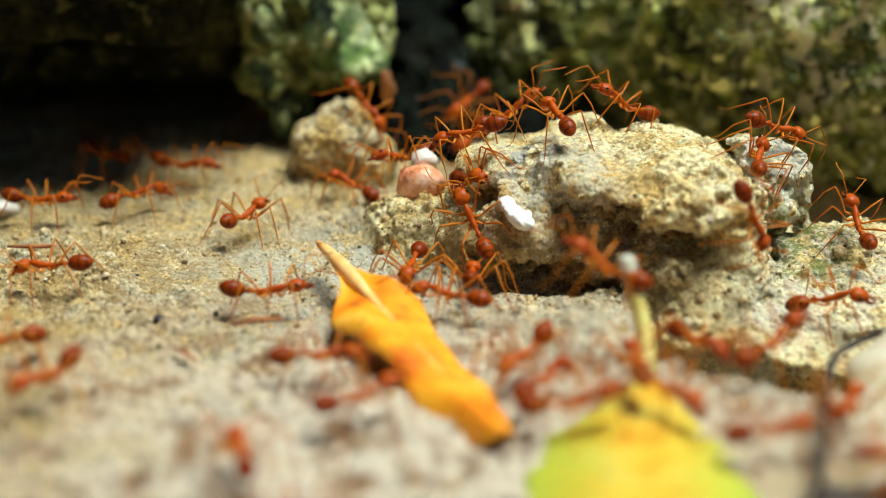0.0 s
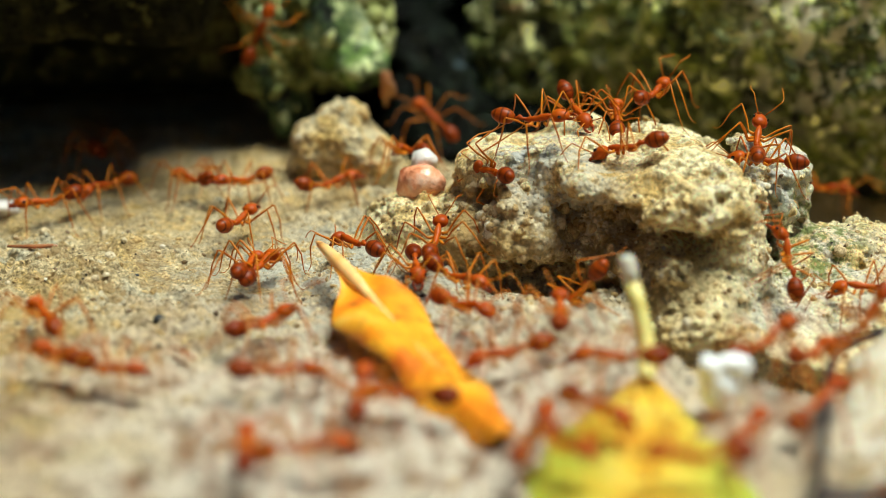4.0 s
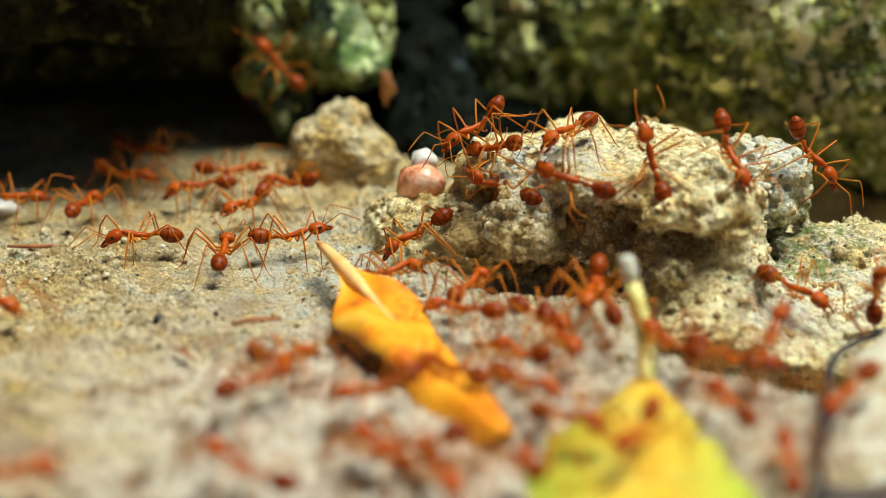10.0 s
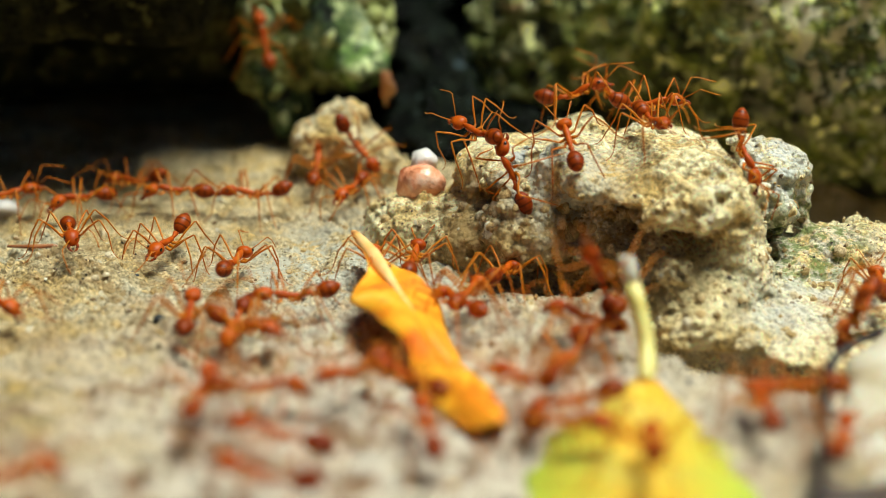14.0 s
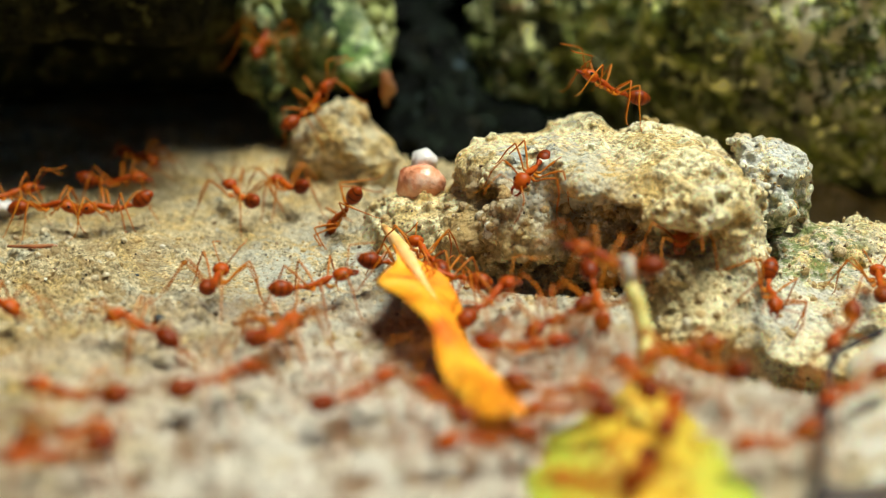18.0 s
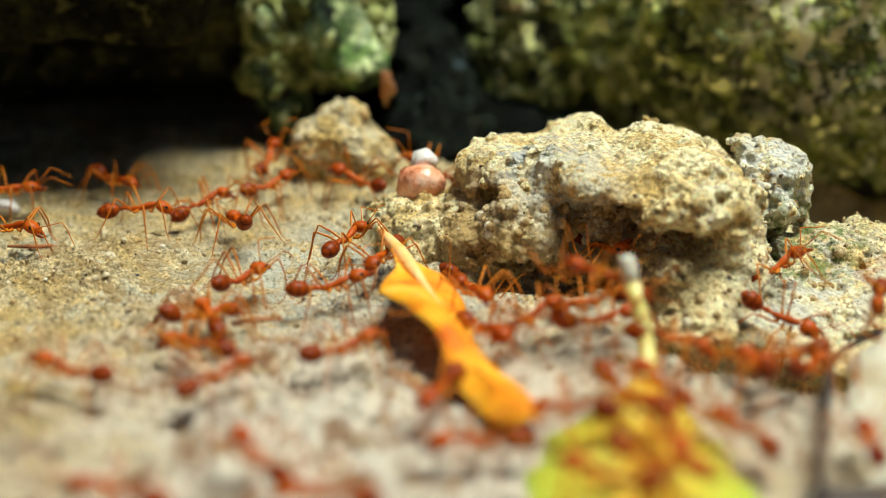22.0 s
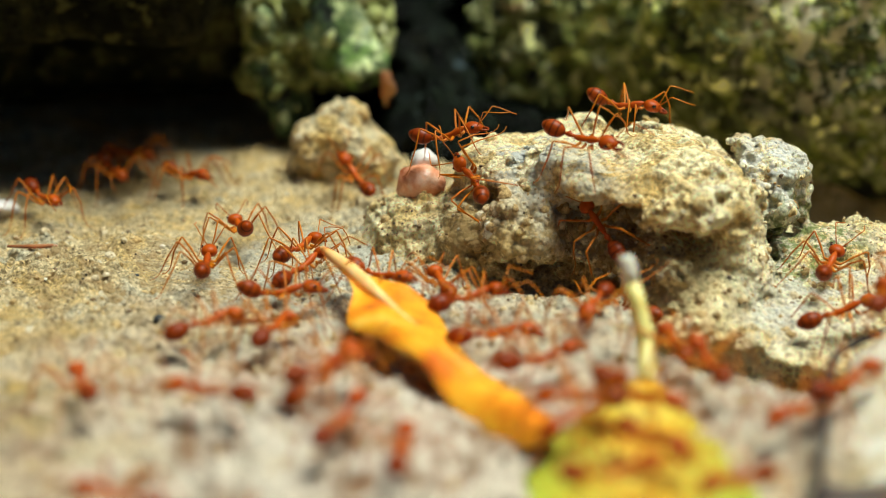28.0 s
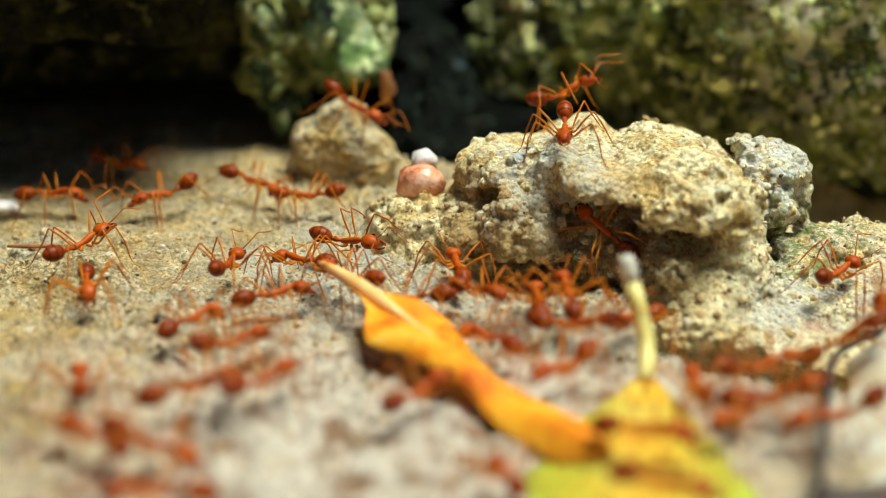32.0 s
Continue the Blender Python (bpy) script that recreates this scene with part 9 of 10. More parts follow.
    go(3, (0, -28.3, 133.3, 0.8, 3, -3, -11), (0.33, -26.4, 131.2, 0.6, 1, -1, -65), (0.67, -24.5, 128.7, 0.8, -2, -2, -118), (1, -22.6, 126.2, 1, -3, -5, -172), (2, -24.2, 129.1, 1.2, 0, -5, -163), (3, -24, 127.4, 1.3, -2, -2, 172), (4.5, -28.3, 127.9, 0.3, -1, 1, 113), (6, -32.4, 127.8, 0.4, -4, 4, 54), (6.5, -32.7, 132.9, 0.3, 1, 3, 10), (7, -33.3, 137.8, 1, 4, 6, -34), (7.5, -32.5, 137.7, 0.8, 1, 2, 24), (8, -31.6, 137.5, 0.5, -4, 2, 82), (8.5, -33, 134.2, 0.3, -4, -2, 34), (9, -34.4, 130.8, 0.1, -1, -4, -14), (10, -34.5, 131.5, 0.2, 3, -1, -21), (11, -34.5, 131.5, 0.2, 3, -1, -21), (12, -33.7, 130.2, 0.3, 0, -1, 38), (13, -32.8, 128.9, 0.4, -1, 1, 97), (14, -32, 127.5, 0.5, 0, 4, 156), (15, -33, 128.2, 0.3, -3, 2, 109), (16, -34, 128.8, 0.2, -5, -1, 63), (17, -35, 129.5, 0.1, -3, -4, 16), (18, -35, 128.1, 0.2, -1, -7, 2), (19, -35.7, 129.4, 0.2, -1, -4, -14), (20, -35.5, 128.7, 0.2, -1, -6, -9), (21, -35.7, 128.3, 0.2, 0, -4, -36), (22, -35.1, 129.3, 0.1, 1, -4, -43), (23, -35.8, 130, 0.2, 1, -2, -36), (24, -36.1, 132.2, 0.3, 3, -1, -52), (25, -35.8, 132.2, 0.2, 3, -2, -54), (28, -35.8, 133.4, 0.2, 7, -1, -61), (29, -36.2, 132.8, 0.1, 3, -4, -54), (29.5, -36.8, 131.5, 0, 1, -3, -14), (30, -37.5, 130.2, -0.1, 0, 0, 26), (30.5, -38.5, 134.2, -0.2, 2, -1, -2), (31, -39.6, 138.4, 0.3, 4, -1, -30), (32, -35.9, 136.2, 0.2, 6, -2, -29))
    go(0, (0, -34.4, 99.2, 0.7, -3, 7, 170), (0.33, -29, 99.2, 0.3, -1, 4, 136), (0.67, -23.5, 99.2, 0.5, 1, 2, 103), (1, -18.3, 99, -0, 4, 2, 70), (2, -17.4, 103.2, -0, -1, 0, 78), (3, -17.6, 102.2, -0.1, -1, 4, 79), (6, -18.7, 101.1, -0.2, 3, 3, 81), (7, -19.5, 102.4, -0.1, 3, 2, 86), (8, -20, 101.3, 0.2, 4, 3, 87), (9, -20.4, 102.8, -0.2, 3, -1, 88), (10, -20.6, 105.8, -0.2, 2, -6, 89), (11, -20.4, 103.4, -0.2, 3, 0, 89), (12, -20.2, 102, 0, 3, 1, 88), (13, -20.2, 104.1, -0.1, 3, -1, 88), (14, -19.3, 102.9, -0.3, 2, 2, 77), (17, -18.4, 101.6, -0.3, 2, 4, 78), (17.33, -12.7, 101.8, -0.2, 3, -1, 90), (17.67, -7.2, 101.9, 0.3, 3, -5, 103), (18, -1.6, 102, 0.7, 2, -10, 115), (18.5, 0.4, 106.5, 0.7, 34, -21, 53), (19, 1.6, 107.9, 4.3, 12, 7, -13), (19.33, 0, 108.2, 3.1, 41, 37, -38), (19.67, -1.7, 110.7, 1.9, 4, 52, -107), (20, -3.5, 110.3, 1, -44, 25, -155), (20.5, -3.8, 106.9, 1.5, -5, 27, -92), (21, -4.2, 106.4, 1, 16, 6, -35), (21.5, 0.4, 106.5, 0.7, 42, 11, -16), (21.75, 2.3, 106.2, 0.9, 88, 24, -13), (21.875, 3.2, 105.6, 1.2, 130, 33, -8), (22, 4.2, 105.1, 1.4, 153, 36, -4), (22.082, 4.5, 106, 0.2, 103, 34, -30), (22.165, 4.6, 102.6, 0.5, 88, 9, 6), (22.33, 4.9, 99.4, -0.1, 45, -5, 17), (22.67, 6.3, 94, 0.5, 19, -11, 36), (23, 6.8, 88.6, 1.1, -8, -8, 54), (23.5, 7.1, 87.7, 1, 0, -13, 0), (24, 7.4, 86.8, 1, 8, -9, -54), (25, 3.2, 87.5, 0.4, 6, -11, -55), (28, 4.1, 83.3, 0.2, 0, -5, 2), (28.33, 4.7, 84, 0.5, -10, -1, 60), (28.67, 5.2, 84.7, 0.7, -12, 11, 117), (29, 5.8, 85.4, 1, -2, 18, 177), (29.5, 1.7, 88.2, 0, -2, 13, 166), (30, -2.3, 91.3, 0.1, -2, 8, 155), (31, -2.6, 92.9, -0.1, -4, 4, 159), (32, -2.1, 92.5, 0, -2, 8, 176))
    go(1, (0, -21.5, 164.7, -0, 5, -53, -39), (0.25, -20.8, 158.4, -0.1, 17, -44, -95), (0.5, -20, 150.9, 0.4, 0, -11, -126), (0.75, -18.6, 142.6, 2.4, 14, 43, -151), (1, -17.2, 134.2, 4.3, -111, 77, 59), (1.25, -18, 132.7, 2.6, -9, 57, 177), (1.5, -18.8, 131.2, 0.9, -8, 19, -163), (2, -19.5, 126.8, 0.5, -5, -2, -151), (6, -21.9, 131.3, 1, -4, -3, -131), (6.5, -18.9, 133.4, 1.2, -24, 2, -170), (6.75, -17.1, 132.8, 2.6, -65, 7, 167), (7, -15.4, 132.2, 4.1, -105, -4, 147), (7.25, -14.7, 132.2, 5, -70, -26, 138), (7.5, -13.9, 132.3, 6, -24, -38, 114), (8, -12.4, 132.7, 7.9, -2, -36, 37), (8.67, -15.8, 134.9, 4.8, 2, -21, 34), (9.33, -19.2, 131.9, 1, 1, -7, 31), (10, -23.4, 129.4, 1.1, 0, 7, 27), (10.5, -22.4, 133.9, 0.9, 11, 7, -30), (11, -22.5, 146, 0.7, -13, 17, -91), (11.5, -19.1, 149, -0.2, -17, 12, -131), (12, -15.1, 132.5, 6.5, -32, 37, -176), (12.5, -14.6, 132.4, 5, -46, 8, 159), (13, -14.1, 131.8, 3.7, -82, -28, 143), (14, -13.6, 131, 1.7, 4, -24, 86), (15.5, -16.6, 133, 1.5, -15, -8, 134), (17, -19.4, 134.8, 2.6, -16, 16, 177), (17.165, -17.9, 134.9, 3.5, -40, 27, 132), (17.33, -16.5, 134.9, 4.3, -66, 19, 85), (17.67, -15, 132.3, 6.3, -15, -28, 94), (18, -13, 132.7, 7.8, 0, -38, 31), (18.5, -13.4, 132.8, 6.9, 39, -8, -13), (19, -13.9, 132.2, 6.1, 59, 47, -11), (19.67, -15.1, 130.9, 1.1, 44, 18, -8), (20.33, -16.8, 126.6, 0.3, 25, 3, 13), (21, -18.5, 122.8, 0.2, 2, -4, 38), (22, -18.6, 126.4, 0.3, 3, -4, 50), (22.5, -17.3, 125.7, 0.4, -1, -2, 101), (23, -16.1, 125, 0.5, -3, 2, 151), (24.67, -13.6, 121.4, 0.5, -15, 3, 140), (26.33, -10, 123.8, 0.5, 25, -45, 113), (28, -9, 127.6, 1.3, -11, -21, 120), (29, -5.6, 133.5, 0.8, 24, -52, 121), (30, -1.6, 119.3, 6.1, 27, 8, 129), (30.5, -4.2, 124.4, 3.4, 6, -9, 163), (31, -6.7, 129.5, 0.8, -22, -11, -159), (31.5, -9.5, 126.3, 0.4, -28, -39, -168), (32, -13.2, 122.4, 0.5, -3, 5, 172))
    go(2, (0, -9.8, 134.3, 8.3, -4, 41, -42), (1, -9.8, 134.1, 8.8, 3, 52, -39), (2, -8.5, 134.6, 7.3, 1, 65, -5), (2.125, -7.6, 142.5, 5.1, -9, 38, 31), (2.25, -6.7, 150.4, 2.9, -31, 18, 63), (2.37, -5.8, 147.4, 1.9, -12, -3, 114), (2.5, -3.9, 143.4, 0.7, 1, 5, 58), (2.75, -1.6, 143.4, 2.1, 27, -59, 49), (3.72, -0.8, 144.4, 4, -36, -44, 127), (4.7, 0.3, 146, 5.4, -9, -7, 175), (5.68, 1.5, 147, 7, -58, 18, -136), (5.79, 0.4, 144.4, 4.5, -40, 15, -124), (5.9, -0.9, 143.7, 2.2, -65, 67, -153), (6.01, -2.1, 143.6, 1.5, -18, 30, -120), (6.12, -3.2, 143.5, 0.8, 3, -11, -122), (6.34, -5.5, 141.4, 1, -28, -50, -101), (6.395, -6.2, 144.6, 1.4, -17, -15, -88), (6.45, -6.8, 147.7, 1.7, 2, 16, -69), (6.505, -7.3, 142.6, 4, -33, -10, -81), (6.56, -7.8, 137.4, 6.3, -69, -38, -75), (6.615, -8.3, 134.2, 5.3, -45, -18, -114), (6.67, -8.9, 131, 4.4, -39, 10, -142), (6.725, -9.4, 131.4, 3.5, -71, 39, -161), (6.78, -10, 132.1, 2.3, -132, 46, 149), (6.89, -11.2, 131.5, 2, -59, 56, -146), (7, -12.4, 130.1, 1.9, -10, 19, -111), (7.5, -13.2, 130.9, 1.9, -55, 35, -146), (8, -14, 131.8, 1.8, -103, 23, 177), (9, -15.4, 131.5, 4.4, -95, -36, 164), (9.33, -18.8, 131.6, 1, -39, -20, 157), (9.67, -21.7, 127.7, 1.3, -23, -5, 176), (10, -25, 125.2, 0.9, -4, 4, -163), (11, -27.4, 121.3, 0.7, -3, 3, -122), (12, -25.6, 120.9, 0.5, -3, 10, -131), (12.5, -26.6, 121.5, 0.3, 1, 5, -90), (13, -27.5, 122, 0.2, 0, 0, -50), (13.5, -27.4, 122.9, 0.4, -2, 1, -115), (14, -27.2, 123.7, 0.7, -4, 0, 180), (15.5, -28, 126.5, 0.3, 2, -1, -120), (17, -28.7, 129.4, 0.5, 4, -7, -61), (17.5, -31.2, 133.3, 0.3, 5, -5, -55), (18, -33.8, 137.6, 0.7, 6, -2, -48), (18.5, -33.7, 134.5, 0.2, 7, 2, -93), (19, -33.8, 131.3, 0.1, 4, 7, -139), (20, -30.6, 127.8, 0.4, -4, 2, 162), (21, -27.5, 124.1, 0.4, -4, -7, 103), (22, -24.3, 120.6, 0.3, 3, -12, 42), (22.5, -25.1, 124.7, 0.5, 0, -13, 50), (23, -25.8, 129, 1.3, -3, -13, 57), (23.5, -27.7, 131.3, 0.4, -7, -6, 104), (24, -29.4, 133.6, 0.8, -5, 2, 150), (25.33, -31.3, 135.4, 0.6, 0, 4, -151), (26.67, -33.2, 137.1, 0.9, 5, 1, -93), (28, -35, 139, 0.7, 4, -5, -35), (28.5, -32, 138, 0.6, 2, -4, -30), (29, -29.2, 136.6, 1, -1, -3, -25), (29.33, -25.4, 135.6, 0.8, 11, 8, -78), (29.67, -22.6, 140.4, 0.4, 5, 17, -135), (30, -19.3, 147.3, 0.5, 30, 5, -178), (30.25, -19.1, 139.8, 0.8, 10, 15, 146), (30.5, -19, 132.3, 1, -12, 12, 108), (31, -20.2, 130.4, 0.9, 3, -1, 53), (31.5, -20.6, 128.9, 0.9, 6, 8, 17), (32, -21, 127.4, 1, 4, 17, -20))
    go(3, (0, -37.7, 138.7, 0.5, 3, -3, -40), (0.5, -40.1, 136, -0.2, 1, -2, -23), (1, -42.1, 133.3, 0.1, 0, -1, -5), (1.33, -40.4, 135.9, -0.2, 3, -1, -65), (1.67, -38.7, 138.4, 0.1, 4, 2, -124), (2, -37.1, 140.9, 0.5, 2, 4, 176), (3, -35.8, 139.4, 0.6, 0, 4, 161), (4, -38.8, 140, 0.4, -3, 2, 107), (5, -41.8, 140.6, 0.3, -3, -1, 52), (6, -44.7, 141.2, 0.1, -1, -3, -3), (7, -43.8, 140.4, -0, 0, -5, -7), (8, -44.4, 142, -0.1, -2, -1, 12), (9, -44.7, 142, -0.1, 2, -6, -40), (9.5, -39, 140.8, 0.5, 5, -4, -33), (10, -34, 139.2, 1.1, 8, -3, -27), (10.5, -28, 139.3, 3.9, 12, -1, -20), (11, -22.2, 149.9, 0.6, 8, 29, -14), (11.5, -17.5, 160.7, 0.6, 32, 4, -14), (12, -11.1, 133.5, 8.7, 21, 2, 1), (13, -9, 132.4, 6.9, 58, 34, 23), (14.33, -10.2, 131.3, 5, 35, 52, -48), (15.67, -10.5, 129.6, 1, -3, 30, -124), (17, -11.4, 125.6, 0.8, -2, 2, -174), (18, -15.8, 125.1, 0.5, -3, 0, 125), (18.5, -19.3, 126.3, 0.2, -2, -1, 147), (19, -23, 127.4, 1.2, -2, -3, 169), (19.33, -18.9, 122.3, 0.2, 6, 13, -175), (19.67, -14.2, 119.1, 0.3, 18, 26, -156), (20, -10.1, 119.9, 0.6, 9, -22, -133), (20.5, -8.5, 121.6, 0.3, 19, 0, -82), (21, -6.7, 114.5, 2.9, 49, -23, -36), (21.33, -7.4, 116.1, 2.7, -7, -42, 31), (21.67, -7.4, 116.1, 3.7, -47, -16, 96), (22, -8.4, 127.8, 1.1, -27, -14, 146), (22.67, -8.7, 126.8, 1.1, -18, 6, -168), (23.33, -8.9, 126.4, 1, -1, 12, -117), (24, -9.1, 125.9, 1, 12, 5, -67), (25, -4.3, 112.2, 4.5, 47, 4, -25), (26.5, -1.8, 134.8, 0.3, 11, 28, -25), (28, 1, 113.9, 8.9, 6, -18, -18), (28.5, 4.9, 113.9, 10.5, 4, -18, -9), (29, 9, 118.3, 10.3, 0, -18, 1), (30, 13.2, 119.4, 11.7, -12, -15, 22), (31, 13, 122, 11.3, -28, -23, 10), (32, 13, 122, 11.3, -28, -23, 10))
    go(0, (0, 14.4, 72.8, 1.9, 0, -2, 93), (0.5, 11.2, 71, 1.4, -3, 2, 119), (1, 8, 69.3, 0.8, -4, 8, 145), (1.5, 7.8, 70.4, 0.8, -7, -5, 80), (2, 7.6, 71.5, 0.8, 4, -13, 13), (2.33, 7.4, 71.2, 0.8, -4, -10, 61), (2.67, 7.2, 71, 0.8, -7, -3, 108), (3, 7, 70.7, 0.7, -4, 5, 154), (3.6, 1.7, 69.9, 0.9, -3, 5, 157), (4.2, -3.6, 69.1, 0.8, -3, 5, 161), (4.8, -8.9, 68.3, 0.7, -3, 4, 164), (5.4, -14.3, 67.5, 1.3, -2, 4, 167), (6, -19.4, 66.6, 1, -2, 4, 171), (6.5, -16, 65.5, 0.5, -4, 1, 178), (7, -12.5, 64.3, 0.8, -6, -3, -174), (7.5, -8.8, 63, -0.2, -5, -1, -177), (8, -4.8, 61.3, 0, -4, 0, 180), (8.5, -6.1, 63.2, 0.4, -3, -6, 131), (9, -7.3, 65.2, 0.6, 2, -9, 82), (9.5, -4.4, 64, 0.4, -4, -8, 147), (10, -1.5, 62.7, 0.3, -6, -1, -149), (10.5, -5.1, 61.1, 0, -3, -1, 176), (11, -8.6, 59.3, 0.5, 0, 1, 140), (12, -11.9, 63.4, 0.4, -3, -7, 172), (13, -12, 63.3, 0.4, -3, -7, 173), (14, -11.6, 63.6, 0.5, -6, -14, 175), (15, -6.3, 62.3, 0, -5, -10, -158), (16, -1.3, 60.6, -0, -2, -6, -131), (17, 3.9, 59.1, -0.1, 2, -4, -104), (17.5, 8.4, 58.5, -0.1, 1, -5, -106), (18, 13, 58.2, 0.1, 0, -6, -108), (18.5, 17.8, 57.6, -0.2, -2, -6, -110), (19, 22.2, 57.2, 0.4, -3, -7, -113), (19.33, 20.6, 56.9, 1, 1, -7, -162), (19.67, 18.9, 56.5, 1.4, 3, -4, 149), (20, 17.3, 56.2, 2, 3, 0, 101), (20.5, 21.1, 55.6, 0.7, -2, 7, 112), (21, 25.6, 54.9, 0.6, -5, 15, 124), (21.5, 27.2, 57.4, 0.8, -5, 9, 105), (22, 28.7, 60, 1.2, -2, 3, 86), (23, 29.4, 61.7, 1.2, 0, 3, 97), (23.5, 25.5, 61.7, 0.6, 1, -1, 144), (24, 21.5, 61.6, 1, -1, -5, -168), (24.5, 22.3, 60.8, 0.7, -2, -10, 142), (25, 23.1, 60, 0.3, 1, -14, 92), (26.5, 20.7, 56.8, 0.9, -1, -14, 157), (28, 18.4, 53.6, 1.7, -2, -12, -137), (29, 15.8, 55.5, 2.1, -4, -4, -126), (29.5, 15.5, 55, 2.2, -1, -2, 173), (30, 15.1, 54.6, 2.3, 0, 1, 112), (30.33, 14.6, 53.8, 2.3, -3, 1, 63), (30.67, 14, 53, 2.2, -5, -1, 14), (31, 13.5, 52.2, 2.2, -4, -4, -35), (32, 13.5, 52.2, 2.2, -4, -4, -35))
    go(1, (0, -40.9, 60.3, 1.1, 3, -2, 46), (0.94, -40.9, 60.3, 1.1, 3, -2, 46), (1.15, -38, 63.3, 0.8, -2, -2, 46), (1.36, -35, 66.4, 0.6, -4, 3, 46), (1.58, -32.1, 69.4, 0.8, -2, 0, 46), (1.79, -29.1, 72.5, 0.7, -1, 2, 46), (2, -26.2, 75.5, 0.6, -4, -1, -20), (3, -26.4, 75.5, 0.5, -4, 2, -23), (6, -25.9, 75.3, 0.5, -4, 4, -19), (6.5, -28.8, 75.5, 0.5, -3, -2, -54), (7, -31.6, 75.8, 0.8, 2, -6, -89), (7.5, -31.4, 70, 1.2, -1, -3, -25), (8, -31.3, 64.3, 1.8, 0, 1, 39), (8.055, -32.1, 63.7, 1.5, 1, 2, -5), (8.11, -32.9, 63.1, 1.1, 1, 3, -50), (8.165, -33.6, 62.4, 1, 0, 4, -94), (8.22, -34.3, 61.6, 0.8, -1, 4, -138), (9.39, -34.4, 61.9, 1, -3, 1, 168), (10.57, -34.6, 62.1, 1.2, -1, -2, 114), (11.74, -34.8, 62.4, 1.5, 2, -3, 60), (11.95, -32.7, 66, 0.9, -3, 2, 60), (12.16, -30.6, 69.7, 1, -2, 2, 60), (12.37, -28.4, 73.3, 0.6, 0, 1, 60), (12.58, -26.3, 76.9, 0.5, 1, 5, 60), (12.79, -24.2, 80.6, -0.1, 2, 0, 60), (13, -22.1, 84.2, 0.3, 3, -10, 96), (15, -21.1, 88.6, -0.1, 5, -2, 79), (17, -20.5, 92.7, 0, 4, 6, 62), (18, -20.4, 95.5, 0.2, 7, 3, 85), (19, -21.3, 96.3, 0.4, 6, 3, 85), (20, -21.9, 96.5, 0.6, 6, 3, 86), (21, -22.5, 96.9, 0.4, 6, 4, 90), (22, -18.3, 96.3, 0.2, 5, 3, 60), (23, -19.6, 99.9, -0.1, 4, 4, 84), (24, -19.5, 97.5, 0.1, 5, 5, 76), (25, -19.6, 98.7, 0.2, 5, 6, 78), (28, -21.7, 101.4, -0.1, 3, 0, 91), (29, -21.3, 99.1, 0.2, 5, 2, 89), (30, -21.3, 97.5, 0.5, 6, 2, 92), (31, -20.8, 99, 0.2, 5, 4, 90), (32, -19.8, 100.5, 0.1, 3, 5, 78))
    go(2, (0, -9, 48.8, -0.1, 0, -1, 55), (1.33, -9, 48.8, -0.1, 0, -1, 55), (1.56, -6.5, 52.5, -0.1, 2, -2, 55), (1.78, -3.9, 56.1, 0.3, 3, 2, 56), (2, -1.4, 59.8, 0.2, 2, -6, 100), (2.5, -3.7, 61.5, -0, 5, -6, 43), (3, -6, 63.1, 0.4, 6, -4, -15), (4.5, -11.3, 60.4, 0.4, 2, -8, 8), (6, -16.8, 58, 0.7, -3, -9, 32), (6.33, -17.2, 57.6, 0.8, -6, -7, 89), (6.67, -17.7, 57.2, 0.8, -6, -4, 146), (7, -18.1, 56.7, 0.8, -3, -2, -158), (7.33, -19.9, 55.5, 0.3, -1, -2, 145), (7.67, -20.7, 54.7, 0.4, 0, -1, 88), (8, -22, 53.7, 0.7, 0, 1, 31), (8.5, -23.7, 54.2, 0.9, 4, -2, 95), (9, -25.4, 54.7, 1, 3, -6, 159), (9.33, -26.4, 54.8, 1.1, 2, -4, 111), (9.67, -27.4, 55, 1.2, 0, -3, 64), (10, -28.4, 55.2, 1.3, -2, -3, 16), (11, -28.8, 56.1, 1.3, -2, -6, -34), (12, -28.9, 55.2, 1.4, -2, -2, -23), (13, -27.9, 54.4, 1.3, -3, -8, 3), (15, -28, 55.7, 1.3, -2, -2, 39), (17, -28, 56.9, 1.4, 1, 2, 76), (18, -26, 61.5, 1.2, 4, 6, 37), (18.33, -21.8, 62.4, 0.6, 5, 2, 35), (18.67, -17.4, 63.2, 0.8, 6, -2, 32), (19, -13.2, 63.9, 0.6, 7, -5, 30), (19.5, -12.6, 59.6, 0.7, 6, -9, 82), (20, -12, 55.4, 0.9, 2, -11, 136), (22, -7.2, 54, 0.6, 2, 2, 164), (22.33, -7.2, 58.7, 0.3, -2, 5, -171), (22.67, -6.9, 63.6, 0.4, -4, 10, -147), (23, -7.2, 68.5, 0.9, -4, 15, -122), (23.5, -7.5, 72.8, 0.7, 0, 4, -67), (24, -7.7, 77.2, 0.4, -8, -6, -12), (25, -7.8, 77.3, 0.4, -8, -6, 2), (28, -7.9, 72.2, 1.5, -2, -23, 31), (28.33, -3.4, 74.6, 1, -9, -16, 73), (28.67, 1.1, 76.9, 0.5, -9, -6, 113), (29, 5.7, 79.4, 0.4, -3, 2, 153), (30, 4.5, 82.4, 0.2, -4, 4, 134), (31, 4.4, 82.5, 0.2, -4, 6, 131), (32, 4.1, 82.8, 0.1, -4, 5, 131))
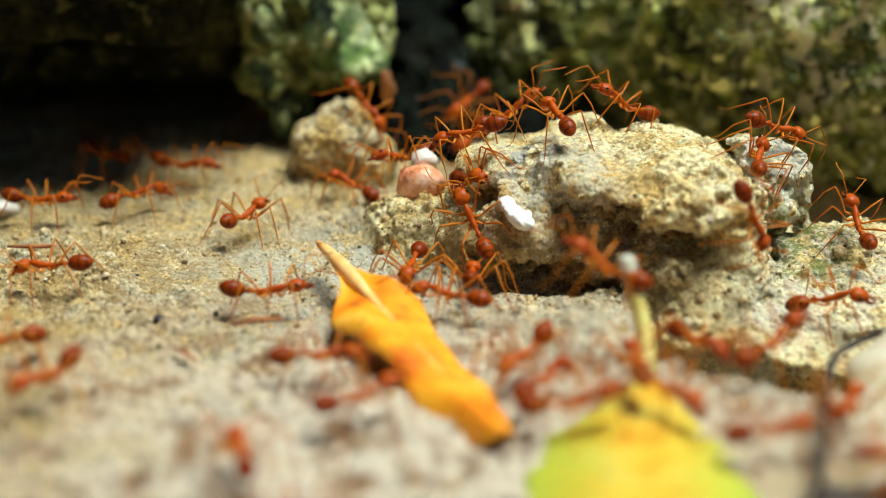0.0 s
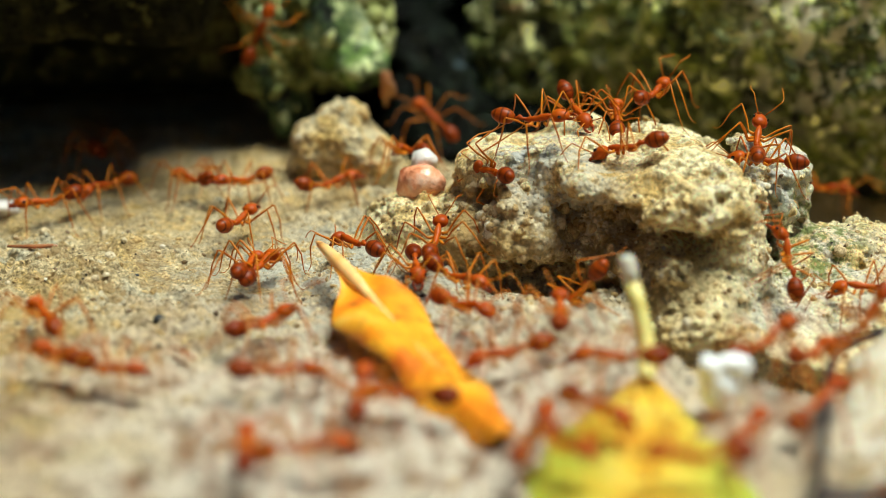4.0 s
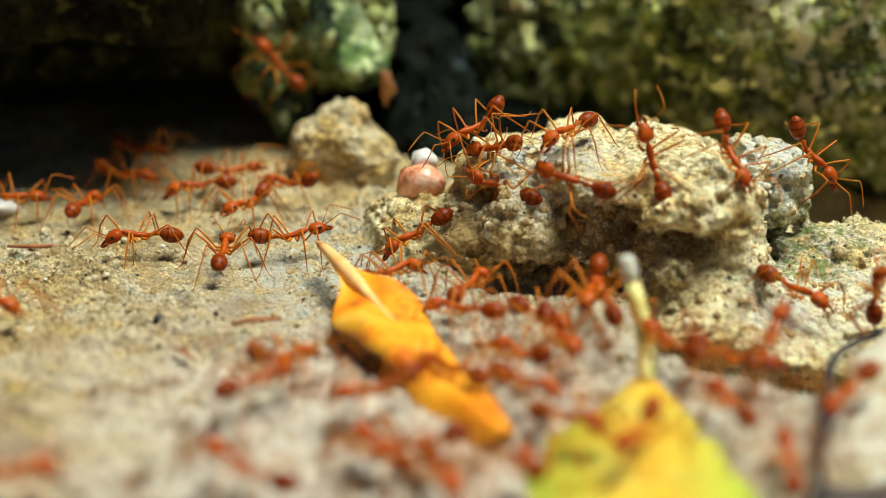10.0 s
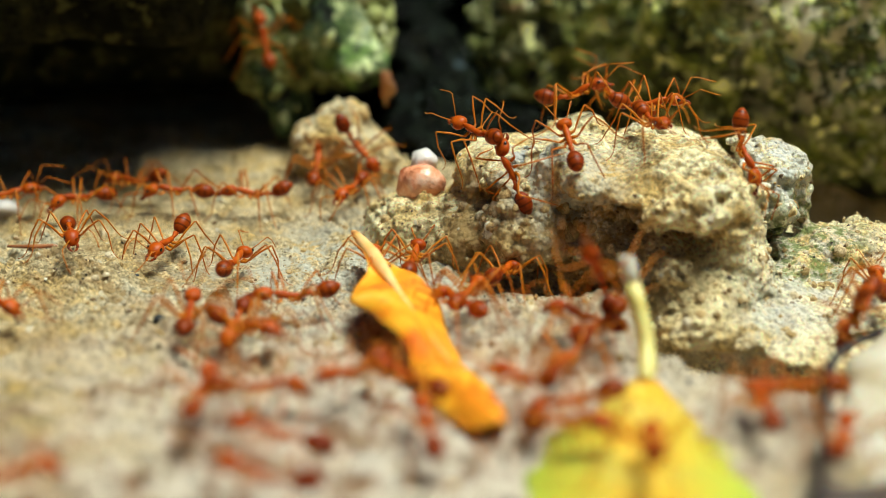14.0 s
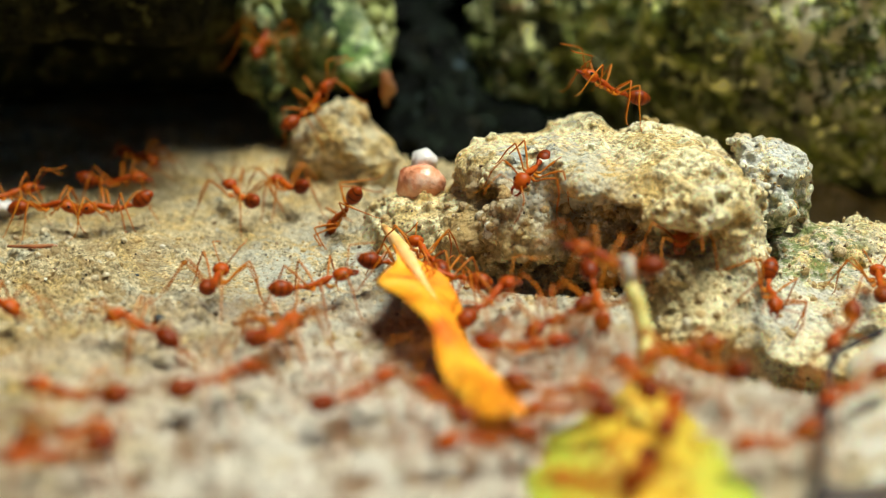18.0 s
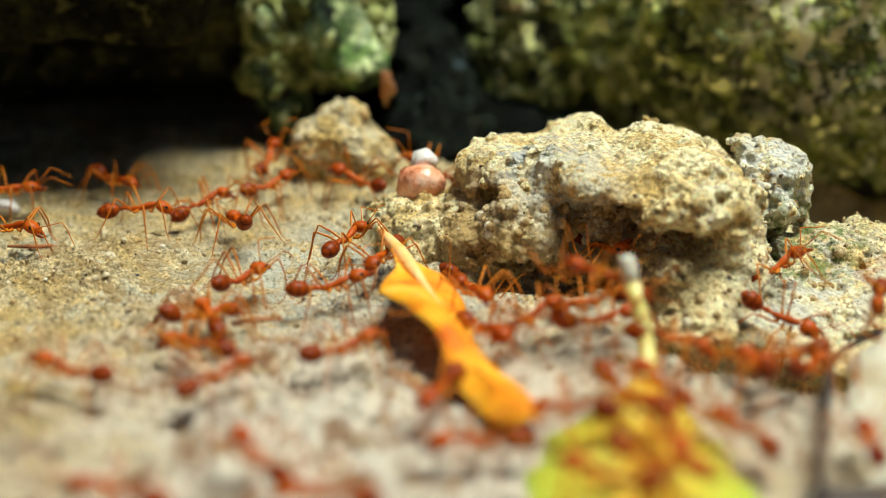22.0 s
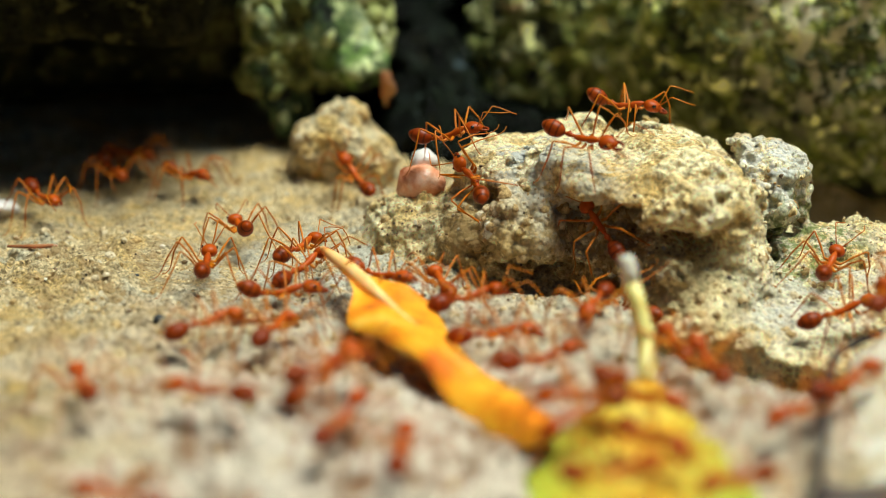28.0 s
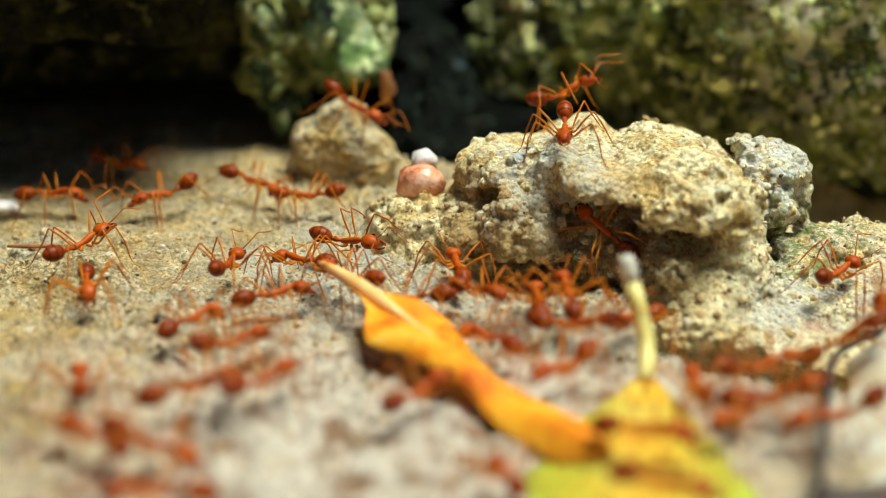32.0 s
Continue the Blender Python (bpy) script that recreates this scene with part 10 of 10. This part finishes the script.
    go(3, (0, -11.2, 50.5, -0.2, -1, -1, 24), (1.97, -11.2, 50.5, -0.2, -1, -1, 24), (2.18, -7.5, 52.2, 0.1, 2, 0, 24), (2.38, -3.7, 53.9, -0.1, 3, 3, 24), (2.59, 0, 55.6, -0.3, -2, -1, 24), (2.79, 3.8, 57.2, 0, -5, -3, 24), (2.9, 5.7, 58.1, 0.3, -4, -7, -25), (3, 7.5, 58.9, 0.9, 0, -9, -75), (6, 9.3, 61.1, 1.1, 0, -13, -37), (7, 10.7, 59.1, 1.7, 0, -9, -57), (7.5, 10.2, 59.6, 1.5, 0, -10, -20), (8, 9.6, 60.1, 1.3, -1, -12, 17), (8.5, 8.2, 59.2, 1.1, -5, -1, 57), (9, 6.9, 58.4, 0.9, 0, 9, 96), (10, 6, 56.5, 0.8, -5, 10, 97), (10.67, 9, 56.3, 1.4, 0, 8, 146), (11.33, 12.1, 56, 1.9, 2, 3, -166), (12, 15.1, 55.8, 2.2, 0, -2, -118), (12.33, 14.9, 55.7, 2.2, 2, -1, -175), (12.67, 14.7, 55.7, 2.2, 2, 1, 127), (13, 14.4, 55.6, 2.2, 0, 2, 70), (14, 13.7, 57.3, 2.1, -1, 3, 85), (15, 13.9, 57.3, 2.1, -3, 1, 29), (16, 14.1, 57.2, 2.1, -3, -2, -26), (17, 14.2, 57.1, 2.1, 0, -3, -82), (17.5, 12.2, 54.4, 2.1, 4, 4, -149), (18, 10.3, 51.7, 2.2, -1, 10, 144), (18.5, 12, 54.9, 2.1, -4, 3, 77), (19, 13.7, 58, 2, 2, -3, 11), (19.5, 13.8, 58.7, 2, -1, 0, 57), (20, 13.9, 59.4, 1.9, -2, 3, 104), (20.5, 14.3, 59.2, 2, 0, 0, 169), (21, 14.6, 59.1, 2, -2, -3, -126), (21.5, 14, 57.3, 2, -2, -2, -79), (22, 13.5, 55.5, 2.1, -1, -1, -31), (22.5, 13.5, 55.5, 2.1, 0, 1, -85), (23, 13.5, 55.5, 2.2, -1, 3, -138), (24, 12.3, 53.9, 2.2, 0, 0, 180), (25, 9.9, 54.2, 2, 0, 12, 154), (26.5, 10.2, 53.8, 2.1, -6, 4, 87), (28, 10.5, 53.4, 2.2, -1, -4, 21), (28.33, 14.5, 55, 2.1, 0, -6, 49), (28.67, 18.8, 56.6, 1.5, 0, -7, 78), (29, 22.7, 58.2, 0.2, -1, -8, 106), (30, 22.3, 58.5, 0.5, -1, -1, 86), (30.33, 21.9, 57.9, 0.6, 2, -6, 135), (30.67, 21.5, 57.3, 0.7, 1, -11, -176), (31, 21.2, 56.7, 0.8, -4, -13, -126), (31.5, 20.7, 61.4, 0.6, -3, -13, -122), (32, 20.3, 66.1, 0.6, -2, -12, -119))
    go(0, (0, 30.1, 53.3, 1.8, -3, -2, 93), (2.15, 30.1, 53.3, 1.8, -3, -2, 93), (2.36, 29.8, 57.6, 1.7, -2, -1, 93), (2.57, 29.6, 61.8, 1, -1, -3, 93), (2.79, 29.4, 66, 0.6, -2, 3, 93), (3, 29.2, 70.3, 1, 7, -16, 30), (4.5, 25.6, 68.2, 0.2, 2, -9, 65), (6, 22.1, 65.8, 0.6, 2, -1, 100), (7, 22.3, 65.1, 0.5, 2, 0, 98), (8, 22.1, 64.9, 0.5, 2, 0, 99), (9, 21.5, 68.9, 0.3, 2, -9, 101), (10, 20.6, 67.9, 0.7, 1, -1, 105), (10.5, 17.7, 68.8, 1.2, 0, 0, 102), (11, 14.8, 69.7, 1.7, -1, 0, 100), (11.5, 13.6, 69.2, 1.7, 0, -4, 33), (12, 12.4, 68.8, 1.6, 4, -4, -34), (12.5, 11.1, 69.1, 1.4, 3, 5, -101), (13, 9.8, 69.5, 1.3, -6, 8, -170), (14, 10.2, 68.4, 1.1, -6, 14, -175), (15.5, 11.4, 69.6, 1.4, -4, 6, 132), (17, 12.6, 70.8, 1.7, 4, 2, 79), (18, 14.1, 70.3, 1.7, 0, 1, 104), (19, 14.6, 71.8, 1.6, -3, 0, 165), (19.33, 14.9, 72.1, 1.6, -1, 2, -146), (19.67, 15.1, 72.3, 1.6, 1, 2, -98), (20, 15.3, 72.6, 1.7, 3, 1, -49), (20.5, 19, 74, 0.7, 1, 3, -79), (21, 22.9, 75.3, 0.9, -1, 4, -109), (22, 27.2, 76.2, 1.1, 15, 1, -151), (22.5, 25.7, 74.1, 1.3, 11, -2, -96), (23, 24, 71.9, 1.1, 6, 0, -40), (25.5, 24.9, 70.4, 0.5, 2, 3, -90), (28, 25.8, 68.1, 0.6, -4, 2, -140), (28.5, 29.2, 71.5, 1, -1, 8, -126), (29, 32.5, 74.9, 2.4, 3, 13, -111), (29.5, 32.4, 73.6, 2.2, 2, 15, -150), (30, 32.3, 72.3, 2, 1, 16, 170), (31, 33.1, 71.8, 2.3, 0, 27, 163), (31.33, 32.5, 73.5, 2.2, 18, -1, -144), (31.67, 32.1, 75.3, 2, 7, -32, -91), (32, 31.5, 77.1, 2.1, -33, -37, -19))
    go(1, (0, 30.7, 56.4, 2, 4, 1, -177), (2.25, 30.7, 56.4, 2, 4, 1, -177), (2.5, 25.7, 56.2, 0.1, -2, 6, -178), (2.75, 20.8, 56, 0.9, -2, -1, -178), (3, 15.9, 55.8, 2.1, -2, -7, -131), (4.5, 17, 56.4, 2, 1, -3, 162), (6, 18.1, 57, 1.8, -2, 1, 95), (6.5, 22.5, 59.9, 0.5, -2, -3, 84), (7, 27.1, 62.3, 0.7, -2, -7, 73), (7.5, 27.6, 64.8, 0.3, -5, -1, 114), (8, 28.2, 67.8, 0.3, -3, 5, 156), (9, 25.2, 70.3, 0.8, -6, -25, 116), (9.5, 21.3, 73.8, 1, -1, -13, 117), (10, 17.5, 77.4, 1.5, 4, -2, 120), (10.5, 15.6, 81.9, 4.6, -31, -52, 126), (11, 13.6, 86.4, 7.6, 29, -121, 44), (12, 13.4, 86.6, 7.3, 32, -111, 50), (13, 13.4, 86.8, 7.3, 36, -110, 44), (14, 13.4, 87, 7.7, 34, -115, 39), (15.5, 13.4, 85.1, 7.2, -46, -53, 160), (17, 13.4, 83.2, 6.7, 0, -22, 161), (18, 13.4, 83, 6.4, 0, -11, 168), (19, 14.9, 82.9, 5.4, 0, -36, 145), (19.5, 12.2, 81.2, 0.8, 10, -19, 80), (20, 8.7, 78.8, 0.6, -1, -3, 22), (20.33, 11.6, 79.7, 3.9, -27, -40, 27), (20.67, 14.5, 80.6, 7.1, -93, -65, 78), (21, 17.3, 81.6, 10.4, 17, -138, -47), (22, 14.7, 83.5, 10, 22, -155, -9), (22.33, 12.1, 80.4, 6.9, 71, -120, -51), (22.67, 9.6, 77.2, 3.8, -30, -44, 56), (23, 7, 74.1, 0.8, -5, -1, 39), (24, 6.9, 72.9, 0.9, 0, -4, -11), (24.33, 7, 74.2, 0.6, -4, -3, 37), (24.67, 6.9, 75.6, 0.3, -5, 0, 85), (25, 7, 77, 0.6, -4, 4, 133), (26.5, 7.1, 77, 0.5, -5, 2, 80), (28, 7.3, 77, 0.4, -4, -1, 27), (28.5, 9.2, 79.7, 0.7, -1, -3, 29), (29, 11, 82.5, 0.9, 2, -6, 31), (30, 9.9, 84.1, 1.1, 5, -7, 2), (31, 10.4, 84.3, 1, 4, -5, 11), (32, 10.6, 83.9, 0.9, 5, -6, -17))
    go(2, (0, 54.9, 90.8, -7.6, -1, -2, -147), (7.69, 54.9, 90.8, -7.6, -1, -2, -147), (7.9, 51.2, 88.4, -7.6, 0, 3, -147), (8.12, 47.6, 86, -8.2, 0, 1, -146), (8.23, 45.8, 84.8, -2.7, -52, -10, -109), (8.34, 44, 83.6, 2.7, -101, 13, -77), (8.45, 42.2, 82.4, 3, -59, -10, -108), (8.56, 40.3, 81.2, 3.3, -11, -3, -147), (8.78, 36.7, 78.8, 3.4, -33, 13, -158), (9, 33.1, 76.4, 2.6, 25, 30, -179), (9.5, 31.5, 73.4, 1.8, 12, 19, -156), (10, 29.9, 70.5, 1.3, -4, 14, -133), (12, 28.9, 71.1, 1.1, -3, 5, -178), (13, 27.6, 70.6, 0.9, -3, 0, -166), (17, 24.9, 73.1, 1.2, 1, 5, -178), (17.5, 27.7, 72, 1.1, -2, 10, -164), (18, 30.6, 70.7, 1.4, -5, 15, -150), (19, 30.4, 66.9, 1.3, 1, 7, -114), (19.33, 30.1, 65.4, 1.1, 7, 2, -54), (19.67, 29.8, 63.9, 1, 6, -5, 6), (20, 29.4, 62.5, 1.1, -1, -8, 66), (20.5, 26.3, 63.7, 0.7, 0, -2, 60), (21, 23.2, 64.7, 0.6, 0, 4, 54), (22, 20.7, 63.3, 0.8, 1, -2, 119), (22.5, 22, 65.5, 0.2, 2, -3, 82), (23, 23.8, 67.9, 0.4, 4, -4, 45), (23.5, 21.9, 63.5, 0.4, 3, 2, 50), (24, 20.1, 59.6, 1.2, 3, 9, 55), (25, 16.8, 60.4, 1.8, 2, 7, 69), (26.5, 15.4, 60, 1.9, -2, 0, 6), (28, 14, 59.6, 2, 3, -6, -58), (28.5, 12.9, 59, 2, 6, 2, -117), (29, 11.7, 58.4, 1.9, 1, 9, -177), (30, 11.6, 54, 2, 2, -1, 136), (30.5, 7.9, 55, 1.3, -3, -1, 103), (31, 4.2, 56, 0.5, -7, -4, 70), (32, 4.4, 56.5, 0.5, -4, 10, 103))
    go(3, (0, 32.9, 56.9, 2.4, 1, 1, 109), (7.87, 32.9, 56.9, 2.4, 1, 1, 109), (8.1, 31.4, 61.2, 1.9, 0, -4, 109), (8.32, 29.9, 65.4, 1, 0, 3, 109), (8.55, 28.4, 69.7, 0.8, -1, -6, 109), (8.77, 27, 73.9, 1, 5, 4, 110), (9, 25.5, 78.2, 2.5, 0, -33, 59), (10, 25.4, 77.9, 2.2, 0, -29, 58), (10.33, 25.7, 78.1, 1.6, -4, -24, 115), (10.67, 26, 78.3, 0.9, -1, -18, 169), (11, 26.3, 78.5, 0.2, 5, -17, -137), (11.5, 31.7, 78.9, 1.5, 45, -4, -143), (12, 35.5, 79.6, 5, 84, 9, -140), (13, 36, 80.9, 4.8, 86, 5, -126), (14, 36.5, 85.4, 4.2, 99, 26, -135), (17, 35.3, 79.6, 4.6, 83, 7, -126), (18, 34.5, 81.1, 3.1, 75, 9, -124), (18.33, 32, 78.6, 1.8, 50, 14, -140), (18.67, 28.2, 75.8, 0.7, 25, 12, -156), (19, 25.2, 73.8, 1.3, 1, 3, -170), (20, 25, 75, 1, 14, -5, 166), (21, 24.6, 73.5, 1.2, 1, 4, 132), (22, 23.6, 73.9, 1, -1, 3, 97), (23, 22.6, 74.9, 1, 3, 3, 96), (24, 21.6, 74.2, 1.1, 2, -1, 30), (25, 25.9, 78.1, 0.9, 0, 3, 62), (26, 31.6, 79.7, 1.3, -27, 0, 67), (27, 34.5, 81.5, 2.7, -54, 0, 72), (28, 38.1, 83.6, 5.2, -81, 2, 78), (29, 38.1, 83.6, 5.2, -81, 2, 78), (30, 38.1, 83.6, 5.2, -81, 2, 78), (31, 38.1, 83.6, 5.2, -81, 2, 78), (32, 37.2, 80.1, 5.2, -79, 4, 82))
    go(0, (0, 31.4, 52, 0.7, -2, -2, 133), (8.3, 31.4, 52, 0.7, -2, -2, 133), (8.53, 28.2, 55.4, 1.4, -2, 6, 133), (8.77, 25, 58.8, 0.4, -5, -2, 133), (8.825, 24.2, 59.6, 0.4, -9, 2, 176), (8.88, 23.4, 60.4, 0.4, -9, 7, -141), (8.94, 22.6, 61.3, 0.6, -5, 11, -98), (9, 21.8, 62.2, 0.8, 1, 12, -54), (9.5, 22.3, 60.8, 0.5, 8, 2, 16), (10, 22.9, 59.5, 0.2, 2, -8, 86), (10.5, 22.7, 62.4, 0.7, 2, -5, 90), (11, 22.5, 65.6, 0.5, 2, -1, 94), (12, 22.1, 65.7, 0.5, 2, -1, 98), (13, 22.1, 65.7, 0.6, 2, -2, 99), (14, 22.9, 67.9, 0.6, 0, -3, 92), (17, 17.6, 68.5, 1.3, 0, 5, 76), (18, 15.8, 63.3, 1.8, -4, 2, 76), (18.5, 17.1, 65.2, 1.4, 3, -5, 118), (19, 18.4, 67.2, 1.1, 3, -15, 160), (20, 18.1, 66.9, 1.2, 3, -18, 174), (21, 15.4, 70, 1.7, 0, -4, 144), (22, 15.8, 69.4, 1.7, -1, -4, 116), (23, 18.2, 71.6, 1.1, -3, -15, 175), (23.5, 17.8, 73.2, 1.3, 1, -8, 133), (24, 17.4, 74.8, 1.4, -1, 1, 93), (25, 18.1, 77.5, 1.2, 3, 2, 118), (28, 18, 79.1, 1, 1, 2, 97), (29, 18.6, 78.2, 1.4, 16, 1, 118), (29.5, 17.3, 81.3, 1, 8, -4, 164), (30, 16.2, 84.6, 1, -1, -2, -150), (31, 15.8, 86.4, 0.4, -5, -9, -127), (32, 15.8, 86.4, 0.4, -5, -9, -127))
    go(1, (0, 32.7, 54.4, 2.2, 0, -2, -176), (20.9, 32.7, 54.4, 2.2, 0, -2, -176), (21.12, 28.3, 54.2, 1.4, 1, 7, -176), (21.34, 23.9, 53.9, -0.2, 1, 2, -176), (21.56, 19.5, 53.6, 1.4, -1, -4, -176), (21.78, 15.1, 53.4, 2.3, 0, -1, -176), (22, 10.8, 53.1, 2, 2, 3, 142), (22.33, 13.3, 57.6, 1.8, 2, 3, 127), (22.67, 16, 62.2, 1.7, 2, 2, 111), (23, 18.5, 66.7, 1.2, 2, 1, 96), (23.33, 19, 67.4, 1.1, 4, -3, 145), (23.67, 19.4, 68.1, 0.9, 2, -7, -165), (24, 19.8, 68.8, 0.7, -2, -8, -115), (25, 17.7, 67.6, 1.3, 2, -15, 175), (26.5, 18.6, 71.1, 0.8, 3, -10, 138), (28, 20, 74.6, 1.1, 0, -5, 101), (29, 20.9, 73.3, 1.2, -4, -1, 114), (30, 21.1, 72.9, 1.1, -5, 5, 124), (31, 20.9, 73.3, 1.2, -4, -1, 114), (31.5, 22.7, 71.9, 0.7, -3, -12, 53), (32, 24.4, 70.2, 0.6, 8, -16, -10))
    go(2, (0, -8.3, 48.3, -0.1, -2, 3, 155), (21.32, -8.3, 48.3, -0.1, -2, 3, 155), (21.54, -12.4, 50.2, 0.1, -1, -2, 155), (21.77, -16.6, 52.1, 0.5, -2, 2, 155), (22, -20.7, 54, 0.7, 3, -3, 163), (23, -20.3, 54.4, 0.6, 0, 3, 148), (24, -20.6, 54.2, 0.7, 3, 3, 145), (25, -20.6, 54.2, 0.7, 3, 3, 145), (28, -20.3, 53.1, 0.8, 2, -1, 155), (29, -20.4, 53.3, 0.9, 2, -5, 154), (29.33, -20.7, 53.4, 0.8, 2, -3, 103), (29.67, -21.1, 53.6, 0.8, 0, -2, 52), (30, -21.4, 53.7, 0.7, -2, -3, 1), (30.33, -20.2, 54.1, 0.6, -3, -1, 61), (30.67, -19.1, 54.5, 0.6, -1, 1, 120), (31, -17.9, 54.9, 0.5, 1, 0, 180), (32, -18.1, 54.6, 0.5, 0, -5, -171))
    go(3, (0, 54.8, 90.9, -7.7, 0, -3, -153), (27.83, 54.8, 90.9, -7.7, 0, -3, -153), (28.07, 50.7, 88.8, -7.5, -1, 4, -153), (28.3, 46.6, 86.8, -8, -2, 0, -153), (28.42, 44.5, 85.7, -2.4, -41, -27, -120), (28.53, 42.4, 84.7, 3.1, -92, -22, -74), (28.65, 40.3, 83.6, 3.3, -21, -22, -120), (28.77, 38.3, 82.6, 3.4, 34, 16, -138), (28.88, 36.2, 81.5, 3.1, 23, -15, -89), (29, 34.1, 80.5, 2.8, -11, -24, -28), (29.33, 34.1, 79.7, 2.9, 14, -22, -88), (29.67, 34.1, 78.8, 2.9, 25, -1, -140), (30, 34, 78, 3, 16, 20, 168), (30.33, 31.5, 78.1, 1.4, 22, 37, 130), (30.67, 25.1, 77.8, 0.7, 11, 53, 82), (31, 21.8, 78.7, 2.7, -20, 55, 16), (32, 23.5, 74.2, 1.1, 3, -6, 18))
    for seed, (body, rows) in enumerate(colony):
        walk(body, placed(rows))
        step_legs(body, rows, seed)


motions()
